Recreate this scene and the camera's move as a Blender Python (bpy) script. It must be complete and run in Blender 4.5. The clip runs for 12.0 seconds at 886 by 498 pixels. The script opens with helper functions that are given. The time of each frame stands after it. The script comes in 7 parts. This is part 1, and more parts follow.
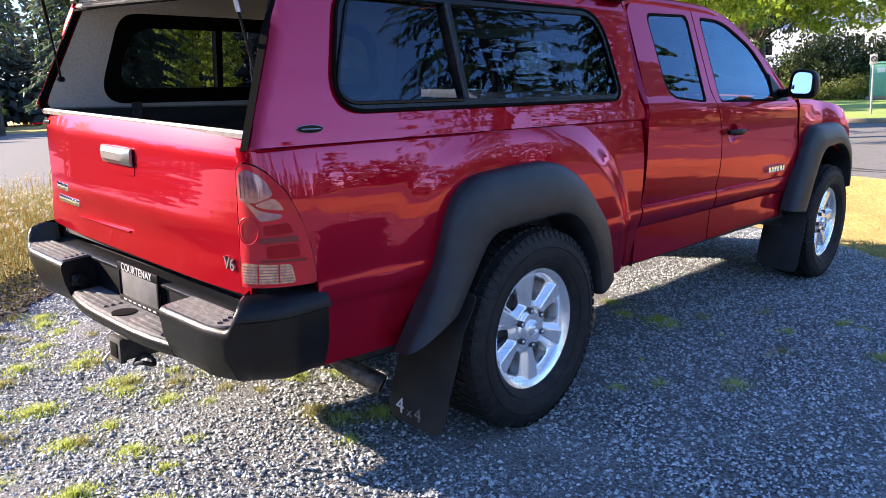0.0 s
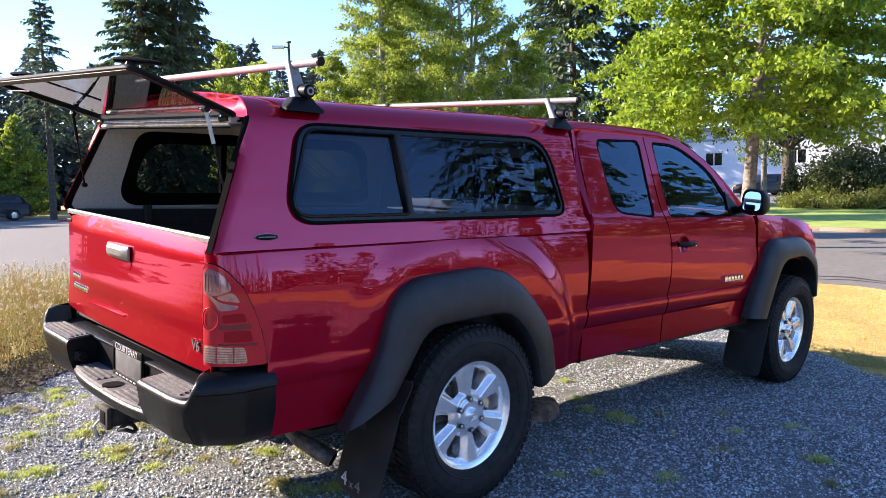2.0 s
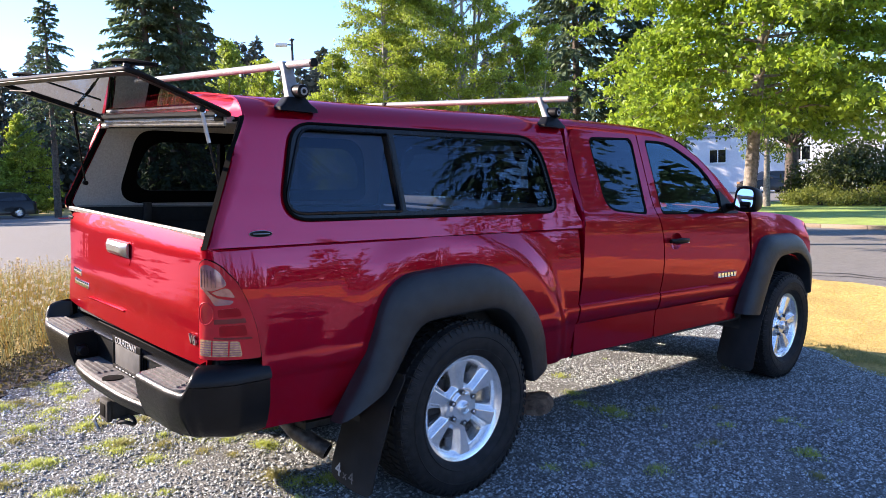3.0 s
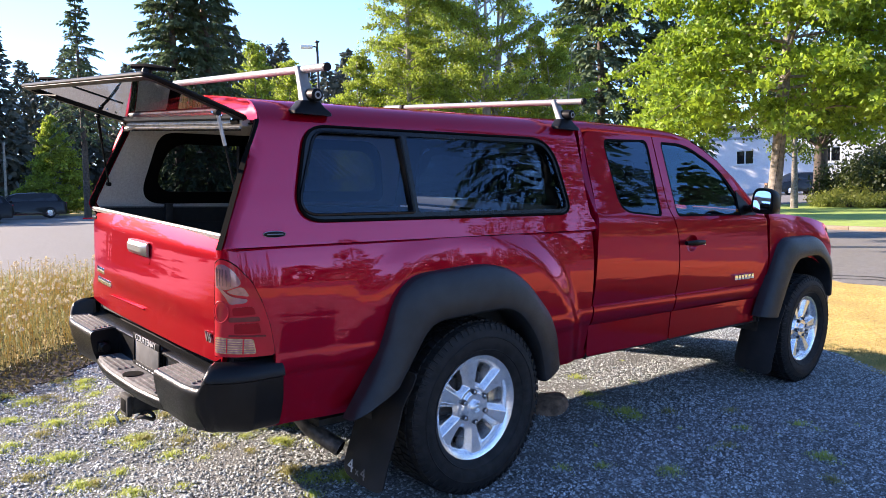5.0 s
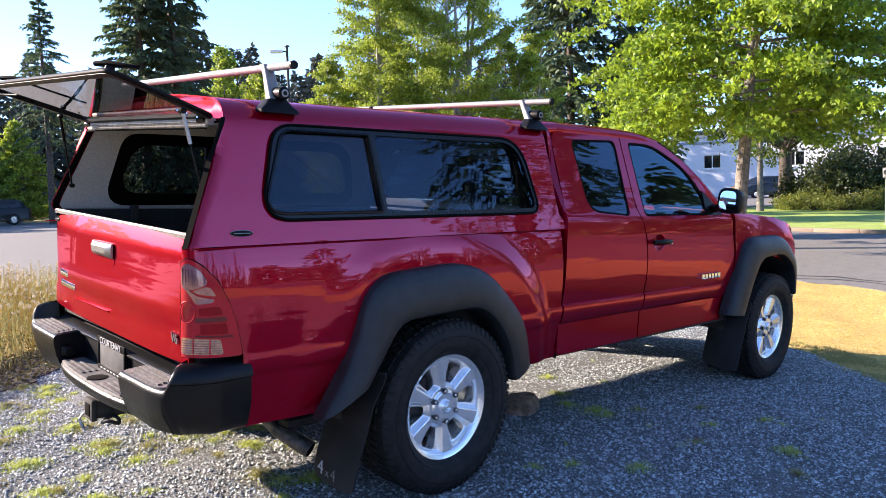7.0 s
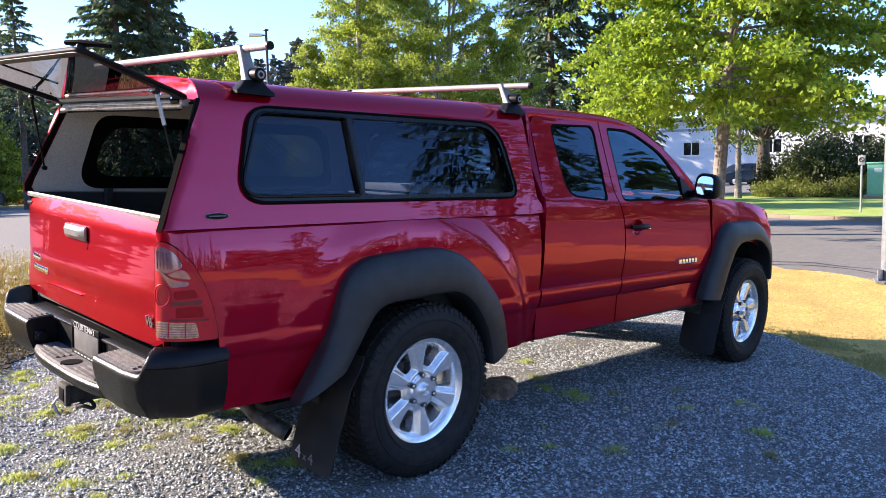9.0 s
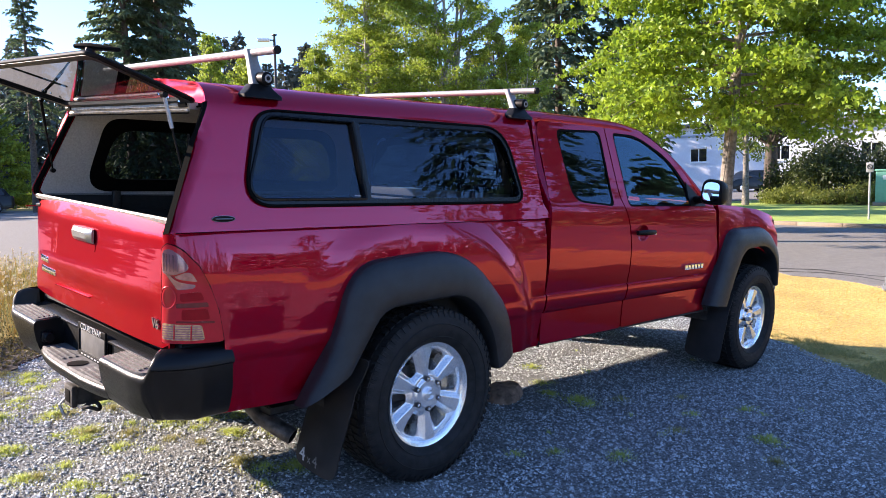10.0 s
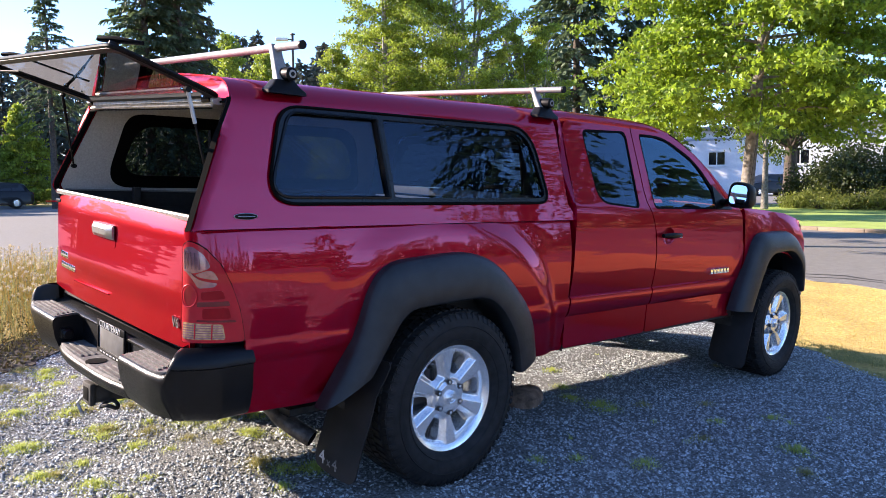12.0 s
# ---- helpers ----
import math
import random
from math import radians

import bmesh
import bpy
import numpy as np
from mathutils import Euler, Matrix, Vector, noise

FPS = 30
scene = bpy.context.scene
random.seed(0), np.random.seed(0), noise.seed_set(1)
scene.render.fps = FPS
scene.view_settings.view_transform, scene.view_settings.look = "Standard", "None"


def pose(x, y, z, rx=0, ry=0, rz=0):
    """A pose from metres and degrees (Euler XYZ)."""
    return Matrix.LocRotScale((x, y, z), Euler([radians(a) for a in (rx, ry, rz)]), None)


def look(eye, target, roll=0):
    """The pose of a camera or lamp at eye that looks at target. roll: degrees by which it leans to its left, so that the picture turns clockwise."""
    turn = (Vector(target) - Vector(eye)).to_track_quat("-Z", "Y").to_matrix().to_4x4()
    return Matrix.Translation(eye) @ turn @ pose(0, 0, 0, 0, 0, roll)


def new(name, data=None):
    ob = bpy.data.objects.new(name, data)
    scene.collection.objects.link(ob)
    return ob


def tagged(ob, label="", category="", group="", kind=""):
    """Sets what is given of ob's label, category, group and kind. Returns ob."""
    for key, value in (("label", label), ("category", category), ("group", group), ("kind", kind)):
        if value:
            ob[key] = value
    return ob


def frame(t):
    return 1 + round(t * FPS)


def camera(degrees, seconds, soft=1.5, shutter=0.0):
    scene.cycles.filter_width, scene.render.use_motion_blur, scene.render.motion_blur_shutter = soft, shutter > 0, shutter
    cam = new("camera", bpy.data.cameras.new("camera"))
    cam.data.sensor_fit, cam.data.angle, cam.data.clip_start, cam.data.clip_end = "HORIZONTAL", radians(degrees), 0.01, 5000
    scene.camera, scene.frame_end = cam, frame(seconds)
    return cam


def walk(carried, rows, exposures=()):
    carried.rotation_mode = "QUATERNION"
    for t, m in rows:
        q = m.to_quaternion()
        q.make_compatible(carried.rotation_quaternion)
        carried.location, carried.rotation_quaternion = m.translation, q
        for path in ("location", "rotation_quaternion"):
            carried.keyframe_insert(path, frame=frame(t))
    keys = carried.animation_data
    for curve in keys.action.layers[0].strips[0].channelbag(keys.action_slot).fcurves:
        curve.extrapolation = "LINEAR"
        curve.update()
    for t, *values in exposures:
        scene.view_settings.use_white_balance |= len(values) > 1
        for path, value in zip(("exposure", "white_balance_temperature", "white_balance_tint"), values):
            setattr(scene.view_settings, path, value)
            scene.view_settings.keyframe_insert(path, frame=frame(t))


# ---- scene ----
cam = camera(60.7, 12.0, soft=0.8)
PATH = [
    (0, (-2.221, -2.539, 1.302), (-0.812, -1.188, 0.868), 0.5),
    (0.5, (-2.407, -2.811, 1.343), (-1.038, -1.391, 1.01), 5.6),
    (1, (-2.346, -2.963, 1.384), (-0.959, -1.539, 1.166), 2.4),
    (1.5, (-2.286, -3.043, 1.398), (-0.901, -1.611, 1.231), 2.0),
    (2, (-2.268, -3.077, 1.394), (-0.902, -1.628, 1.203), 2.0),
    (2.5, (-2.272, -3.113, 1.395), (-0.911, -1.662, 1.193), 1.9),
    (4.5, (-2.279, -3.246, 1.412), (-0.955, -1.758, 1.229), 2.1),
    (5, (-2.267, -3.224, 1.404), (-0.957, -1.726, 1.206), 2.0),
    (5.5, (-2.259, -3.215, 1.406), (-0.954, -1.715, 1.193), 2.0),
    (6, (-2.265, -3.215, 1.404), (-0.955, -1.718, 1.196), 1.9),
    (6.5, (-2.27, -3.235, 1.396), (-0.947, -1.747, 1.214), 1.8),
    (7, (-2.258, -3.233, 1.379), (-0.893, -1.783, 1.197), 1.8),
    (7.5, (-2.253, -3.235, 1.373), (-0.855, -1.818, 1.18), 1.6),
    (9.5, (-2.246, -3.242, 1.366), (-0.847, -1.829, 1.148), 2.1),
    (10, (-2.248, -3.246, 1.364), (-0.859, -1.821, 1.161), 2.3),
    (10.5, (-2.253, -3.218, 1.362), (-0.881, -1.773, 1.189), 2.5),
    (11, (-2.242, -3.177, 1.359), (-0.868, -1.737, 1.158), 3.4),
    (11.5, (-2.241, -3.168, 1.359), (-0.871, -1.725, 1.153), 3.2),
    (12, (-2.233, -3.172, 1.356), (-0.872, -1.721, 1.153), 2.9),
]
# the driveway slopes: UP is the world's up as the truck standing on it sees it
UP = Vector((-0.034, 0.0515, 1.0)).normalized()
SLOPE = UP.rotation_difference(Vector((0, 0, 1))).to_matrix().to_4x4()
EXPOSURE = 2.29
walk(cam, [(t, SLOPE @ look(eye, target, roll)) for t, eye, target, roll in PATH], exposures=[(0, EXPOSURE + 0.24, 6650, 20), (0.5, EXPOSURE + 0.16, 6650, 20), (1.2, EXPOSURE + 0.06, 6650, 20), (12, EXPOSURE + 0.04, 6650, 20)])

# ---- light ----
SUN = (SLOPE.to_3x3() @ Vector((-1.3, 2.2, 1.0))).normalized()
world = bpy.data.worlds.new("world")
scene.world = world
world.use_nodes = True
sky = world.node_tree.nodes.new("ShaderNodeTexSky")
sky.sky_type, sky.sun_disc = "NISHITA", False
sky.sun_elevation, sky.sun_rotation = math.asin(SUN.z), math.atan2(SUN.x, SUN.y)
sky.air_density, sky.dust_density, sky.ozone_density = 0.88, 0.0, 5.6
sky.altitude = 400
background = world.node_tree.nodes["Background"]
background.inputs["Strength"].default_value = 0.091
world.node_tree.links.new(sky.outputs[0], background.inputs["Color"])
sun_data = bpy.data.lights.new("sun", "SUN")
sun_data.energy, sun_data.angle, sun_data.color = 3.6, radians(0.53), (1.0, 0.88, 0.72)
sun = new("sun", sun_data)
sun.matrix_world = look(SUN * 40, (0, 0, 0))


# ---- materials ----
def material(name, base=(0.5, 0.5, 0.5), rough=0.5, metal=0.0, coat=0.0, coat_rough=0.03, spec=0.5, vary=0.0, grain=60.0, bump=0.0, bump_scale=200.0,
             edge=None, alt=None, stains=0.0, random_by="", space="Object"):
    """A surface with fine grain, broad stains and relief; alt is the second colour of the grain."""
    m = bpy.data.materials.new(name)
    m.use_nodes = True
    n, link = m.node_tree.nodes, m.node_tree.links
    p = n["Principled BSDF"]
    p.inputs["Base Color"].default_value = (*base, 1)
    p.inputs["Roughness"].default_value = rough
    p.inputs["Metallic"].default_value = metal
    p.inputs["Coat Weight"].default_value = coat
    p.inputs["Coat Roughness"].default_value = coat_rough
    p.inputs["Coat IOR"].default_value = 1.5
    p.inputs["Specular IOR Level"].default_value = spec
    if edge:
        p.inputs["Specular Tint"].default_value = (*edge, 1)
    where = n.new("ShaderNodeTexCoord")
    colour = None
    if vary or alt:
        noise_a = n.new("ShaderNodeTexNoise")
        noise_a.inputs["Scale"].default_value, noise_a.inputs["Detail"].default_value = grain, 6
        link.new(where.outputs[space], noise_a.inputs["Vector"])
        ramp = n.new("ShaderNodeValToRGB")
        low = tuple(max(c * (1 - vary), 0) for c in base)
        high = alt if alt else tuple(min(c * (1 + vary), 1) for c in base)
        ramp.color_ramp.elements[0].position, ramp.color_ramp.elements[0].color = 0.35, (*low, 1)
        ramp.color_ramp.elements[1].position, ramp.color_ramp.elements[1].color = 0.68, (*high, 1)
        link.new(noise_a.outputs["Fac"], ramp.inputs["Fac"])
        colour = ramp.outputs["Color"]
    if stains:
        noise_b = n.new("ShaderNodeTexNoise")
        noise_b.inputs["Scale"].default_value, noise_b.inputs["Detail"].default_value = grain * 0.06, 4
        link.new(where.outputs[space], noise_b.inputs["Vector"])
        span = n.new("ShaderNodeMapRange")
        span.inputs["From Min"].default_value, span.inputs["From Max"].default_value = 0.3, 0.7
        span.inputs["To Min"].default_value, span.inputs["To Max"].default_value = 1 - stains, 1 + stains * 0.4
        link.new(noise_b.outputs["Fac"], span.inputs["Value"])
        mul = n.new("ShaderNodeMix")
        mul.data_type, mul.blend_type = "RGBA", "MULTIPLY"
        mul.inputs["Factor"].default_value = 1
        if colour is None:
            mul.inputs["A"].default_value = (*base, 1)
        else:
            link.new(colour, mul.inputs["A"])
        link.new(span.outputs["Result"], mul.inputs["B"])
        colour = mul.outputs["Result"]
    if random_by:
        if random_by == "island":
            r = n.new("ShaderNodeNewGeometry").outputs["Random Per Island"]
        else:
            r = n.new("ShaderNodeObjectInfo").outputs["Random"]
        span = n.new("ShaderNodeMapRange")
        span.inputs["To Min"].default_value, span.inputs["To Max"].default_value = 0.45, 1.45
        link.new(r, span.inputs["Value"])
        mul = n.new("ShaderNodeMix")
        mul.data_type, mul.blend_type = "RGBA", "MULTIPLY"
        mul.inputs["Factor"].default_value = 1
        if colour is None:
            mul.inputs["A"].default_value = (*base, 1)
        else:
            link.new(colour, mul.inputs["A"])
        link.new(span.outputs["Result"], mul.inputs["B"])
        colour = mul.outputs["Result"]
    if colour is not None:
        link.new(colour, p.inputs["Base Color"])
    if bump:
        noise_c = n.new("ShaderNodeTexNoise")
        noise_c.inputs["Scale"].default_value, noise_c.inputs["Detail"].default_value = bump_scale, 5
        link.new(where.outputs[space], noise_c.inputs["Vector"])
        b = n.new("ShaderNodeBump")
        b.inputs["Strength"].default_value, b.inputs["Distance"].default_value = bump, 0.01
        link.new(noise_c.outputs["Fac"], b.inputs["Height"])
        link.new(b.outputs["Normal"], p.inputs["Normal"])
    return m


def leaf_material(name, light, dark, through_colour, share=0.45, rough=0.5):
    """Leaves: some light passes through; each leaf has its own shade."""
    m = bpy.data.materials.new(name)
    m.use_nodes = True
    n, link = m.node_tree.nodes, m.node_tree.links
    p, out = n["Principled BSDF"], n["Material Output"]
    p.inputs["Roughness"].default_value = rough
    p.inputs["Specular IOR Level"].default_value = 0.3
    r = n.new("ShaderNodeNewGeometry").outputs["Random Per Island"]
    ramp = n.new("ShaderNodeValToRGB")
    ramp.color_ramp.elements[0].color, ramp.color_ramp.elements[1].color = (*dark, 1), (*light, 1)
    link.new(r, ramp.inputs["Fac"])
    link.new(ramp.outputs["Color"], p.inputs["Base Color"])
    tr = n.new("ShaderNodeBsdfTranslucent")
    tint = n.new("ShaderNodeMix")
    tint.data_type = "RGBA"
    tint.inputs["Factor"].default_value = 0.7
    link.new(ramp.outputs["Color"], tint.inputs["A"])
    tint.inputs["B"].default_value = (*through_colour, 1)
    link.new(tint.outputs["Result"], tr.inputs["Color"])
    mix = n.new("ShaderNodeMixShader")
    mix.inputs["Fac"].default_value = share
    link.new(p.outputs[0], mix.inputs[1])
    link.new(tr.outputs[0], mix.inputs[2])
    link.new(mix.outputs[0], out.inputs["Surface"])
    return m


def glass_material(name, tint, ior=1.5, gloss_tint=(1.0, 1.0, 1.0), wave=0.2):
    """Thin tinted pane: what is behind shows through the tint, gloss by Fresnel, the face slightly wavy."""
    m = bpy.data.materials.new(name)
    m.use_nodes = True
    n, link = m.node_tree.nodes, m.node_tree.links
    out = n["Material Output"]
    n.remove(n["Principled BSDF"])
    clear, gloss, fres, mix = (n.new("ShaderNode" + k) for k in ("BsdfTransparent", "BsdfGlossy", "Fresnel", "MixShader"))
    clear.inputs["Color"].default_value = (*tint, 1)
    gloss.inputs["Color"].default_value = (*gloss_tint, 1)
    gloss.inputs["Roughness"].default_value = 0.0
    fres.inputs["IOR"].default_value = ior
    where, stretch, waves, b = (n.new("ShaderNode" + k) for k in ("TexCoord", "Mapping", "TexNoise", "Bump"))
    stretch.inputs["Scale"].default_value = (2.5, 2.5, 11.0)
    waves.inputs["Scale"].default_value, waves.inputs["Detail"].default_value = 1.0, 2
    b.inputs["Strength"].default_value, b.inputs["Distance"].default_value = wave, 0.01
    link.new(where.outputs["Object"], stretch.inputs["Vector"])
    link.new(stretch.outputs["Vector"], waves.inputs["Vector"])
    link.new(waves.outputs["Fac"], b.inputs["Height"])
    link.new(b.outputs["Normal"], gloss.inputs["Normal"])
    link.new(fres.outputs[0], mix.inputs["Fac"])
    link.new(clear.outputs[0], mix.inputs[1])
    link.new(gloss.outputs[0], mix.inputs[2])
    link.new(mix.outputs[0], out.inputs["Surface"])
    return m


def car_paint(name, base, metal, rough, edge, coat_ior, coat_tint, streak=0.12):
    """Metallic base under a tinted clear coat whose face is not quite flat, so that reflections run into streaks."""
    m = material(name, base, rough, metal, edge=edge, spec=0.1, vary=0.06, grain=900)
    n, link = m.node_tree.nodes, m.node_tree.links
    p, out = n["Principled BSDF"], n["Material Output"]
    where, stretch, waves, b = (n.new("ShaderNode" + k) for k in ("TexCoord", "Mapping", "TexNoise", "Bump"))
    gloss, fres, mix = (n.new("ShaderNode" + k) for k in ("BsdfGlossy", "Fresnel", "MixShader"))
    stretch.inputs["Scale"].default_value = (1.6, 1.6, 17.0)
    waves.inputs["Scale"].default_value, waves.inputs["Detail"].default_value = 1.0, 2.5
    b.inputs["Strength"].default_value, b.inputs["Distance"].default_value = streak, 0.01
    gloss.inputs["Color"].default_value = (*coat_tint, 1)
    gloss.inputs["Roughness"].default_value = 0.015
    fres.inputs["IOR"].default_value = coat_ior
    link.new(where.outputs["Object"], stretch.inputs["Vector"])
    link.new(stretch.outputs["Vector"], waves.inputs["Vector"])
    link.new(waves.outputs["Fac"], b.inputs["Height"])
    link.new(b.outputs["Normal"], gloss.inputs["Normal"])
    link.new(fres.outputs[0], mix.inputs["Fac"])
    link.new(p.outputs[0], mix.inputs[1])
    link.new(gloss.outputs[0], mix.inputs[2])
    link.new(mix.outputs[0], out.inputs["Surface"])
    return m


PAINT = car_paint("red_paint", (0.290, 0.0002, 0.010), 0.50, 0.40, (1.0, 0.004, 0.08), 1.92, (1.0, 0.32, 0.50))
FLARE = material("black_flare_plastic", (0.015, 0.0165, 0.0185), 0.44, spec=0.38, vary=0.3, grain=14, bump=0.12, bump_scale=700, stains=0.2)
BUMPER = material("bumper_plastic", (0.0045, 0.005, 0.006), 0.33, spec=0.22, vary=0.35, grain=12, bump=0.15, bump_scale=600)
PAD = material("step_pad_rubber", (0.115, 0.112, 0.11), 0.75, spec=0.2, vary=0.3, grain=40, bump=0.2, bump_scale=500)
RUBBER = material("tyre_rubber", (0.013, 0.013, 0.0135), 0.7, spec=0.3, vary=0.4, grain=25, bump=0.25, bump_scale=300, stains=0.2)
FLAP = material("mud_flap_rubber", (0.012, 0.0115, 0.0115), 0.62, spec=0.3, vary=0.35, grain=9, bump=0.1, bump_scale=300, stains=0.3)
ALLOY = material("silver_alloy", (0.92, 0.93, 0.94), 0.27, 0.75, vary=0.05, grain=60)
ALLOY_DARK = material("dark_alloy", (0.03, 0.03, 0.031), 0.5, 0.4, vary=0.3, grain=40)
CHROME = material("chrome", (0.85, 0.86, 0.87), 0.08, 1.0)
BRIGHT = material("brushed_aluminium", (0.20, 0.20, 0.20), 0.55, 0.15, vary=0.1, grain=90, bump=0.05, bump_scale=400)
BLACK = material("black_trim", (0.005, 0.005, 0.0055), 0.45, spec=0.12, vary=0.2, grain=30)
WINDOW_FRAME = material("gloss_black_frame", (0.005, 0.007, 0.010), 0.22, spec=0.20, vary=0.2, grain=30)
SEAL = material("black_seal", (0.003, 0.003, 0.003), 0.75, spec=0.05)
UNDER = material("undercarriage", (0.02, 0.019, 0.018), 0.8, vary=0.6, grain=20, bump=0.3, bump_scale=80)
STEEL = material("exhaust_steel", (0.12, 0.105, 0.095), 0.5, 0.7, vary=0.5, grain=25, bump=0.2, bump_scale=120)
CARPET = material("grey_headliner", (0.50, 0.49, 0.47), 0.95, vary=0.12, grain=120, bump=0.3, bump_scale=900)
LINER = material("black_bedliner", (0.01, 0.01, 0.01), 0.75, vary=0.3, grain=40, bump=0.3, bump_scale=300)
SEAT = material("grey_seat_cloth", (0.10, 0.11, 0.125), 0.9, vary=0.2, grain=200, bump=0.2, bump_scale=500)
LETTER = material("white_letter", (0.40, 0.40, 0.40), 0.6, vary=0.15, grain=80)
PLATE = material("grey_plate", (0.10, 0.10, 0.10), 0.5, 0.2, vary=0.2, grain=20)
TINT = glass_material("tinted_canopy_glass", (0.18, 0.20, 0.235), 1.40, (0.50, 0.72, 1.0), 0.03)
TINT_BACK = glass_material("lid_glass", (0.10, 0.105, 0.11), 1.75, (1.0, 1.0, 1.0), 0.03)
CABGLASS = glass_material("cab_glass", (0.28, 0.41, 0.42), 1.70, (0.48, 0.80, 1.0), 0.5)
QUARTER = glass_material("privacy_glass", (0.10, 0.12, 0.14), 1.60, (0.50, 0.76, 1.0), 0.55)
MIRROR = material("mirror_glass", (0.85, 0.9, 0.92), 0.01, 1.0)
SILVER = material("grey_bumper_paint", (0.34, 0.35, 0.36), 0.35, 0.3, coat=0.5, vary=0.05, grain=60)
BRIGHT_TRIM = material("worn_pale_cap", (0.40, 0.38, 0.36), 0.5, 0.4, vary=0.25, grain=30)
HANDLE = material("silver_handle", (0.30, 0.295, 0.29), 0.3, 0.7, vary=0.08, grain=50)
STRUT = material("grey_strut", (0.38, 0.39, 0.41), 0.35, 0.5, vary=0.2, grain=20)
ROCK = material("brown_rock", (0.20, 0.125, 0.085), 0.9, vary=0.5, grain=22, bump=1.0, bump_scale=45)
CAR_BLACK = material("black_car_paint", (0.004, 0.0045, 0.006), 0.35, 0.0, coat=0.35, spec=0.2, vary=0.1, grain=20)
CAR_GREY = material("dark_grey_car_paint", (0.006, 0.007, 0.009), 0.45, 0.0, coat=0.2, spec=0.15, vary=0.1, grain=20)
CARGLASS = material("dark_window", (0.008, 0.010, 0.013), 0.05, spec=0.5)
STUCCO = material("white_stucco", (0.74, 0.75, 0.78), 0.9, vary=0.05, grain=6, bump=0.3, bump_scale=30, stains=0.1)
WHITE_TRIM = material("white_trim", (0.78, 0.78, 0.76), 0.5, vary=0.05, grain=20)
GREYBLUE = material("grey_blue_panel", (0.32, 0.36, 0.42), 0.6, vary=0.1, grain=10)
ROOF = material("grey_roof", (0.20, 0.20, 0.21), 0.85, vary=0.2, grain=10, bump=0.3)
STEELPOST = material("galvanised_post", (0.36, 0.37, 0.38), 0.5, 0.6, vary=0.2, grain=30)
POLE_GREY = material("grey_pole_paint", (0.15, 0.165, 0.18), 0.55, 0.1, vary=0.15, grain=20, stains=0.15)
SIGNBLACK = material("sign_black", (0.02, 0.02, 0.02), 0.6)
GREENBOX = material("pale_green_steel", (0.16, 0.42, 0.30), 0.55, vary=0.06, grain=10, stains=0.1)


# ---- shapes ----
from mathutils.geometry import delaunay_2d_cdt


def smooth(a):
    a = min(max(a, 0.0), 1.0)
    return a * a * (3 - 2 * a)


def cab_half(z):
    """Half width of the cab at a height: upright doors, then windows leaning in."""
    if z < 0.95:
        d = 0.95 - z
        if d < 0.2:
            return 0.838 - 0.45 * d * d
        return 0.838 - 0.018 - 0.18 * min(d - 0.2, 0.11) - 0.02 * max(d - 0.31, 0)
    low = 0.838 - 0.20 * (min(z, 1.17) - 0.95) ** 2
    return low - (0.39 * (z - 1.17) * smooth((z - 1.13) / 0.12) if z > 1.17 else 0)


def link_mesh(name, me, mat, parent=None, label="", sharp=35):
    if mat is not None:
        me.materials.append(mat)
    ob = new(name, me)
    if parent is not None:
        ob.parent = parent
    if label:
        tagged(ob, label=label)
    return ob


def solid(name, verts, faces, mat, parent=None, label="", sharp=35):
    """A mesh object from computed vertices and faces, smooth but for edges sharper than the angle."""
    me = bpy.data.meshes.new(name)
    me.from_pydata([tuple(v) for v in verts], [], [tuple(f) for f in faces])
    me.validate()
    me.update()
    bm = bmesh.new()
    bm.from_mesh(me)
    bmesh.ops.recalc_face_normals(bm, faces=bm.faces)
    bm.to_mesh(me)
    bm.free()
    me.shade_smooth()
    me.set_sharp_from_angle(angle=radians(sharp))
    return link_mesh(name, me, mat, parent, label)


def part(name, bm, mat, parent=None, label="", sharp=35):
    """Links a bmesh as one mesh object under a thing or under a part."""
    me = bpy.data.meshes.new(name)
    bmesh.ops.recalc_face_normals(bm, faces=bm.faces)
    bm.to_mesh(me)
    bm.free()
    me.shade_smooth()
    me.set_sharp_from_angle(angle=radians(sharp))
    return link_mesh(name, me, mat, parent, label)


def add_box(bm, x0, x1, y0, y1, z0, z1, bevel=0.0, m=None, segments=2):
    made = bmesh.ops.create_cube(bm, size=1.0)["verts"]
    for v in made:
        v.co = Vector((x0 + (v.co.x + 0.5) * (x1 - x0), y0 + (v.co.y + 0.5) * (y1 - y0), z0 + (v.co.z + 0.5) * (z1 - z0)))
    if bevel:
        edges = list({e for v in made for e in v.link_edges})
        made = bmesh.ops.bevel(bm, geom=edges, offset=bevel, segments=segments, profile=0.5, affect="EDGES", clamp_overlap=True)["verts"] + [v for v in made if v.is_valid]
    if m is not None:
        for v in set(made):
            v.co = m @ v.co
    return bm


def box(name, x0, x1, y0, y1, z0, z1, mat, parent=None, bevel=0.006, label="", m=None):
    return part(name, add_box(bmesh.new(), x0, x1, y0, y1, z0, z1, bevel, m), mat, parent, label)


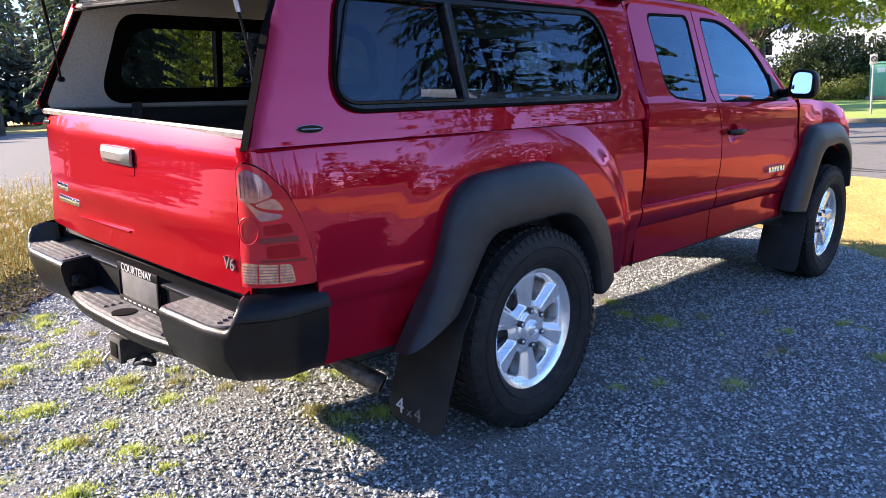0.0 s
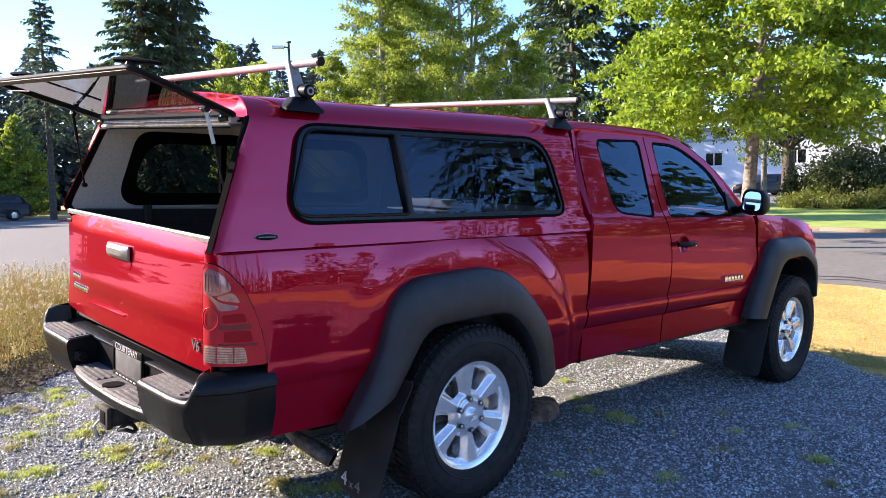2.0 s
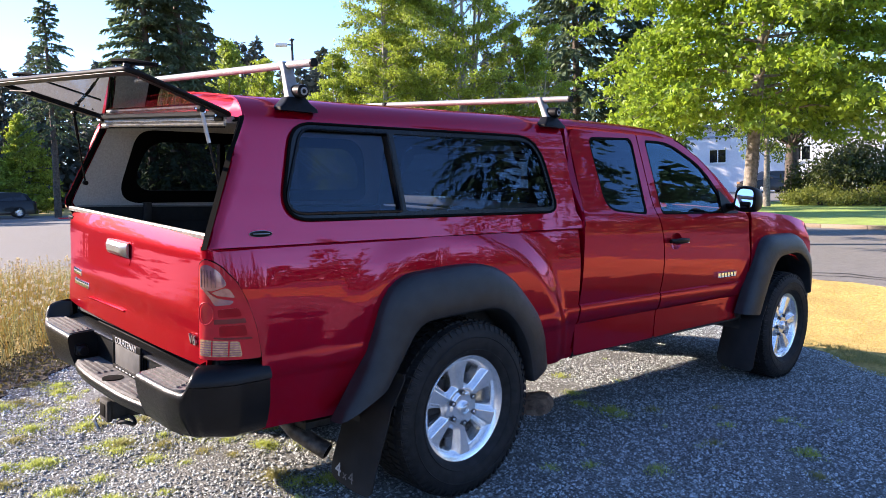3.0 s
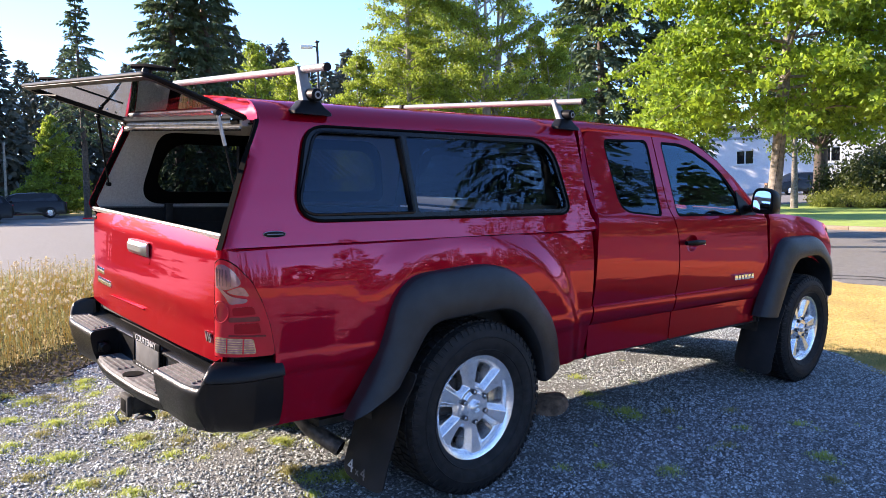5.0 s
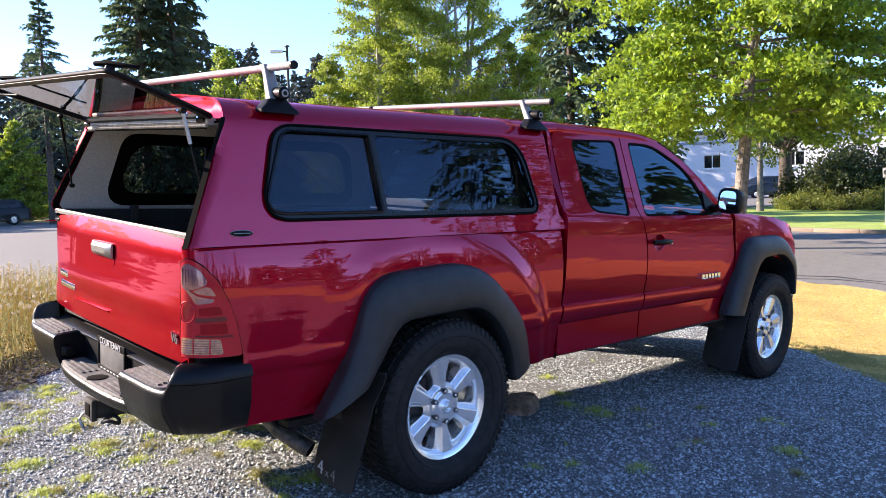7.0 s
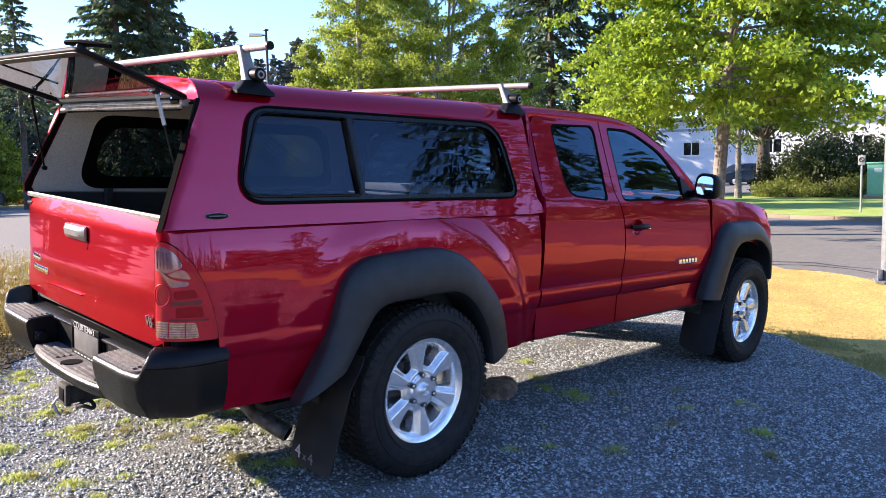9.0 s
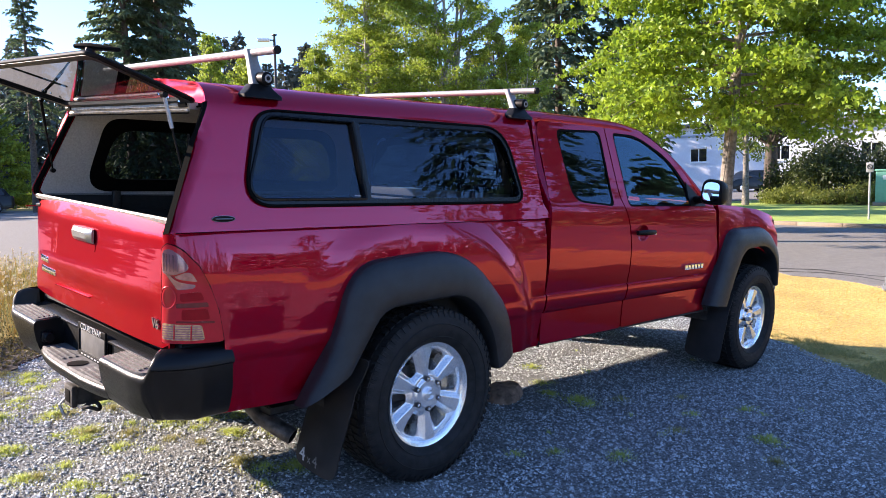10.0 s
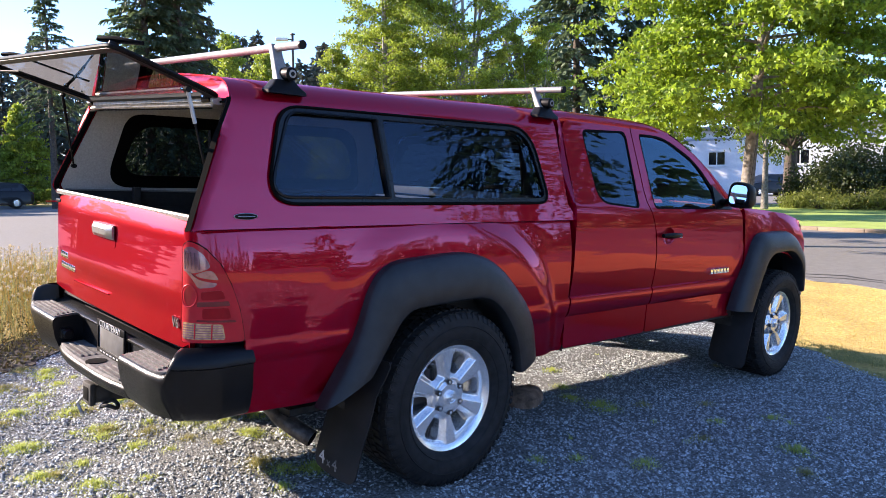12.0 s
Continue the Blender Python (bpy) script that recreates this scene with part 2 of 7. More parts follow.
def tube_rings(points, radius, sides=12, closed=False, flat=1.0):
    pts = [Vector(p) for p in points]
    rings, n, up = [], len(pts), None
    for i, p in enumerate(pts):
        a = pts[i - 1] if (i or closed) else pts[0]
        b = pts[(i + 1) % n] if (i < n - 1 or closed) else pts[-1]
        d = (b - a).normalized()
        if up is None:
            up = Vector((0, 0, 1)) if abs(d.z) < 0.9 else Vector((1, 0, 0))
        side_v = d.cross(up).normalized()
        up = side_v.cross(d).normalized()
        r = radius[i] if isinstance(radius, (list, tuple)) else radius
        rings.append([p + (side_v * math.cos(k * math.tau / sides) + up * math.sin(k * math.tau / sides) * flat) * r for k in range(sides)])
    return rings


def loft_data(rings, closed_ring=True, closed_path=False, caps=True, start=0):
    verts = [v for ring in rings for v in ring]
    n, k, faces = len(rings), len(rings[0]), []
    for i in range(n if closed_path else n - 1):
        for j in range(k if closed_ring else k - 1):
            a, b = i * k + j, i * k + (j + 1) % k
            c, d = ((i + 1) % n) * k + (j + 1) % k, ((i + 1) % n) * k + j
            faces.append((a + start, b + start, c + start, d + start))
    if caps and closed_ring and not closed_path:
        faces.append(tuple(start + j for j in range(k))[::-1])
        faces.append(tuple(start + (n - 1) * k + j for j in range(k)))
    return verts, faces


def loft(name, rings, mat, parent=None, label="", closed_ring=True, closed_path=False, caps=True, sharp=35):
    return solid(name, *loft_data(rings, closed_ring, closed_path, caps), mat, parent, label, sharp)


def tube(name, points, radius, mat, parent=None, sides=12, label="", closed=False, flat=1.0):
    return loft(name, tube_rings(points, radius, sides, closed, flat), mat, parent, label, closed_path=closed)


def lathe_rings(profile, centre, axis="y", sides=48):
    """Rings round an axis through centre; profile: (radius, place along the axis)."""
    c, rings = Vector(centre), []
    for k in range(sides):
        a = k * math.tau / sides
        ca, sa = math.cos(a), math.sin(a)
        if axis == "y":
            rings.append([c + Vector((r * ca, h, r * sa)) for r, h in profile])
        elif axis == "x":
            rings.append([c + Vector((h, r * ca, r * sa)) for r, h in profile])
        else:
            rings.append([c + Vector((r * ca, r * sa, h)) for r, h in profile])
    return rings


def lathe(name, profile, centre, mat, parent=None, axis="y", sides=48, label="", closed=True, sharp=40):
    return loft(name, lathe_rings(profile, centre, axis, sides), mat, parent, label, closed_ring=closed, closed_path=True, caps=False, sharp=sharp)


def rounded(corners, seg=7, closed=True):
    """Corners (x, y, radius) of a polygon, rounded."""
    out, n = [], len(corners)
    for i, (x, y, r) in enumerate(corners):
        p = Vector((x, y))
        if r <= 0 or (not closed and i in (0, n - 1)):
            out.append((x, y))
            continue
        a = Vector(corners[i - 1][:2]) - p
        b = Vector(corners[(i + 1) % n][:2]) - p
        r0 = min(r, a.length * 0.49, b.length * 0.49)
        pa, pb = p + a.normalized() * r0, p + b.normalized() * r0
        for k in range(seg + 1):
            t = k / seg
            q = pa * (1 - t) ** 2 + p * 2 * t * (1 - t) + pb * t * t
            out.append((q.x, q.y))
    return out


def dense(loop, step):
    out, n = [], len(loop)
    for i in range(n):
        a, b = Vector(loop[i]), Vector(loop[(i + 1) % n])
        k = max(1, int(math.ceil((b - a).length / step)))
        out += [tuple(a.lerp(b, j / k)) for j in range(k)]
    return out


def inside(points, loop):
    x, y = points[:, 0], points[:, 1]
    hit = np.zeros(len(points), bool)
    n = len(loop)
    for i in range(n):
        (x0, y0), (x1, y1) = loop[i], loop[(i + 1) % n]
        if y0 == y1:
            continue
        cross = (y0 > y) != (y1 > y)
        hit ^= cross & (x < (x1 - x0) * (y - y0) / (y1 - y0) + x0)
    return hit


def fill(outer, holes, step):
    """Triangles over an outline with holes, on an even grid inside."""
    loops = [dense(loop, step) for loop in [outer, *holes]]
    pts, edges = [], []
    for loop in loops:
        s = len(pts)
        pts += loop
        edges += [(s + i, s + (i + 1) % len(loop)) for i in range(len(loop))]
    rim = np.array(pts)
    lo, hi = rim.min(0), rim.max(0)
    gx, gy = np.meshgrid(np.arange(lo[0] + step / 2, hi[0], step), np.arange(lo[1] + step / 2, hi[1], step))
    gx = gx + (np.arange(gx.shape[0])[:, None] % 2) * step * 0.3
    grid = np.stack([gx.ravel(), gy.ravel()], 1)
    keep = inside(grid, loops[0])
    for loop in loops[1:]:
        keep &= ~inside(grid, loop)
    grid = grid[keep]
    if len(grid):
        far = np.ones(len(grid), bool)
        for i in range(0, len(rim), 200):
            d = np.hypot(grid[:, None, 0] - rim[None, i:i + 200, 0], grid[:, None, 1] - rim[None, i:i + 200, 1]).min(1)
            far &= d > step * 0.45
        grid = grid[far]
    both = [Vector(p) for p in pts] + [Vector(p) for p in grid]
    v, _, f, _, _, _ = delaunay_2d_cdt(both, edges, [], 0, 1e-6)
    v = np.array([tuple(p) for p in v])
    tris = np.array([t for t in f if len(t) == 3])
    mid = v[tris].mean(1)
    ok = inside(mid, loops[0])
    for loop in loops[1:]:
        ok &= ~inside(mid, loop)
    return v, tris[ok], loops


def panel(name, outer, holes, fn, out, mat, parent=None, step=0.04, flange=0.012, label=""):
    """A sheet over an outline, bent by fn(u, v), with its exact normals and an edge turned inwards."""
    v, tris, loops = fill(outer, holes, step)
    fixed = None if callable(out) else Vector(out)

    def at(u, w):
        p = Vector(fn(u, w))
        e = 0.004
        n = (Vector(fn(u + e, w)) - Vector(fn(u - e, w))).cross(Vector(fn(u, w + e)) - Vector(fn(u, w - e)))
        n.normalize()
        return p, (n if n.dot(fixed if fixed else Vector(out(p))) >= 0 else -n)
    made = [at(u, w) for u, w in v]
    verts, norms = [p for p, _ in made], [n for _, n in made]
    faces, loop_normals = [], []
    for a, b, c in tris:
        a, b, c = int(a), int(b), int(c)
        n = (verts[b] - verts[a]).cross(verts[c] - verts[a])
        f = (a, b, c) if n.dot(norms[a]) >= 0 else (a, c, b)
        faces.append(f)
        loop_normals += [norms[i] for i in f]
    if flange:
        for k, loop in enumerate(loops):
            ring = [at(u, w) for u, w in loop]
            s, n = len(verts), len(ring)
            verts += [p for p, _ in ring] + [p - m * flange for p, m in ring]
            area = sum(loop[i][0] * loop[(i + 1) % n][1] - loop[(i + 1) % n][0] * loop[i][1] for i in range(n))
            for i in range(n):
                j = (i + 1) % n
                f = (s + i, s + n + i, s + n + j, s + j)
                m = (verts[f[1]] - verts[f[0]]).cross(verts[f[3]] - verts[f[0]])
                c = (verts[f[0]] + verts[f[3]]) / 2
                tangent = (verts[s + j] - verts[s + i]).normalized()
                away = tangent.cross(ring[i][1])
                du = Vector(fn(loop[i][0] + 0.004, loop[i][1])) - Vector(fn(*loop[i]))
                dw = Vector(fn(loop[i][0], loop[i][1] + 0.004)) - Vector(fn(*loop[i]))
                e2 = Vector((loop[j][1] - loop[i][1], loop[i][0] - loop[j][0])) * (1 if area > 0 else -1) * (-1 if k else 1)
                want = du * e2.x + dw * e2.y
                if m.dot(want) < 0:
                    f, m = f[::-1], -m
                if m.length > 0:
                    m.normalize()
                faces.append(f)
                loop_normals += [m] * 4
    me = bpy.data.meshes.new(name)
    me.from_pydata([tuple(p) for p in verts], [], faces)
    me.update()
    me.shade_smooth()
    me.normals_split_custom_set([tuple(n) for n in loop_normals])
    return link_mesh(name, me, mat, parent, label)


def lettering(name, body, size, depth, mat, parent, m, label=""):
    curve = bpy.data.curves.new(name, "FONT")
    curve.body, curve.size, curve.extrude, curve.align_x, curve.align_y = body, size, depth, "CENTER", "CENTER"
    ob = bpy.data.objects.new(name, curve)
    scene.collection.objects.link(ob)
    bpy.context.view_layer.update()
    me = bpy.data.meshes.new_from_object(ob.evaluated_get(bpy.context.evaluated_depsgraph_get()))
    bpy.data.objects.remove(ob)
    me.transform(m)
    me.materials.clear()
    return link_mesh(name, me, mat, parent, label)


def thing(name, label, category, group="", m=None):
    ob = new(name)
    ob.empty_display_size = 0.2
    if m is not None:
        ob.matrix_world = m
    return tagged(ob, label, category, group)


def many(name, verts, per, mat, label="", category="", kind="stuff", parent=None):
    """One mesh of very many like faces: verts is (count, per, 3), a face each."""
    verts = np.asarray(verts, np.float32).reshape(-1, per, 3)
    count = len(verts)
    me = bpy.data.meshes.new(name)
    me.vertices.add(count * per)
    me.vertices.foreach_set("co", verts.ravel())
    me.loops.add(count * per)
    me.loops.foreach_set("vertex_index", np.arange(count * per, dtype=np.int32))
    me.polygons.add(count)
    me.polygons.foreach_set("loop_start", np.arange(0, count * per, per, dtype=np.int32))
    me.update()
    me.validate()
    ob = link_mesh(name, me, mat, parent)
    if parent is None:
        tagged(ob, label, category, kind=kind)
    elif kind:
        tagged(ob, label, kind="")
    return ob


def solids(name, verts, faces, mat, parent=None, flat=True):
    """One mesh of very many like solids: verts (count, n, 3), faces (k, 3) for each."""
    verts = np.asarray(verts, np.float32)
    count, n, _ = verts.shape
    faces = (np.asarray(faces, np.int32)[None] + (np.arange(count, dtype=np.int32) * n)[:, None, None]).reshape(-1, 3)
    me = bpy.data.meshes.new(name)
    me.vertices.add(count * n)
    me.vertices.foreach_set("co", verts.ravel())
    me.loops.add(len(faces) * 3)
    me.loops.foreach_set("vertex_index", faces.ravel())
    me.polygons.add(len(faces))
    me.polygons.foreach_set("loop_start", np.arange(0, len(faces) * 3, 3, dtype=np.int32))
    me.update()
    return link_mesh(name, me, mat, parent)


# ---- ground ----
NORMAL = SLOPE.to_3x3() @ Vector((0, 0, 1))


def ground_height(x, y):
    """The driveway slopes with the truck on it and levels out towards the road."""
    r = math.hypot(x - 1.0, (y + 0.5))
    w = 1 - smooth((r - 4.5) / 5.5)
    tilt = -(NORMAL.x * x + NORMAL.y * y) / NORMAL.z
    lift = 0.03 * smooth((-y - 1.0) / 0.5) - 0.05 * smooth((-0.5 - x) / 0.6) * smooth((y + 0.3) / 0.7)
    return w * (tilt + lift)


def on_ground(x, y, z=0.0, turn=0.0):
    return pose(x, y, ground_height(x, y) + z, 0, 0, turn)


# ---- pickup truck: x forward, y to its left, origin under the rear axle ----
truck = thing("pickup_truck", "glossy dark red metallic pickup truck parked on gravel driveway", "pickup truck", m=SLOPE)
RADIUS, BASE = 0.386, 3.245


def prof(z):
    d = -0.55 * (z - 0.9) ** 2 if z > 0.9 else -0.22 * (0.9 - z) ** 2
    if z < 0.70:
        d -= 0.05 * (0.70 - z)
    # crease in line with the side mouldings
    return d + 0.005 * smooth((z - 0.655) / 0.02) * smooth((0.735 - z) / 0.03)


def bulge(x, z):
    d = 0.0
    for c in (0.0, BASE):
        r = math.hypot(x - c, (z - 0.42) / 0.98)
        d = max(d, smooth((0.84 - r) / 0.15) * (0.25 + 0.75 * smooth((x - c + 0.15) / 0.35)))
    return 0.042 * d


def bed_side(sgn, lift=0.0):
    def fn(s, z):
        if s >= 0:
            x, half = -0.93 + s, 0.835
        else:
            a = -s / 0.24 * math.pi / 2
            x, half = -0.93 - (0.2 if sgn < 0 else 0.15) * math.sin(a), 0.835 - (0.115 if sgn < 0 else 0.055) * (1 - math.cos(a))
        k = 1.0 if s >= 0 else math.cos(min(-s / 0.24, 1) * math.pi / 2)
        half += prof(z) * (0.3 + 0.7 * k) + bulge(x, z) + lift * (0.2 + 0.8 * k)
        x -= lift * (1 - k)
        return (x, sgn * half, z + 0.011 * (x + 0.1) * smooth((z - 0.9) / 0.2))
    return fn


def arch(cx, r, z0, zc, seg=26):
    a0 = math.asin((z0 - zc) / r)
    pts = [(cx + r * math.cos(a), zc + r * math.sin(a)) for a in np.linspace(math.pi - a0, a0, seg)]
    return pts


LIGHT_EDGE = [(-0.20, 1.092), (-0.165, 1.086), (-0.135, 1.068), (-0.092, 1.013), (-0.065, 0.94), (-0.040, 0.85), (-0.018, 0.735)]


def truck_side(sgn):
    bed = [(-0.02, 0.455), (0.31, 0.452)] + [(x + 0.93, z) for x, z in arch(0.0, 0.505, 0.455, 0.42)] + [(1.48, 0.468), (1.787, 0.472), (1.787, 1.133), (-0.238, 1.133), (-0.238, 1.092)]
    bed += LIGHT_EDGE
    panel("bed_side", bed, [], bed_side(sgn), (0, sgn, 0), PAINT, truck, 0.022, 0.02)
    # tail light
    lens = rounded([(-0.236, 0.735, 0.012), (-0.236, 1.075, 0.05)] + [(s, z, 0) for s, z in LIGHT_EDGE[:-1]] + [(-0.022, 0.738, 0.012)])
    lamp = panel("tail_light", lens, [], bed_side(sgn, 0.008), (-0.5, sgn, 0), LENS, truck, 0.02, 0.03, "red tail light with clear reversing lens")
    def lens_piece(name, corners, mat, lift=0.0105):
        panel(name, rounded(corners, 4), [], bed_side(sgn, lift), (-0.5, sgn, 0), mat, lamp, 0.02, 0.004)
    lens_piece("reversing_lens", [(-0.226, 0.748, 0.01), (-0.076, 0.748, 0.01), (-0.086, 0.802, 0.008), (-0.226, 0.806, 0.008)], CLEAR_LENS)
    for k in range(6):
        z0 = 0.752 + 0.0085 * k
        lens_piece("lens_rib", [(-0.224, z0, 0.001), (-0.080 - 0.002 * k, z0, 0.001), (-0.080 - 0.002 * k, z0 + 0.0035, 0.001), (-0.224, z0 + 0.0035, 0.001)], SMOKE_LENS, 0.0125)
    for s0 in (-0.172, -0.118):
        lens_piece("lens_rib", [(s0, 0.750, 0.001), (s0 + 0.004, 0.750, 0.001), (s0 + 0.004, 0.802, 0.001), (s0, 0.802, 0.001)], LENS, 0.0135)
    lens_piece("lens_reflector", [(-0.2156, 0.9886, 0.004), (-0.178, 0.951, 0.03), (-0.161, 0.924, 0.01), (-0.110, 0.931, 0.008), (-0.103, 0.9446, 0.006), (-0.161, 0.9548, 0.03), (-0.1917, 0.9818, 0.02)], PALE_LENS, 0.0115)
    lens_piece("lens_reflector", [(-0.176, 0.972, 0.02), (-0.118, 0.996, 0.02), (-0.098, 0.955, 0.01), (-0.150, 0.962, 0.02)], SMOKE_LENS, 0.0112)
    lens_piece("turn_lens", [(-0.226, 1.066, 0.02), (-0.226, 0.985, 0.01), (-0.175, 0.975, 0.03), (-0.118, 1.000, 0.02), (-0.142, 1.050, 0.02), (-0.185, 1.078, 0.02)], SMOKE_LENS)
    for k in range(5):
        s0 = -0.220 + 0.015 * k
        lens_piece("lens_rib", [(s0, 0.992, 0.001), (s0 + 0.004, 0.992, 0.001), (s0 + 0.004, 1.060 - 0.002 * k, 0.001), (s0, 1.060 - 0.002 * k, 0.001)], PALE_LENS, 0.0125)
    lens_piece("brake_lens", [(-0.153, 0.912, 0.008), (-0.090, 0.920, 0.010), (-0.080, 0.890, 0.008), (-0.150, 0.884, 0.008)], RED_BLOCK)
    lens_piece("brake_lens", [(-0.146, 0.856, 0.008), (-0.072, 0.860, 0.008), (-0.064, 0.822, 0.008), (-0.146, 0.820, 0.008)], RED_BLOCK)
    lens_piece("lens_divider", [(-0.165, 0.816, 0.003), (-0.052, 0.815, 0.003), (-0.050, 0.808, 0.003), (-0.165, 0.810, 0.003)], DARK_LENS)
    lens_piece("lens_divider", [(-0.165, 0.877, 0.004), (-0.072, 0.882, 0.004), (-0.068, 0.866, 0.004), (-0.165, 0.861, 0.004)], DARK_LENS)
    edge_pts = [Vector(bed_side(sgn, 0.006)(u, w)) for u, w in lens]
    tube("lens_gasket", edge_pts, 0.0024, SEAL, lamp, 6, closed=True)
    seat_ring = [Vector(bed_side(sgn, 0.012)(-0.198 + 0.033 * math.cos(a), 0.897 + 0.038 * math.sin(a))) for a in np.linspace(0, math.tau, 24, endpoint=False)]
    tube("lens_ring", seat_ring, 0.0025, LENS, lamp, 6, closed=True)

    # fender flares
    def flare(cx, outer, inner):
        o = rounded(outer, 10, closed=False)
        i = rounded(inner, 10, closed=False)

        def even(pts, n):
            p = np.array(pts)
            d = np.r_[0, np.cumsum(np.hypot(*np.diff(p, axis=0).T))]
            t = np.linspace(0, d[-1], n)
            return np.stack([np.interp(t, d, p[:, 0]), np.interp(t, d, p[:, 1])], 1)
        n = 40
        o, i = even(o, n), even(i, n)
        rings = []
        for (xo, zo), (xi, zi) in zip(o, i):
            def blend(t, y):
                return Vector((cx + xo + (xi - xo) * t, sgn * y, zo + (zi - zo) * t))
            rings.append([blend(-0.01, 0.82), blend(0.0, 0.872), blend(0.03, 0.886), blend(0.10, 0.900), blend(0.3, 0.918), blend(0.62, 0.931), blend(0.85, 0.936), blend(0.95, 0.932), blend(1.0, 0.92), blend(1.01, 0.86), blend(1.0, 0.78)])
        loft("fender_flare", rings, FLARE, truck, "matt black plastic fender flare", closed_ring=True)

    flare(0.0, [(-0.655, 0.445, 0), (-0.50, 0.68, 0.3), (-0.42, 0.985, 0.17), (0.20, 1.03, 0.42), (0.52, 0.72, 0.25), (0.56, 0.50, 0)],
          [(-0.455, 0.565, 0), (-0.38, 0.68, 0.15), (-0.30, 0.800, 0.17), (0.19, 0.822, 0.27), (0.355, 0.64, 0.22), (0.405, 0.445, 0)])
    flare(BASE, [(-0.64, 0.53, 0), (-0.50, 0.82, 0.2), (-0.40, 1.045, 0.14), (0.15, 1.06, 0.3), (0.395, 0.88, 0.1), (0.40, 0.66, 0)],
          [(-0.48, 0.52, 0), (-0.37, 0.74, 0.15), (-0.26, 0.90, 0.17), (0.10, 0.92, 0.22), (0.30, 0.80, 0.15), (0.325, 0.60, 0)])
    # dark wheel wells
    for cx in (0.0, BASE):
        ring_a = [Vector((cx + x, sgn * 0.80, z)) for x, z in arch(0.0, 0.50, 0.40, 0.42, 20)]
        ring_b = [Vector((v.x, sgn * 0.40, v.z)) for v in ring_a]
        back = [Vector((cx, sgn * 0.40, 0.42)) for _ in ring_a]
        loft("wheel_well", [ring_a, ring_b, back], UNDER, truck, closed_ring=False, caps=False)

    # mud flaps
    for cx, w, z0 in ((-0.50, 0.0, 0.075), (BASE - 0.50, 0.02, 0.07)):
        outline = rounded([(0.672, z0 + 0.085, 0.05), (0.93, z0 + 0.055, 0.05), (0.925, 0.60, 0.02), (0.672, 0.60, 0.02)], 5)

        def flap_at(y, z, cx=cx):
            lean = 0.10 * smooth((z - 0.1) / 0.45) + 0.06 * smooth((z - 0.46) / 0.14)
            return (cx - 0.03 + lean - 0.03 * math.sin((y - 0.56) * 8), sgn * y, z)
        flap = panel("mud_flap", outline, [], flap_at, (-1, 0, 0), FLAP, truck, 0.04, 0.008, "black rubber mud flap with worn white figures" if cx < 0 else "black rubber mud flap")
        if cx < 0 and sgn < 0:
            m = pose(cx - 0.066, sgn * 0.795, 0.205, 90, 0, -90) @ pose(0, 0, 0, 0, 0, -3)
            lettering("figures", "4", 0.080, 0.001, LETTER, flap, m @ pose(-0.042, 0, 0))
            lettering("figures", "x", 0.05, 0.001, WORN, flap, m @ pose(0.004, -0.008, 0))
            lettering("figures", "4", 0.068, 0.001, WORN, flap, m @ pose(0.045, -0.006, 0))

    # cab side
    def cab(x, z, lift=0.0):
        half = cab_half(z) + (bulge(x, z) if z < 1.1 else 0)
        return (x, sgn * (half + lift), z)

    def cab_out(lift):
        return lambda x, z: cab(x, z, lift if lift else 1e-9)

    q_hole = rounded([(1.10, 1.622, 0.05), (1.53, 1.640, 0.05), (1.482, 1.205, 0.04), (1.10, 1.232, 0.10)])
    f_hole = rounded([(1.66, 1.636, 0.03), (1.93, 1.638, 0.12), (2.26, 1.50, 0.25), (2.42, 1.30, 0.1), (2.44, 1.205, 0.03), (1.632, 1.205, 0.03)])
    access = rounded([(0.878, 0.475, 0.03), (1.640, 0.478, 0.02), (1.652, 0.90, 0.1), (1.628, 1.10, 0.08), (1.556, 1.24, 0.1), (1.583, 1.668, 0.02), (0.935, 1.662, 0.09), (0.905, 1.30, 0.1), (0.878, 1.10, 0.1)])
    front = rounded([(1.650, 0.478, 0.02), (2.62, 0.500, 0.02), (2.655, 0.56, 0.08), (2.735, 0.84, 0.12), (2.70, 1.19, 0.04), (2.55, 1.235, 0.08), (2.34, 1.50, 0.25), (2.00, 1.672, 0.15), (1.592, 1.670, 0.02), (1.565, 1.24, 0.1), (1.638, 1.10, 0.08), (1.662, 0.90, 0.1)])
    door_a = panel("access_door", access, [q_hole], cab, (0, sgn, 0), PAINT, truck, 0.045, 0.03)
    panel("window_glass", rounded([(1.095, 1.628, 0.05), (1.535, 1.646, 0.05), (1.487, 1.200, 0.04), (1.095, 1.226, 0.10)]), [], cab_out(-0.006), (0, sgn, 0), QUARTER, door_a, 0.06, 0.003)
    panel("window_seal", rounded([(1.094, 1.628, 0.05), (1.537, 1.647, 0.05), (1.489, 1.198, 0.04), (1.094, 1.225, 0.10)]), [rounded([(1.112, 1.611, 0.05), (1.518, 1.629, 0.05), (1.472, 1.216, 0.04), (1.112, 1.243, 0.10)])], cab_out(-0.002), (0, sgn, 0), SEAL, door_a, 0.05, 0.008)
    def dish(k):
        return [(1.772 + 0.066 * k * math.cos(a), 1.047 + 0.050 * k * math.sin(a)) for a in np.linspace(0, math.tau, 28, endpoint=False)]
    door_f = panel("front_door", front, [f_hole, dish(1.0)], cab, (0, sgn, 0), PAINT, truck, 0.045, 0.03)
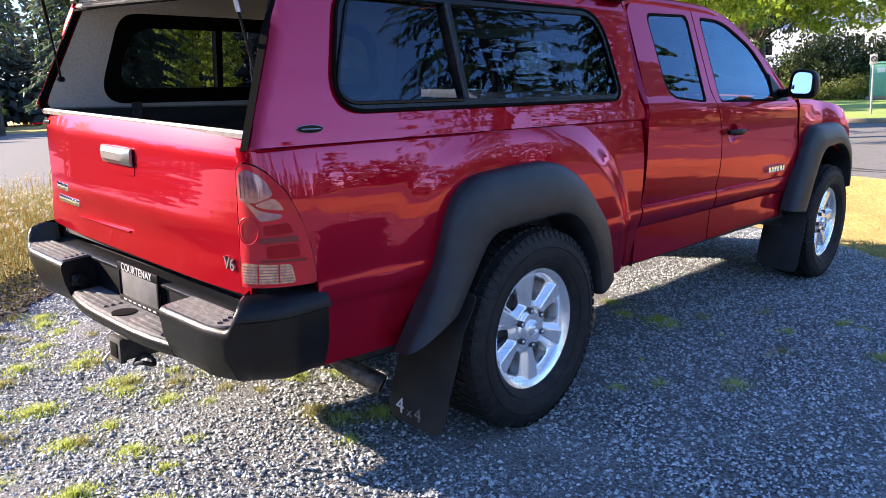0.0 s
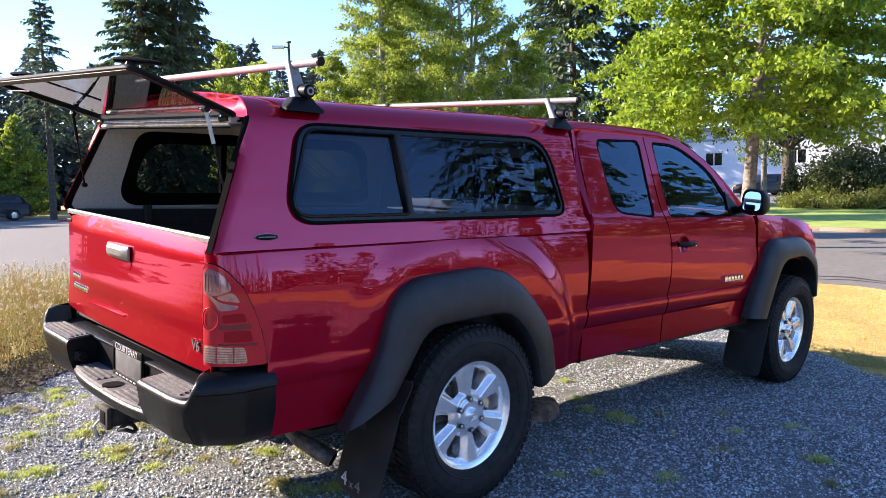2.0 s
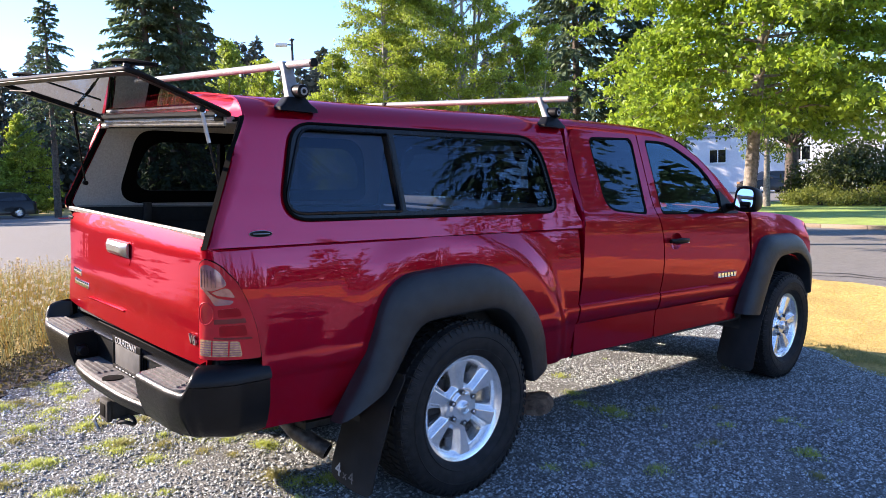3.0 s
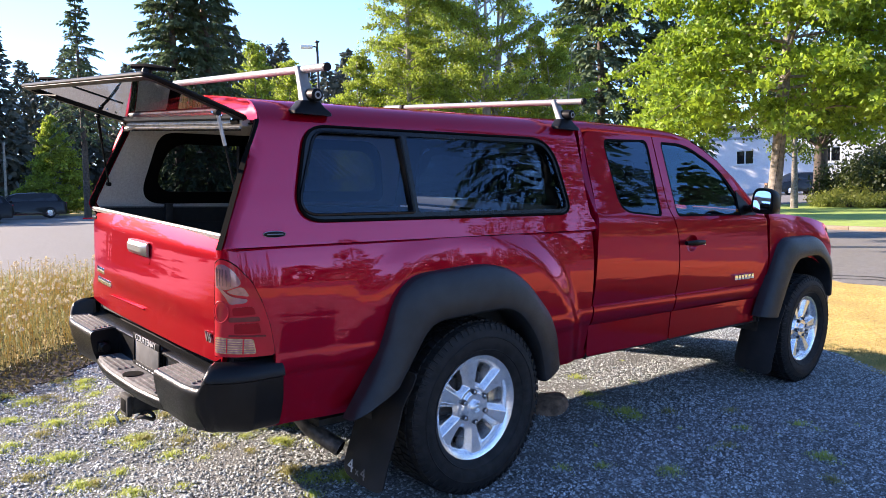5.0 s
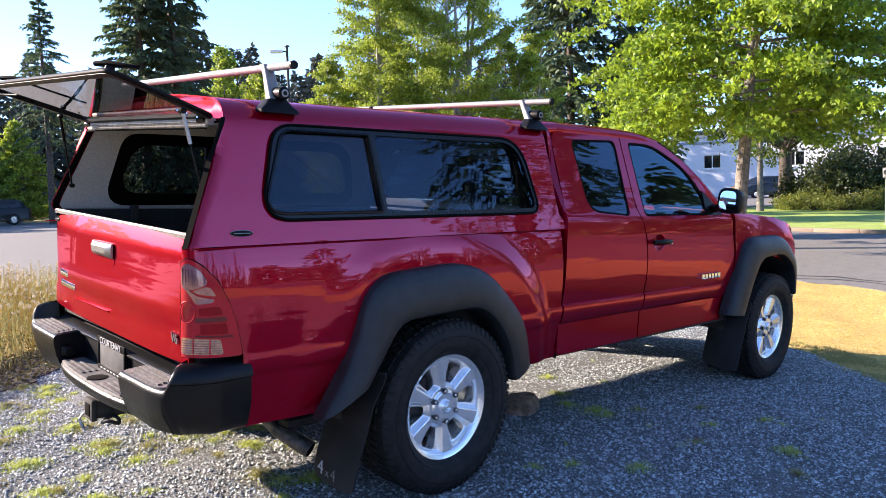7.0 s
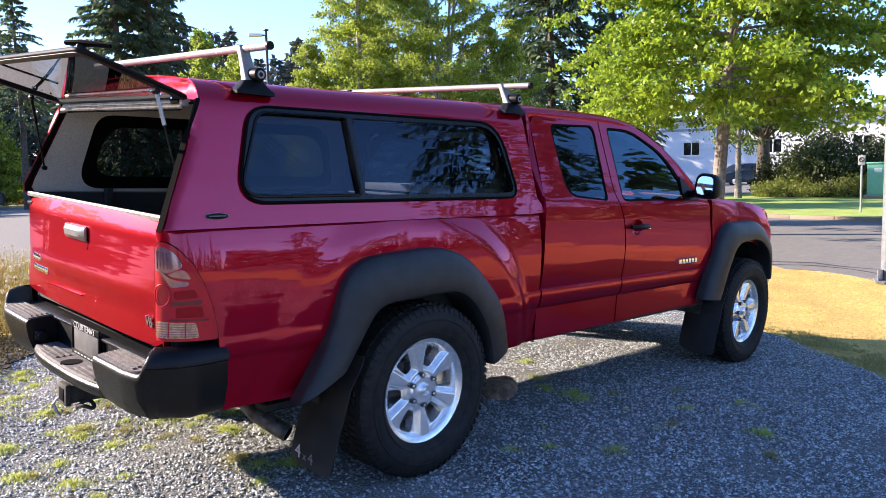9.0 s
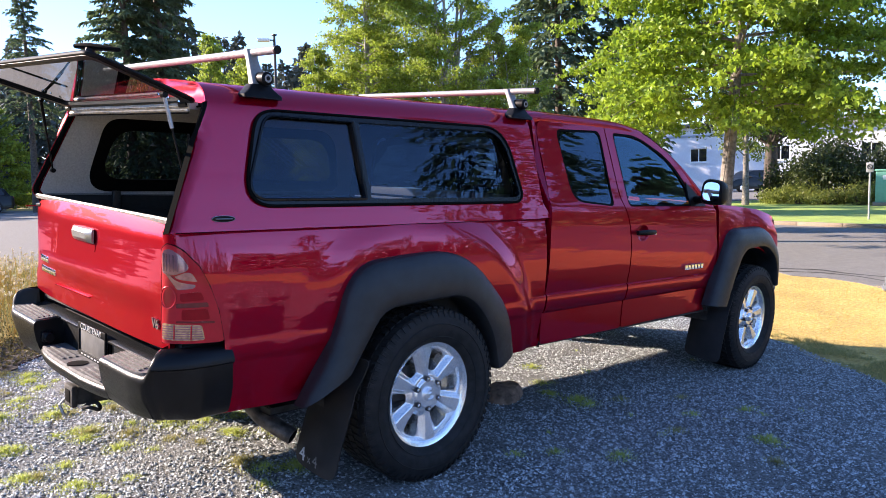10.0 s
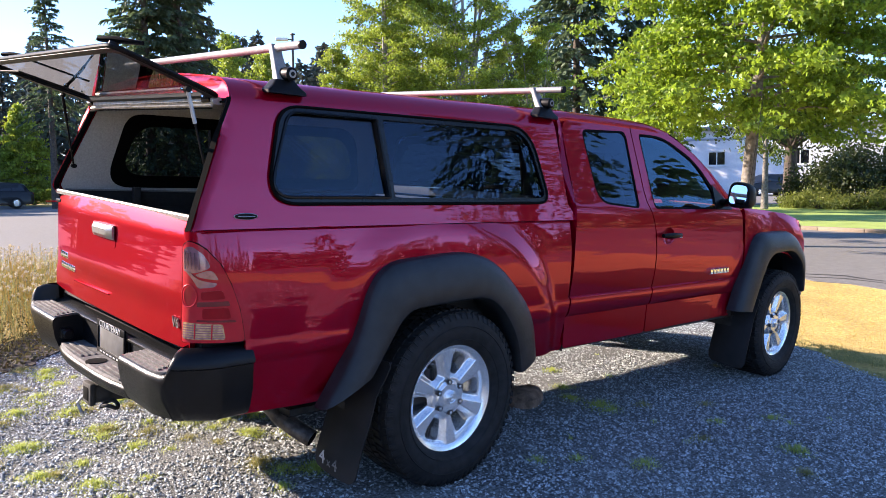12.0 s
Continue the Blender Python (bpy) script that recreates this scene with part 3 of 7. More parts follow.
    panel("window_glass", rounded([(1.655, 1.642, 0.03), (1.93, 1.644, 0.12), (2.266, 1.506, 0.25), (2.428, 1.30, 0.1), (2.446, 1.199, 0.03), (1.627, 1.199, 0.03)]), [], cab_out(-0.008), (0, sgn, 0), CABGLASS, door_f, 0.06, 0.003)
    panel("window_seal", rounded([(1.654, 1.643, 0.03), (1.93, 1.645, 0.12), (2.267, 1.507, 0.25), (2.43, 1.30, 0.1), (2.449, 1.192, 0.03), (1.625, 1.192, 0.03)]), [rounded([(1.672, 1.624, 0.03), (1.93, 1.626, 0.12), (2.25, 1.488, 0.25), (2.385, 1.30, 0.1), (2.39, 1.216, 0.03), (1.645, 1.216, 0.03)])], cab_out(-0.002), (0, sgn, 0), SEAL, door_f, 0.05, 0.01)
    # body-colour side mouldings
    for x0, x1, owner in ((0.690, 0.868, truck), (0.880, 1.640, door_a), (1.652, 2.655, door_f)):
        rings = []
        for t in np.linspace(0, 1, 22):
            x = x0 + (x1 - x0) * t
            e = min(1.0, 4 * t - 0.3) if owner is truck else (min(1.0, 6 * (1 - t)) if owner is door_f else 1.0)
            base = [cab(x, z)[1] for z in (0.640, 0.648, 0.662, 0.69, 0.728, 0.744, 0.752)]
            rings.append([Vector((x, y + sgn * dy * (0.4 + 0.6 * e), z)) for y, dy, z in zip(base, (-0.004, 0.010, 0.0165, 0.0185, 0.0175, 0.010, -0.004), (0.640, 0.648, 0.662, 0.69, 0.728, 0.744, 0.752))] + [Vector((x, base[0] - sgn * 0.01, 0.70))])
        loft("side_moulding", rings, PAINT, owner)
    # door handle in its dished recess
    cup = [[Vector(cab(x, z, deep)) for x, z in dish(k)] for k, deep in ((1.0, 0.0), (0.96, -0.001), (0.85, -0.005), (0.6, -0.010), (0.25, -0.013), (0.02, -0.0135))]
    loft("handle_cup", cup, PAINT, door_f, caps=False)
    grip = [[Vector((1.675 + 0.2 * t, sgn * (0.850 + 0.022 * math.sin(math.pi * (0.12 + 0.76 * t)) + 0.010 * math.cos(a)), 1.052 + (0.017 - 0.005 * abs(2 * t - 1)) * math.sin(a))) for a in np.linspace(0, math.tau, 12, endpoint=False)] for t in np.linspace(0, 1, 12)]
    loft("door_handle", grip, BLACK, door_f, "black door handle")
    # chrome model badge, as plain bars
    for k in range(6):
        x0 = 2.30 + k * 0.042
        box("badge", x0, x0 + 0.032, sgn * 0.832, sgn * 0.843, 0.792, 0.822, CHROME, door_f, 0.003)
    box("keyhole", 1.895, 1.915, sgn * 0.830, sgn * 0.839, 1.035, 1.055, CHROME, door_f, 0.004)
    # side mirror
    m = pose(2.36, sgn * 0.965, 1.305, 0, 0, 0)
    rings = []
    for t, sz in ((0.0, 0.93), (0.012, 1.0), (0.05, 1.0), (0.10, 0.9), (0.14, 0.62), (0.155, 0.3)):
        ring = rounded([(-0.080 * sz, -0.080 * sz, 0.05), (0.078 * sz, -0.085 * sz, 0.05), (0.070 * sz, 0.070 * sz, 0.05), (-0.066 * sz, 0.088 * sz, 0.06)], 5)
        rings.append([m @ Vector((t - 0.02, sgn * y, z)) for y, z in ring])
    mirror = loft("side_mirror", rings, BLACK, truck, "black door mirror")
    face = rounded([(-0.055, -0.062, 0.03), (0.052, -0.062, 0.03), (0.050, 0.052, 0.03), (-0.045, 0.060, 0.04)], 5)
    rings = [[m @ pose(0, 0, 0, 0, 9, -sgn * 8) @ Vector((x, sgn * y, z)) for y, z in face] for x in (-0.036, -0.012)]
    loft("mirror_glass", rings, MIRROR, mirror)
    tube("mirror_arm", [(2.47, sgn * 0.79, 1.245), (2.42, sgn * 0.86, 1.25), (2.39, sgn * 0.90, 1.27)], [0.035, 0.03, 0.03], BLACK, mirror, 10, flat=0.8)
    tri = [(2.36, 1.205), (2.56, 1.205), (2.56, 1.225), (2.385, 1.36)]
    panel("mirror_base", tri, [], cab_out(0.004), (0, sgn, 0), BLACK, mirror, 0.05, 0.01)

    # front fender
    def fender(x, z, lift=0.0):
        k = smooth((x - 2.74) / 0.6)
        half = cab_half(z) * (1 - k) + (cab_half(min(z, 1.16)) - 0.35 * max(z - 1.0, 0) ** 1.6) * k + bulge(x, z) + lift
        half -= 0.25 * smooth((x - 3.45) / 0.7) ** 2
        return (x, sgn * half, z)
    top = [(2.745, 1.212), (3.0, 1.205), (3.37, 1.178), (3.66, 1.128), (3.78, 1.09)]
    out = [(2.63, 0.505), (2.70, 0.56)] + arch(BASE, 0.48, 0.56, 0.42, 22)[1:-1] + [(3.73, 0.56), (3.90, 0.60), (3.93, 0.86), (3.80, 1.07)] + top[::-1] + [(2.745, 0.84), (2.665, 0.56)]
    panel("front_fender", out, [], fender, (0, sgn, 0), PAINT, truck, 0.045, 0.03)
    glass = rounded([(3.72, 1.10, 0.02), (3.80, 1.085, 0.02), (3.97, 1.00, 0.03), (3.96, 0.90, 0.03), (3.86, 0.90, 0.04)], 4)
    panel("headlight", glass, [], lambda x, z: fender(x, z, 0.008), (0, sgn, 0), CLEAR_LENS, truck, 0.04, 0.02, "clear headlight")
    box("door_trim", 1.60, 2.68, sgn * 0.735, sgn * 0.765, 0.58, 1.195, SEAT, door_f, 0.012)
    # rocker sill
    rings = []
    for x in np.linspace(0.60, 2.70, 16):
        z = 0.462 + 0.004 * math.sin(x)
        rings.append([Vector((x, sgn * y, z + dz)) for y, dz in ((0.782, 0.045), (0.788, 0.022), (0.780, 0.0), (0.74, -0.012), (0.70, 0.0), (0.70, 0.06))])
    loft("rocker_sill", rings, PAINT, truck)
    box("frame_rail", -1.10, 3.9, sgn * 0.42, sgn * 0.50, 0.40, 0.54, UNDER, truck, 0.01)
    box("leaf_spring", -0.62, 0.66, sgn * 0.52, sgn * 0.59, 0.335, 0.365, UNDER, truck, 0.006)


LENS = material("red_lens", (0.42, 0.018, 0.028), 0.35, edge=(1.0, 0.02, 0.03), coat=0.40, coat_rough=0.01, vary=0.1, grain=12, spec=0.2)
CLEAR_LENS = material("clear_lens", (0.58, 0.34, 0.20), 0.2, 0.55, coat=0.6, coat_rough=0.02, vary=0.35, grain=60)
SMOKE_LENS = material("smoke_lens", (0.26, 0.12, 0.145), 0.12, 0.3, coat=0.6, coat_rough=0.02, vary=0.25, grain=40)
PALE_LENS = material("lilac_lens", (0.24, 0.13, 0.17), 0.15, 0.6, coat=0.5, coat_rough=0.02, vary=0.2, grain=30)
RED_BLOCK = material("bright_red_lens", (0.26, 0.006, 0.012), 0.3, edge=(1.0, 0.02, 0.03), coat=0.3, coat_rough=0.01, vary=0.1, grain=30, spec=0.2)
DARK_LENS = material("dark_red_lens", (0.13, 0.008, 0.012), 0.2, coat=0.7, coat_rough=0.01, vary=0.1, grain=30, spec=0.2)
WORN = material("worn_letter", (0.13, 0.125, 0.12), 0.7, vary=0.5, grain=90)
for sgn in (-1, 1):
    truck_side(sgn)


# wheels
def wheel(cx, sgn, turn):
    cy = sgn * 0.785
    s = sgn
    rim_profile = [(0.216, 0.105), (0.238, 0.112), (0.243, 0.105), (0.240, 0.092), (0.222, 0.085), (0.212, 0.02), (0.20, -0.09), (0.235, -0.11), (0.225, -0.115), (0.19, -0.095), (0.195, 0.03), (0.205, 0.09)]
    hub = (cx, cy, RADIUS)
    w = lathe("wheel", [(r, s * h) for r, h in rim_profile], hub, ALLOY, truck, sides=72, label="silver six-spoke alloy wheel with black tyre")
    tyre = [(0.225, 0.095), (0.236, 0.116), (0.262, 0.136), (0.30, 0.146), (0.335, 0.143), (0.358, 0.134), (0.374, 0.122), (0.381, 0.10), (0.3815, 0.04), (0.3815, -0.04), (0.381, -0.10), (0.374, -0.122), (0.335, -0.14), (0.28, -0.14), (0.236, -0.116), (0.225, -0.10)]
    t = lathe("tyre", [(r, s * h) for r, h in tyre], hub, RUBBER, w, sides=84)
    # tread blocks
    verts, faces = [], []
    for k in range(66):
        for row, (h, half_w, half_a) in enumerate(((0.112, 0.016, 0.030), (0.068, 0.022, 0.030), (0.018, 0.020, 0.032), (-0.030, 0.020, 0.032), (-0.075, 0.022, 0.030), (-0.114, 0.015, 0.030))):
            a = (k + (row % 2) * 0.5) * math.tau / 66
            i0 = len(verts)
            skew = 0.012 * (1 if row % 2 else -1)
            for r in (0.376, 0.3885 - (0.008 if row in (0, 5) else 0.0)):
                for dh, da in ((-half_w, -half_a), (half_w, -half_a), (half_w, half_a), (-half_w, half_a)):
                    b = a + da * 1.05 + (skew if dh > 0 else -skew)
                    verts.append(Vector(hub) + Vector((r * math.cos(b), s * (h + dh), r * math.sin(b))))
            faces += [tuple(i0 + j for j in f) for f in ((4, 5, 6, 7), (0, 1, 5, 4), (1, 2, 6, 5), (2, 3, 7, 6), (3, 0, 4, 7))]
        # shoulder lugs
        a = k * math.tau / 66
        i0 = len(verts)
        for r, h in ((0.352, 0.1385), (0.374, 0.1275)):
            for da in (-0.026, 0.026):
                verts.append(Vector(hub) + Vector((r * math.cos(a + da), s * (h - 0.002), r * math.sin(a + da))))
                verts.append(Vector(hub) + Vector((r * math.cos(a + da * 0.8), s * (h + 0.002), r * math.sin(a + da * 0.8))))
        faces += [tuple(i0 + j for j in f) for f in ((1, 3, 7, 5), (0, 1, 5, 4), (3, 2, 6, 7), (4, 5, 7, 6), (0, 2, 3, 1))]
    solid("tread", verts, faces, RUBBER, t)
    for r in (0.262, 0.318):
        lathe("sidewall_rib", [(r, s * (0.1365 if r < 0.3 else 0.1455)), (r + 0.0025, s * (0.1405 if r < 0.3 else 0.1485)), (r + 0.005, s * (0.1365 if r < 0.3 else 0.1455))], hub, RUBBER, t, sides=64)

    # spoked face
    def face_at(u, v):
        r, a = math.hypot(u, v), math.atan2(v, u)
        k = ((math.degrees(a) - turn - 45) % 60 + 60) % 60
        k = min(k, 60 - k)
        off = r * math.sin(radians(k))
        half_w = 0.014 + 0.14 * max(r - 0.10, 0)
        dish = 0.100 - 0.016 * math.cos(min(r / 0.235, 1) * math.pi / 2) + 0.012 * smooth((0.072 - r) / 0.010)
        into = min(off - half_w, 0.219 - r, r - 0.086)
        y = dish - 0.026 * min(max(into / 0.019, 0.0), 1.0) - 0.012 * smooth((r - 0.226) / 0.008)
        return Vector(hub) + Vector((u, s * y, v))
    holes = []
    for k in range(6):
        a = radians(15 + turn + 60 * k)

        def polar(r, d):
            return (r * math.cos(a + d), r * math.sin(a + d))
        c = [(*polar(0.105, -0.185), 0.006), (*polar(0.105, 0.185), 0.006), (*polar(0.14, 0.226), 0.008), (*polar(0.188, 0.222), 0.010), (*polar(0.199, 0.14), 0.008), (*polar(0.199, -0.14), 0.008), (*polar(0.188, -0.222), 0.010), (*polar(0.14, -0.226), 0.008)]
        holes.append(rounded(c, 4))
    disc = [(0.238 * math.cos(a), 0.238 * math.sin(a)) for a in np.linspace(0, math.tau, 90, endpoint=False)]
    panel("spokes", disc, holes, face_at, (0, s, 0), ALLOY, w, 0.0045, 0.045, "silver alloy spokes")
    lathe("hub_cap", [(0.0, s * 0.112), (0.026, s * 0.111), (0.031, s * 0.106), (0.032, s * 0.08), (0.0, s * 0.08)], hub, ALLOY, w, sides=32)
    lathe("emblem", [(0.018, s * 0.1118), (0.0205, s * 0.1135), (0.023, s * 0.1112)], hub, CHROME, w, sides=32)
    lathe("emblem", [(0.006, s * 0.1120), (0.009, s * 0.1135), (0.012, s * 0.1118)], hub, CHROME, w, sides=24)
    for k in range(6):
        a = radians(45 + turn + 60 * k)
        c = (cx + 0.069 * math.cos(a), cy, RADIUS + 0.069 * math.sin(a))
        lathe("lug_nut", [(0.0, s * 0.106), (0.006, s * 0.105), (0.0085, s * 0.101), (0.009, s * 0.08), (0.0, s * 0.08)], c, ALLOY, w, sides=6, sharp=20)
        lathe("lug_hole", [(0.0095, s * 0.1032), (0.0115, s * 0.1036), (0.0122, s * 0.1005), (0.0122, s * 0.08)], c, ALLOY_DARK, w, sides=20)
    lathe("brake_disc", [(0.02, s * 0.02), (0.155, s * 0.02), (0.155, s * -0.01), (0.02, s * -0.01)], hub, ALLOY_DARK, w, sides=40)
    box("brake_caliper", cx - 0.17, cx - 0.08, cy - s * 0.03, cy + s * 0.045, RADIUS - 0.02, RADIUS + 0.13, ALLOY_DARK, w, 0.012)


for cx, turn in ((0.0, -9.0), (BASE, 22.0)):
    for sgn in (-1, 1):
        wheel(cx, sgn, turn)
tube("rear_axle", [(0, -0.68, RADIUS), (0, -0.12, RADIUS), (0, 0.0, RADIUS), (0, 0.12, RADIUS), (0, 0.68, RADIUS)], [0.045, 0.05, 0.13, 0.05, 0.045], UNDER, truck, 14)
tube("front_axle", [(BASE, -0.68, RADIUS), (BASE, 0.68, RADIUS)], 0.045, UNDER, truck, 10)
box("transmission", 1.2, 3.4, -0.16, 0.16, 0.34, 0.62, UNDER, truck, 0.05)
box("fuel_tank", 0.75, 1.9, 0.12, 0.40, 0.36, 0.58, UNDER, truck, 0.04)
tube("exhaust_pipe", [(2.2, -0.30, 0.42), (0.7, -0.32, 0.42), (0.15, -0.38, 0.50), (-0.25, -0.34, 0.46), (-0.52, -0.34, 0.37), (-0.60, -0.40, 0.325), (-0.595, -0.48, 0.297), (-0.56, -0.545, 0.262), (-0.520, -0.610, 0.228)], 0.036, STEEL, truck, 16, "brown steel exhaust pipe")
# solid black plug in the mouth: the shade inside the pipe as colour
tube("pipe_bore_shade", [(-0.530, -0.594, 0.236), (-0.5188, -0.612, 0.2268)], 0.030, SEAL, truck, 16)

# inner body: closes the shell behind the panel gaps
box("floor_pan", 0.86, 3.0, -0.74, 0.74, 0.50, 0.56, UNDER, truck, 0.02)
box("bed_floor", -1.10, 0.84, -0.72, 0.72, 0.60, 0.64, LINER, truck, 0.01)
for sgn in (-1, 1):
    box("bed_liner_side", -1.08, 0.84, sgn * 0.735, sgn * 0.755, 0.64, 1.125, LINER, truck, 0.005)
    box("bed_rail", -1.10, 0.85, sgn * 0.735, sgn * 0.80, 1.118, 1.134, BLACK, truck, 0.004)
    box("door_sill", 0.88, 2.9, sgn * 0.73, sgn * 0.785, 0.47, 0.62, UNDER, truck, 0.01)
    box("door_card", 0.90, 2.60, sgn * 0.755, sgn * 0.775, 0.56, 1.203, SEAT, truck, 0.01)
box("bed_front_wall", 0.80, 0.85, -0.74, 0.74, 0.60, 1.13, LINER, truck, 0.01)
box("cab_back", 0.885, 0.92, -0.745, 0.745, 0.50, 1.18, UNDER, truck, 0.01)
box("engine_bay", 2.75, 3.85, -0.55, 0.55, 0.50, 1.05, UNDER, truck, 0.03)
box("bulkhead", 2.70, 2.76, -0.74, 0.74, 0.5, 1.16, UNDER, truck, 0.01)

# cab roof, pillars and screens
ROOF_SECTION = [(0.640, 1.664), (0.637, 1.680), (0.626, 1.693), (0.602, 1.704), (0.54, 1.715), (0.40, 1.728), (0.20, 1.738), (0.0, 1.741)]
rings = []
for x in np.linspace(0.866, 2.03, 20):
    dz = 0.006 * math.sin((x - 0.87) / 1.15 * math.pi) - 0.030 * smooth((x - 1.7) / 0.45) - 0.008 * smooth((1.0 - x) / 0.15)
    half = [(y - 0.012 * smooth((x - 1.85) / 0.2), z + dz) for y, z in ROOF_SECTION]
    ring = [Vector((x + 0.07 * (1 - (y / 0.64) ** 2) * smooth((x - 1.7) / 0.33), -y, z)) for y, z in half] + [Vector((x + 0.07 * (1 - (y / 0.64) ** 2) * smooth((x - 1.7) / 0.33), y, z)) for y, z in half[-2::-1]]
    rings.append(ring + [Vector((v.x, v.y * 0.975, v.z - 0.028)) for v in ring[::-1]])
loft("cab_roof", rings, PAINT, truck, "red cab roof", sharp=50)
for sgn in (-1, 1):
    # windscreen pillar with its black edge
    path = [(1.95, 0.632, 1.655), (2.14, 0.650, 1.618), (2.30, 0.680, 1.545), (2.45, 0.724, 1.436), (2.58, 0.773, 1.312), (2.72, 0.812, 1.195)]
    tube("windscreen_pillar", [(x, sgn * (y - 0.045), z - 0.012) for x, y, z in path], [0.024, 0.026, 0.028, 0.03, 0.032, 0.034], PAINT, truck, 12)
    # rear cab pillar
    rings = []
    for z in np.linspace(0.50, 1.672, 26):
        half = cab_half(z) - 0.012
        x1 = 0.872 + 0.058 * smooth((z - 1.05) / 0.5)
        rings.append([Vector((0.868, sgn * (half - 0.12), z)), Vector((0.866, sgn * (half - 0.07), z)), Vector((0.879, sgn * (half - 0.03), z)), Vector((x1 + 0.004, sgn * (half + 0.012), z)), Vector((x1 + 0.012, sgn * (half - 0.03), z))])
    loft("cab_rear_pillar", rings, PAINT, truck)
# windscreen
rings = []
for t in np.linspace(0, 1, 10):
    x, z, h = 2.02 + 0.72 * t, 1.672 - 0.455 * t ** 1.25, 0.61 + 0.16 * t
    rings.append([Vector((x + 0.16 * (1 - (y / h) ** 2), y, z + 0.015 * (1 - (y / h) ** 2))) for y in np.linspace(-h, h, 15)])
loft("windscreen", rings, CABGLASS, truck, closed_ring=False, caps=False)
# rear cab window
panel("rear_cab_window", rounded([(-0.55, 1.24, 0.06), (0.55, 1.24, 0.06), (0.50, 1.60, 0.06), (-0.50, 1.60, 0.06)]), [], lambda y, z: (0.905, y, z), (-1, 0, 0), CABGLASS, truck, 0.1, 0.004)
panel("cab_rear_panel", rounded([(-0.76, 1.12, 0.02), (0.76, 1.12, 0.02), (0.64, 1.69, 0.05), (-0.64, 1.69, 0.05)]), [rounded([(-0.54, 1.25, 0.06), (0.54, 1.25, 0.06), (0.49, 1.59, 0.06), (-0.49, 1.59, 0.06)])], lambda y, z: (0.90, y, z), (-1, 0, 0), PAINT, truck, 0.08, 0.02)
# hood
rings = []
for t in np.linspace(0, 1, 16):
    x = 2.74 + 1.14 * t
    z0 = 1.205 - 0.02 * t - 0.15 * t ** 2.6
    h = 0.745 - 0.16 * t ** 3
    rings.append([Vector((x + 0.10 * (1 - (y / h) ** 2) * t, y, z0 + 0.055 * (1 - abs(y / h) ** 2.5) + 0.012 * math.exp(-((abs(y) - 0.38) / 0.06) ** 2) * (1 - t * 0.5))) for y in np.linspace(-h, h, 25)])
loft("hood", rings, PAINT, truck, "red engine hood", closed_ring=False, caps=False)
box("cowl", 2.62, 2.80, -0.74, 0.74, 1.14, 1.205, BLACK, truck, 0.01)
# nose
rings = []
for y in np.linspace(-0.885, 0.885, 33):
    e = abs(y) / 0.885
    x = 4.10 - 0.42 * e ** 3.6
    rings.append([Vector((x + (dx if dx > -0.1 else dx * (1 - 0.75 * e ** 3)), y - math.copysign(0.02 * e ** 6 * smooth((0.62 - z) / 0.1), y), z)) for dx, z in ((-0.16, 0.52), (-0.03, 0.50), (0.015, 0.55), (0.02, 0.66), (-0.02, 0.74), (-0.03, 0.86), (-0.22, 0.88), (-0.3, 0.6))])
loft("front_bumper", rings, SILVER, truck, "grey front bumper")
rings = []
for y in np.linspace(-0.5, 0.5, 13):
    x = 4.06 - 0.10 * (abs(y) / 0.5) ** 2.5
    rings.append([Vector((x + dx, y, z)) for dx, z in ((-0.05, 0.84), (0.0, 0.86), (0.0, 1.0), (-0.06, 1.06), (-0.16, 1.06), (-0.16, 0.84))])
loft("grille", rings, CHROME, truck, "chrome front grille")
tube("antenna", [(2.925, -0.745, 1.19), (2.94, -0.745, 1.30), (3.035, -0.745, 2.02)], [0.007, 0.0022, 0.0014], BLACK, truck, 6)

# cab inside
for y in (-0.38, 0.38):
    rings = []
    for t in np.linspace(0, 1, 12):
        z, x, w = 0.72 + 0.62 * t, 1.78 - 0.18 * t, 0.25 - 0.05 * t ** 3
        ring = rounded([(-w, -0.055, 0.05), (w, -0.055, 0.05), (w, 0.055, 0.05), (-w, 0.055, 0.05)], 3)
        rings.append([Vector((x + b, y + a, z)) for a, b in ring])
    seat = loft("seat_back", rings, SEAT, truck, "grey cloth seat")
    box("seat_cushion", 1.72, 2.22, y - 0.25, y + 0.25, 0.60, 0.76, SEAT, seat, 0.05)
    box("headrest", 1.53, 1.63, y - 0.14, y + 0.14, 1.37, 1.53, SEAT, seat, 0.045)
rings = []
for y in np.linspace(-0.74, 0.74, 15):
    rings.append([Vector((x, y, z)) for x, z in ((2.72, 1.19), (2.50, 1.185), (2.36, 1.14), (2.33, 1.02), (2.42, 0.85), (2.72, 0.8))])
loft("dashboard", rings, SEAT, truck)
tube("steering_wheel", [(2.20 + 0.07 * math.sin(a), 0.38 + 0.185 * math.cos(a), 1.08 + 0.172 * math.sin(a)) for a in np.linspace(0, math.tau, 28, endpoint=False)], 0.015, BLACK, truck, 8, closed=True)
box("rear_bulkhead_trim", 0.925, 1.1, -0.70, 0.70, 0.56, 1.10, SEAT, truck, 0.02)

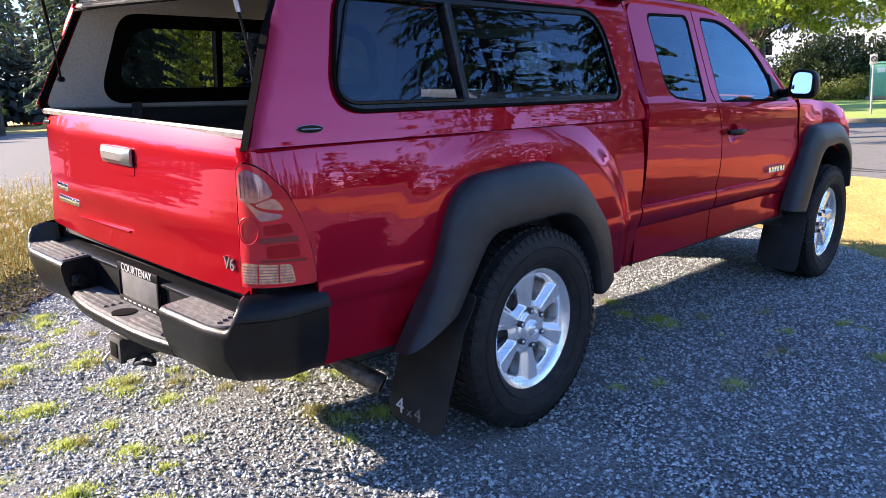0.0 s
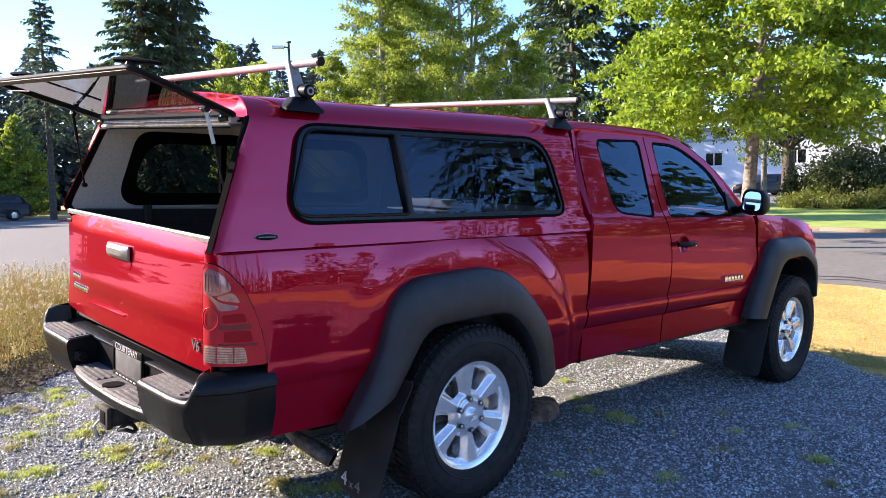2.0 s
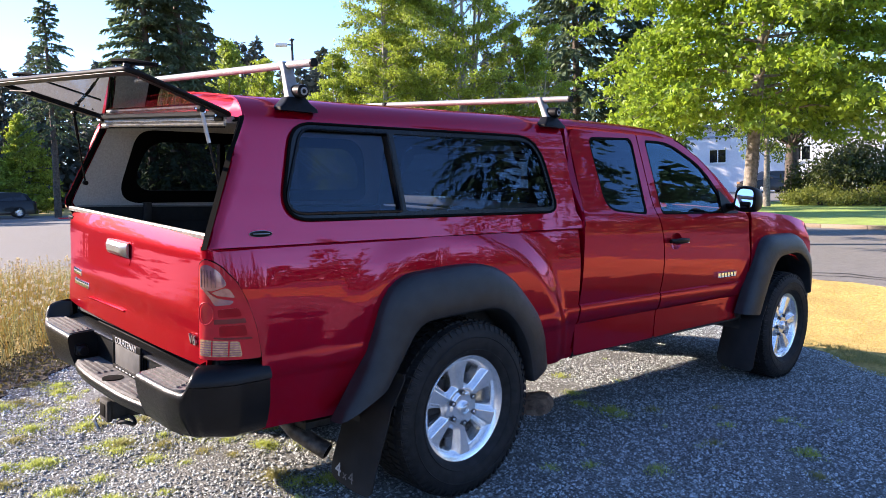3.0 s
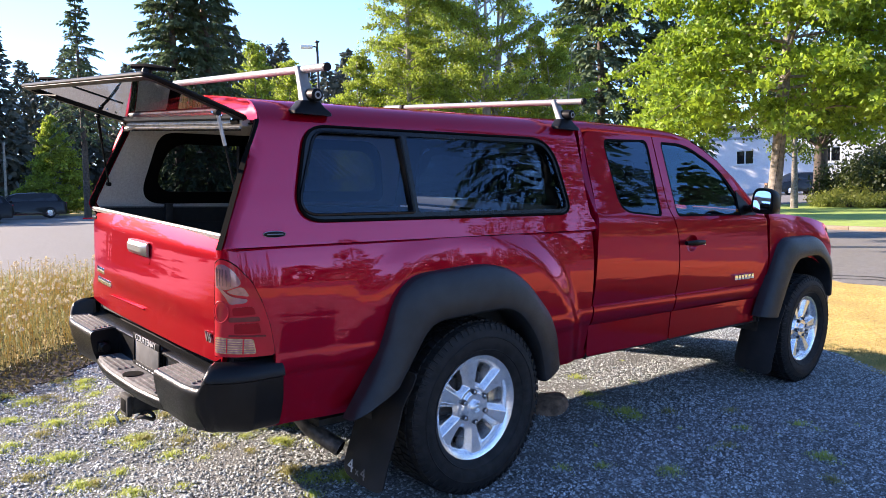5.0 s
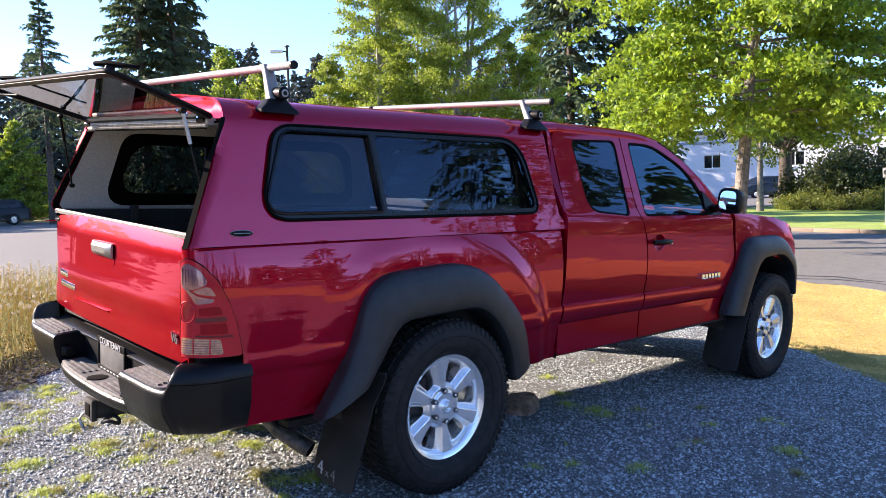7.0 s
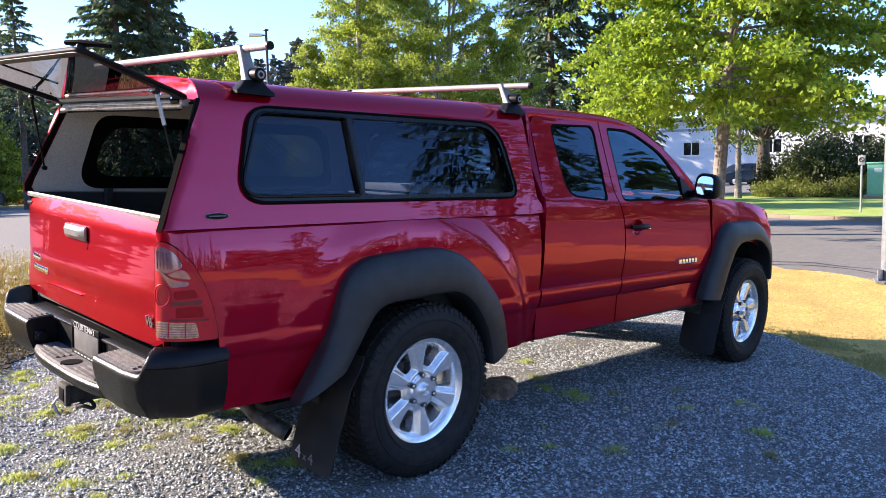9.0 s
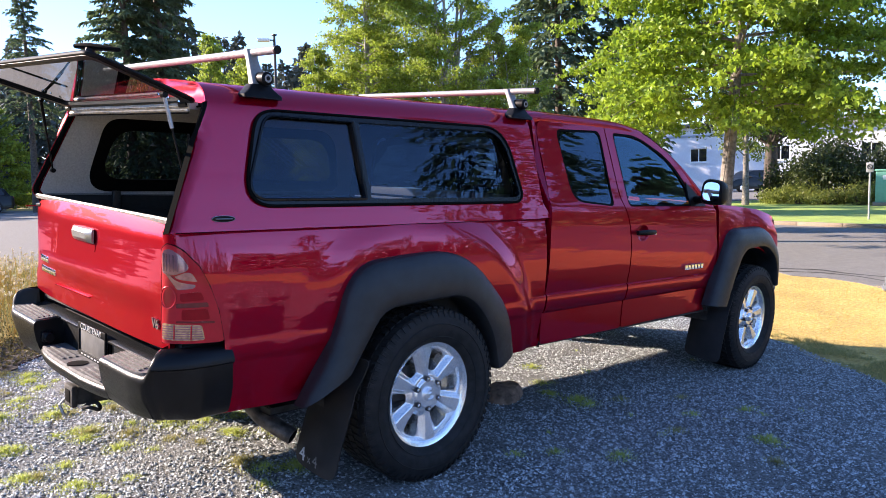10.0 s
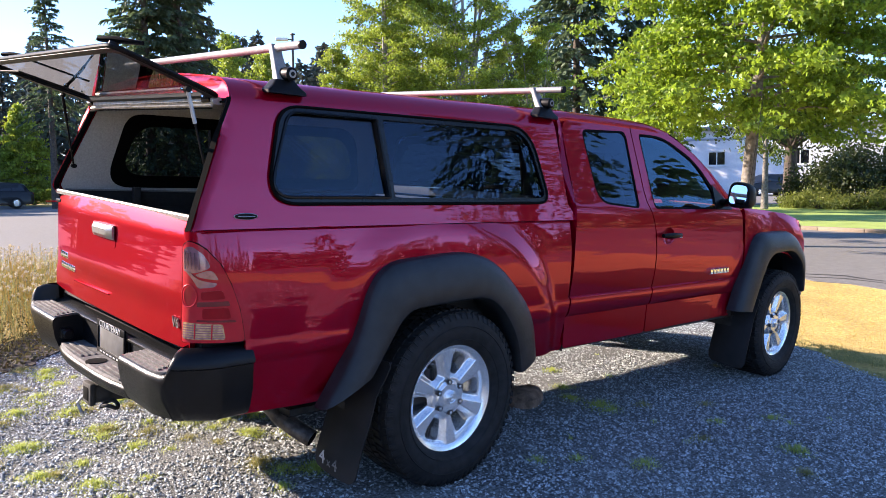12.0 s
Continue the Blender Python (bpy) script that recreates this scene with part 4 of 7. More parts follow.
# tailgate
def gate(y, z, lift=0.0):
    bow = 0.005 * math.exp(-((z - 1.05) / 0.12) ** 2) - 0.003 * smooth((z - 1.14) / 0.04) + 0.012 * smooth((z - 0.80) / 0.1) * smooth((1.05 - z) / 0.2)
    crease = 0.006 * smooth((0.80 - z) / 0.012) - 0.30 * max(0.0, z - 1.095) * smooth((z - 1.09) / 0.02)
    return (-1.125 - bow * (1 - (y / 0.76) ** 4) + 0.025 * (abs(y) / 0.75) ** 4 - crease - lift, y, z + 0.012 * y)


gate_outline = rounded([(-0.728, 0.710, 0.02), (0.785, 0.710, 0.02), (0.792, 0.95, 0.3), (0.785, 1.168, 0.02), (-0.738, 1.168, 0.015), (-0.722, 0.95, 0.3)])
tailgate = panel("tailgate", gate_outline, [], gate, (-1, 0, 0), PAINT, truck, 0.03, 0.02, "red tailgate with raised rear badge")
rings = []
for y in np.linspace(-0.738, 0.785, 9):
    z = 1.17 + 0.012 * y
    rings.append([Vector((x, y, z + dz)) for x, dz in ((-1.108, -0.004), (-1.106, 0.002), (-1.097, 0.003), (-1.088, 0.0), (-1.088, -0.02), (-1.10, -0.02))])
loft("tailgate_cap", rings, BRIGHT_TRIM, tailgate, "pale worn tailgate top edge")
box("tailgate_inner", -1.090, -1.070, -0.70, 0.70, 0.68, 1.16, LINER, tailgate, 0.005)
rings = []
for y in np.linspace(-0.112, 0.112, 9):
    e = 1 - abs(y / 0.112) ** 6
    rings.append([Vector((-1.139 + dx * (0.3 + 0.7 * e), y + 0.03, 1.045 + 0.012 * y + dz)) for dx, dz in ((0.01, 0.032), (-0.012, 0.030), (-0.022, 0.016), (-0.020, -0.010), (-0.004, -0.026), (0.01, -0.026))])
loft("tailgate_handle", rings, HANDLE, tailgate, "silver tailgate handle")
panel("handle_cup", rounded([(-0.085, 0.985, 0.02), (0.145, 0.985, 0.02), (0.145, 1.022, 0.01), (-0.085, 1.022, 0.01)]), [], lambda y, z: gate(y, z, 0.002), (-1, 0, 0), PAINT, tailgate, 0.04, 0.003)
for k in range(3):
    y0 = 0.66 - k * 0.05
    box("badge", gate(y0, 0.877)[0] - 0.005, gate(y0, 0.877)[0] + 0.005, y0 - 0.035, y0, 0.869, 0.899, CHROME, tailgate, 0.003)
for k in range(7):
    y0 = 0.66 - k * 0.034
    box("badge", gate(y0, 0.83)[0] - 0.005, gate(y0, 0.83)[0] + 0.005, y0 - 0.026, y0, 0.819, 0.849, CHROME, tailgate, 0.003)
lettering("engine_badge", "V6", 0.052, 0.003, HANDLE, tailgate, pose(gate(-0.635, 0.78)[0] - 0.002, -0.635, 0.782, 90, 0, -90))
box("lip_strip", -1.139, -1.126, -0.02, 0.40, 0.787, 0.793, PAINT, tailgate, 0.002)

# rear bumper: two raised ends and a low step between them
bumper = new("rear_bumper")
bumper.parent = truck


def bumper_end(sgn, inner):
    plan = rounded([(-0.925, 0.850, 0), (-1.085, 0.860, 0.06), (-1.212, 0.808, 0.09), (-1.240, 0.70, 0.14), (-1.243, inner, 0)], 9, closed=False)
    rings = []
    n = len(plan)
    for i, (x, y) in enumerate(plan):
        a, b = plan[max(i - 1, 0)], plan[min(i + 1, n - 1)]
        d = Vector((b[0] - a[0], b[1] - a[1])).normalized()
        nx, ny = -d.y, d.x
        if nx > 0.2 or ny < -0.2:
            nx, ny = -nx, -ny
        cap = smooth((y - 0.768) / 0.03)
        tuck = 0.036 + 0.085 * abs(nx * ny)
        top = 0.634 + 0.050 * cap
        low = 0.458 + 0.010 * smooth((0.5 - y) / 0.15)
        deep = 0.12 if y < 0.80 else 0.06
        mid = 0.5 * (top + low)
        section = ((-deep, top + 0.010 + 0.028 * cap), (-0.045, top + 0.006 + 0.028 * cap), (-0.022, top + 0.004 + 0.018 * cap), (-0.009, top + 0.001 + 0.006 * cap), (-0.001, top - 0.009), (0.0, top - 0.022), (-0.012 * cap, top - 0.030),
                   (-0.25 * tuck, mid), (-0.62 * tuck, low + 0.045), (-0.95 * tuck, low + 0.014), (-tuck - 0.025, low), (-deep - 0.02, low + 0.01))
        rings.append([Vector((x + nx * off, sgn * (y + ny * off), z)) for off, z in section])
    loft("bumper_end", rings, BUMPER, bumper, "black plastic bumper end", sharp=50)
    # ribbed step pad with a rounded outer end
    outline = rounded([(-1.230, inner + 0.012, 0.012), (-1.228, 0.70, 0.08), (-1.207, 0.765, 0.03), (-1.140, 0.740, 0.02), (-1.138, inner + 0.012, 0.01)], 5)
    panel("step_pad", outline, [], lambda u, v: (u, sgn * v, 0.641 + 0.10 * (u + 1.23)), (0, 0, 1), PAD, bumper, 0.03, 0.012)
    for j in range(4):
        x0 = -1.215 + 0.020 * j
        box("pad_rib", x0, x0 + 0.009, sgn * (inner + 0.03), sgn * (0.715 - 0.006 * j), 0.640 + 0.10 * (x0 + 1.23), 0.6465 + 0.10 * (x0 + 1.23), PAD, bumper, 0.002)


for sgn, inner in ((-1, 0.425), (1, 0.350)):
    bumper_end(sgn, inner)
rings = []
for y in np.linspace(-0.43, 0.355, 17):
    e = abs(y + 0.04) / 0.39
    x = -1.247 + 0.030 * e ** 3
    rings.append([Vector((x + dx, y, z)) for dx, z in ((0.15, 0.520), (0.022, 0.520), (0.006, 0.513), (0.0, 0.500), (0.010, 0.470), (0.04, 0.455), (0.15, 0.455))])
loft("low_step", rings, BUMPER, bumper, sharp=50)
rings = []
for y in np.linspace(-0.40, 0.325, 17):
    e = abs(y + 0.04) / 0.39
    x = -1.240 + 0.030 * e ** 3
    rings.append([Vector((x, y, 0.519)), Vector((x + 0.006, y, 0.527)), Vector((-1.120, y, 0.530)), Vector((-1.120, y, 0.519))])
loft("low_step_pad", rings, PAD, bumper)
for k in range(3):
    box("pad_rib", -1.222 + 0.026 * k, -1.210 + 0.026 * k, 0.04, 0.30, 0.527, 0.5335, PAD, bumper, 0.002)
    box("pad_rib", -1.222 + 0.026 * k, -1.210 + 0.026 * k, -0.38, -0.16, 0.527, 0.5335, PAD, bumper, 0.002)
# black disc laid on the step, painting the darkness of the ball's hole
lathe("ball_hole_shade", [(0.0, 0.532), (0.034, 0.532), (0.041, 0.531), (0.041, 0.52), (0.0, 0.52)], (-1.196, -0.065, 0.0), SEAL, bumper, axis="z", sides=24)
rings = []
for y in np.linspace(-0.735, 0.735, 13):
    rings.append([Vector((x, y, z)) for x, z in ((-1.132, 0.634), (-1.132, 0.641), (-1.126, 0.646), (-1.10, 0.653), (-1.075, 0.660), (-1.075, 0.634))])
loft("bumper_ledge", rings, BUMPER, bumper, sharp=50)
box("plate_recess", -1.118, -1.10, -0.44, 0.36, 0.47, 0.637, BUMPER, bumper, 0.006)
box("plate_pocket", -1.125, -1.116, -0.22, 0.12, 0.528, 0.637, SEAL, bumper, 0.003)
box("socket", -1.215, -1.165, 0.325, 0.360, 0.542, 0.588, BUMPER, bumper, 0.008)
lathe("socket_cap", [(0.0, -0.03), (0.018, -0.03), (0.021, -0.024), (0.021, 0.0), (0.0, 0.0)], (-1.190, 0.330, 0.565), BLACK, bumper, axis="y", sides=20)
plate = box("licence_plate", -1.134, -1.126, -0.197, 0.093, 0.535, 0.665, PLATE, bumper, 0.003, "dark grey licence plate in black frame")
for z0, z1 in ((0.640, 0.672), (0.530, 0.550)):
    box("plate_frame", -1.140, -1.131, -0.205, 0.100, z0, z1, BLACK, plate, 0.003)
for y0 in (-0.205, 0.089):
    box("plate_frame", -1.140, -1.131, y0, y0 + 0.011, 0.550, 0.640, BLACK, plate, 0.002)
lettering("dealer_name", "COURTENAY", 0.039, 0.0008, LETTER, plate, pose(-1.1412, -0.0525, 0.656, 90, 0, -90))
for k in range(7):
    box("frame_bar", -1.1415, -1.1395, 0.060 - k * 0.037 - 0.022, 0.060 - k * 0.037, 0.537, 0.543, LETTER, plate, 0.0005)
# tow hitch
hitch = box("tow_hitch", -1.20, -0.95, -0.038, 0.038, 0.345, 0.42, UNDER, truck, 0.006, "rusty square tow hitch receiver")
bm = add_box(bmesh.new(), -1.215, -1.19, -0.046, 0.046, 0.337, 0.428, 0.008)
part("hitch_collar", bm, UNDER, hitch)
# black block for the receiver's opening, its inner shade given as colour
box("hitch_bore_shade", -1.218, -1.16, -0.027, 0.027, 0.356, 0.409, SEAL, hitch, 0.002)
tube("chain_loop", [(-1.15 + 0.030 * math.sin(a), -0.085 + 0.040 * math.cos(a), 0.345 + 0.008 * math.sin(2 * a)) for a in np.linspace(0, math.tau, 18, endpoint=False)], 0.008, UNDER, hitch, 8, closed=True)
tube("hitch_pin", [(-1.20, 0.055, 0.36), (-1.21, 0.07, 0.345), (-1.225, 0.075, 0.325), (-1.215, 0.062, 0.290), (-1.205, 0.050, 0.280), (-1.20, 0.040, 0.300)], 0.0065, HANDLE, hitch, 6)
box("hitch_crossbar", -1.05, -0.98, -0.46, 0.46, 0.36, 0.44, UNDER, hitch, 0.01)


# ---- canopy on the truck's bed ----
canopy = thing("truck_canopy", "red fibreglass truck canopy with open rear lid and dark side windows", "truck canopy", m=SLOPE)
SECTION = [(0.820, 1.136), (0.722, 1.582)]
for k in range(1, 11):
    t = k / 10
    a, b, c = Vector((0.722, 1.582)), Vector((0.703, 1.668)), Vector((0.615, 1.688))
    q = a * (1 - t) ** 2 + b * 2 * t * (1 - t) + c * t * t
    SECTION.append((q.x, q.y))
for k in range(1, 13):
    y = 0.615 * (1 - k / 12)
    SECTION.append((y, 1.728 - 0.04 * (y / 0.615) ** 2))
SECTION = np.array(SECTION)
ARC = np.r_[0, np.cumsum(np.hypot(*np.diff(SECTION, axis=0).T))]
HALF = float(ARC[-1])


def shell(lift=0.0, rise=0.011):
    """Point of the canopy's skin: x along the truck, q over the roof from its right edge."""
    def fn(x, q):
        sgn, d = (-1, q) if q <= HALF else (1, 2 * HALF - q)
        d = min(max(d, 0.0), HALF)
        roll = min(max((rear_x(q) + 0.045 - x) / 0.045, 0.0), 1.0) * smooth((1.60 - z_at(q)) / 0.14)
        sunk = lift - 0.030 * (1 - math.sqrt(1 - roll * roll)) if lift > -0.02 else lift
        y, z = np.interp(d, ARC, SECTION[:, 0]), np.interp(d, ARC, SECTION[:, 1])
        if sunk:
            y1, z1 = np.interp(min(d + 0.01, HALF), ARC, SECTION[:, 0]), np.interp(min(d + 0.01, HALF), ARC, SECTION[:, 1])
            y0, z0 = np.interp(max(d - 0.01, 0), ARC, SECTION[:, 0]), np.interp(max(d - 0.01, 0), ARC, SECTION[:, 1])
            n = Vector((z1 - z0, y0 - y1)).normalized()
            y, z = y + n.x * sunk, z + n.y * sunk
        return (x, sgn * y, z + rise * (x + 0.1) + 0.016 * (x - 0.75) * smooth((z - 1.54) / 0.12))
    return fn


def q_of(z, sgn=-1):
    d = (z - 1.136) * ARC[1] / (1.582 - 1.136)
    return d if sgn < 0 else 2 * HALF - d


def z_at(q):
    d = q if q <= HALF else 2 * HALF - q
    return float(np.interp(d, ARC, SECTION[:, 1]))


def rear_x(q):
    z = min(z_at(q), 1.66)
    tuck = 0.085 * smooth((1.23 - z) / 0.1) if q > HALF else 0.0
    return -1.157 + tuck + 0.40 * (z - 1.136) - 0.02 * smooth((z - 1.56) / 0.1)


def front_x(q):
    z = z_at(q)
    return 0.895 - 0.05 * smooth((z - 1.136) / 0.09) - 0.10 * (z - 1.136)


qs = np.linspace(0, 2 * HALF, 61)
shell_outline = [(rear_x(q), q) for q in qs[::-1]] + [(front_x(q), q) for q in qs]


def window_loop(grow, sgn):
    g = grow
    c = [(-0.785 - g * 0.9, 1.568 + g, 0.09), (-0.872 - g, 1.212 - g, 0.13), (0.682 + g, 1.230 - g, 0.075), (0.585 + g * 0.8, 1.588 + g, 0.15)]
    return [(x, q_of(z - 0.011 * (x + 0.1), sgn)) for x, z in rounded(c, 8)]


def away(p):
    return (0, p.y, max(p.z - 1.3, 0.0) * 0.6)


def inwards(p):
    return (0, -p.y, min(1.3 - p.z, 0.0) * 0.6)


panel("shell", shell_outline, [window_loop(-0.006, -1), window_loop(-0.006, 1)], shell(), away, PAINT, canopy, 0.03, 0.006)
liner_outline = [(rear_x(q) + 0.035, q) for q in qs[::-1]] + [(front_x(q) - 0.03, q) for q in qs]
# red header over the rear opening
head = [(sgn_y * y, z) for sgn_y, pts in ((1, SECTION[2:]), (-1, SECTION[2:][::-1])) for y, z in pts]
head = [(0.705, 1.592)] + head + [(-0.705, 1.592)]
panel("rear_header", head, [], lambda y, z: (-1.155 + 0.40 * (min(z, 1.66) - 1.136) - 0.008 * math.cos(y * 2), y, z - 0.011 - 0.030 * smooth((z - 1.56) / 0.10)), (-1, 0, 0), PAINT, canopy, 0.05, 0.02)
panel("headliner", liner_outline, [window_loop(0.02, -1), window_loop(-0.004, 1)], shell(-0.03), inwards, CARPET, canopy, 0.06, 0.0, "grey carpet headliner")
panel("front_wall", [(-0.80, 1.15), (0.80, 1.15), (0.70, 1.60), (0.60, 1.68), (-0.60, 1.68), (-0.70, 1.60)], [rounded([(-0.55, 1.25, 0.06), (0.55, 1.25, 0.06), (0.50, 1.56, 0.06), (-0.50, 1.56, 0.06)])], lambda y, z: (0.79, y, z), (1, 0, 0), LINER, canopy, 0.08, 0.02)
panel("front_window", rounded([(-0.55, 1.25, 0.06), (0.55, 1.25, 0.06), (0.50, 1.56, 0.06), (-0.50, 1.56, 0.06)]), [], lambda y, z: (0.782, y, z), (1, 0, 0), CABGLASS, canopy, 0.1, 0.003)
# white ledge and strips added to give the bright strip behind the side pane
ledge = box("added_front_ledge", 0.70, 0.785, -0.66, 0.44, 1.215, 1.258, WHITE_TRIM, canopy, 0.006, "white ledge added for the bright strip behind the panes")
for k in range(3):
    box("added_ledge_strip", 0.66 - 0.05 * k, 0.68 - 0.05 * k, -0.66, 0.42, 1.196, 1.204, WHITE_TRIM, ledge, 0.002)
box("window_latch", 0.690, 0.705, -0.10, -0.04, 1.250, 1.275, ALLOY_DARK, ledge, 0.003)


def side_window(sgn):
    def pane(c):
        return [(x, q_of(z - 0.011 * (x + 0.1), sgn)) for x, z in rounded(c, 8)]
    rear_pane = pane([(-0.752, 1.543, 0.05), (-0.860, 1.236, 0.10), (-0.318, 1.242, 0.012), (-0.352, 1.548, 0.012)])
    front_pane = pane([(-0.318, 1.551, 0.012), (-0.289, 1.240, 0.012), (0.660, 1.252, 0.05), (0.566, 1.567, 0.12)])
    frame_ob = panel("window_frame", window_loop(0.004, sgn), [rear_pane, front_pane], shell(0.009), (0, sgn, 0.2), WINDOW_FRAME, canopy, 0.04, 0.03, "black framed sliding side window")
    panel("window_pane", pane([(-0.762, 1.553, 0.05), (-0.872, 1.226, 0.10), (-0.300, 1.232, 0.012), (-0.34, 1.558, 0.012)]), [], shell(-0.006), (0, sgn, 0.2), TINT, frame_ob, 0.1, 0.003)
    panel("window_pane", pane([(-0.330, 1.561, 0.012), (-0.299, 1.230, 0.012), (0.67, 1.242, 0.05), (0.576, 1.577, 0.12)]), [], shell(0.0), (0, sgn, 0.2), TINT, frame_ob, 0.1, 0.003)
    # raised inner edge round the sliding pane
    loop = [shell(0.011)(x, q) for x, q in pane([(-0.755, 1.546, 0.05), (-0.864, 1.233, 0.10), (-0.314, 1.239, 0.012), (-0.348, 1.551, 0.012)])]
    tube("sliding_frame", loop, 0.006, WINDOW_FRAME, frame_ob, 6, closed=True)
    loop = [shell(0.009)(x, q) for x, q in window_loop(0.002, sgn)]
    tube("window_gasket", loop, 0.006, SEAL, frame_ob, 6, closed=True)
    # black inside frame
    inner = window_loop(0.035 if sgn < 0 else 0.012, sgn)
    panel("inner_frame", inner, [window_loop(-0.024 if sgn < 0 else -0.052, sgn)], shell(-0.034), (0, -sgn, 0), SEAL, frame_ob, 0.06, 0.006)
    # small oval maker's badge
    c = Vector(shell(0.002)(-0.955, q_of(1.178, sgn)))
    rings = [[c + Vector((0.044 * k * math.cos(a), sgn * h, 0.0105 * k * math.sin(a))) for a in np.linspace(0, math.tau, 24, endpoint=False)] for k, h in ((1.0, 0.0), (0.96, 0.003), (0.7, 0.004))]
    loft("badge", rings, BLACK, canopy, "small oval dark badge with a pale rim")
    tube("badge_rim", rings[0], 0.0016, HANDLE, canopy, 6, closed=True)
    tube("badge_band", [c + Vector((-0.032, sgn * 0.0045, 0)), c + Vector((0.032, sgn * 0.0045, 0))], 0.0022, HANDLE, canopy, 6)


for sgn in (-1, 1):
    side_window(sgn)
# seal between canopy and bed
for sgn in (-1, 1):
    tube("base_seal", [(-1.14 + 0.225 * k, sgn * 0.810, 1.130 + 0.011 * (-1.04 + 0.225 * k)) for k in range(10)], 0.003, PAINT, canopy, 6)
# black trim round the rear opening
up_side = np.linspace(0.0, q_of(1.585), 20)
edge = [Vector(shell(-0.034)(rear_x(q) + 0.004, q)) for q in list(up_side) + [2 * HALF - q for q in up_side[::-1]]]
tube("opening_seal", edge, 0.004, SEAL, canopy, 8)
for flip in (0, 1):
    strip = []
    for q in np.linspace(0.0, q_of(1.60), 24):
        k = 2 * HALF - q if flip else q
        out = 0.0 if flip else 0.004
        strip.append([Vector(shell(out)(rear_x(k) + 0.001 + out, k)), Vector(shell(-0.004 + out)(rear_x(k) - 0.004 - out, k)), Vector(shell(-0.028)(rear_x(k) - 0.002, k)), Vector(shell(-0.033)(rear_x(k) + 0.012, k))])
    loft("rear_flange", strip, PAINT if flip else SEAL, canopy, closed_ring=False, caps=False)
trim_rings = []
for q in list(up_side) + [2 * HALF - q for q in up_side[::-1]]:
    a = Vector(shell(-0.030)(rear_x(q) + 0.004, q))
    b = Vector(shell(-0.042)(rear_x(q) + 0.010, q))
    c = Vector(shell(-0.040)(rear_x(q) + 0.024, q))
    d = Vector(shell(-0.02)(rear_x(q) + 0.02, q))
    trim_rings.append([a, b, c, d])
loft("opening_frame", trim_rings, SEAL, canopy)
# hinge rail over the opening
rings = []
for y in np.linspace(-0.65, 0.60, 13):
    z = 1.584 + 0.018 * y
    rings.append([Vector((x, y, z + dz)) for x, dz in ((-1.000, -0.022), (-1.006, -0.012), (-1.004, 0.0), (-0.994, 0.006), (-0.975, 0.004), (-0.965, -0.022))])
rail = loft("hinge_rail", rings, BRIGHT_TRIM, canopy, "pale aluminium hinge rail")
for dz, r, mat in ((-0.012, 0.002, SEAL), (-0.026, 0.006, BRIGHT_TRIM), (-0.036, 0.003, SEAL)):
    tube("rail_line", [(-1.004, y, 1.584 + 0.018 * y + dz) for y in (-0.64, 0.0, 0.59)], r, mat, rail, 6)

# raised rear lid: a framed glass pane on two gas struts
LID_HINGE, LID_EDGE = Vector((-0.990, 0, 1.590)), Vector((-1.405, 0, 1.714))
along = (LID_EDGE - LID_HINGE)
LID_LEN = along.length
along.normalize()
LID_UP = Vector((0, 1, 0)).cross(along).normalized()
if LID_UP.z < 0:
    LID_UP = -LID_UP


def lid_at(lift=0.0):
    def fn(d, y):
        return LID_HINGE + along * d + Vector((0, y, (0.018 + 0.022 * d / LID_LEN) * y)) + LID_UP * lift
    return fn


lid_outer = rounded([(0.0, -0.675, 0.05), (LID_LEN, -0.81, 0.05), (LID_LEN, 0.81, 0.05), (0.0, 0.600, 0.05)])
lid_inner = rounded([(0.035, -0.640, 0.04), (LID_LEN - 0.03, -0.765, 0.03), (LID_LEN - 0.03, 0.765, 0.03), (0.035, 0.565, 0.04)])
lid = panel("rear_lid", lid_outer, [lid_inner], lid_at(0.006), (0, 0, 1), BLACK, canopy, 0.06, 0.016, "raised glass rear lid in black frame")
panel("frame_underside", lid_outer, [lid_inner], lid_at(-0.010), (0, 0, -1), BLACK, lid, 0.06, 0.0)
panel("lid_glass", [(0.02, -0.655), (LID_LEN - 0.012, -0.785), (LID_LEN - 0.012, 0.785), (0.02, 0.585)], [], lid_at(0.0), (0, 0, -1), TINT_BACK, lid, 0.1, 0.004)
tube("lid_edge", [lid_at(0.0)(d, y) for d, y in lid_outer], 0.008, BLACK, lid, 8, closed=True)
for y in (-0.60, 0.62):
    c = lid_at(0.012)(LID_LEN - 0.07, y)
    tube("handle_stem", [c, c + LID_UP * 0.036], 0.016, BLACK, lid, 10)
    tube("lock_handle", [c + LID_UP * 0.040 + Vector((0.060, -0.080, -0.004)), c + LID_UP * 0.046, c + LID_UP * 0.042 + Vector((-0.030, 0.055, 0.006))], [0.010, 0.017, 0.012], SEAL, lid, 10, flat=0.7)
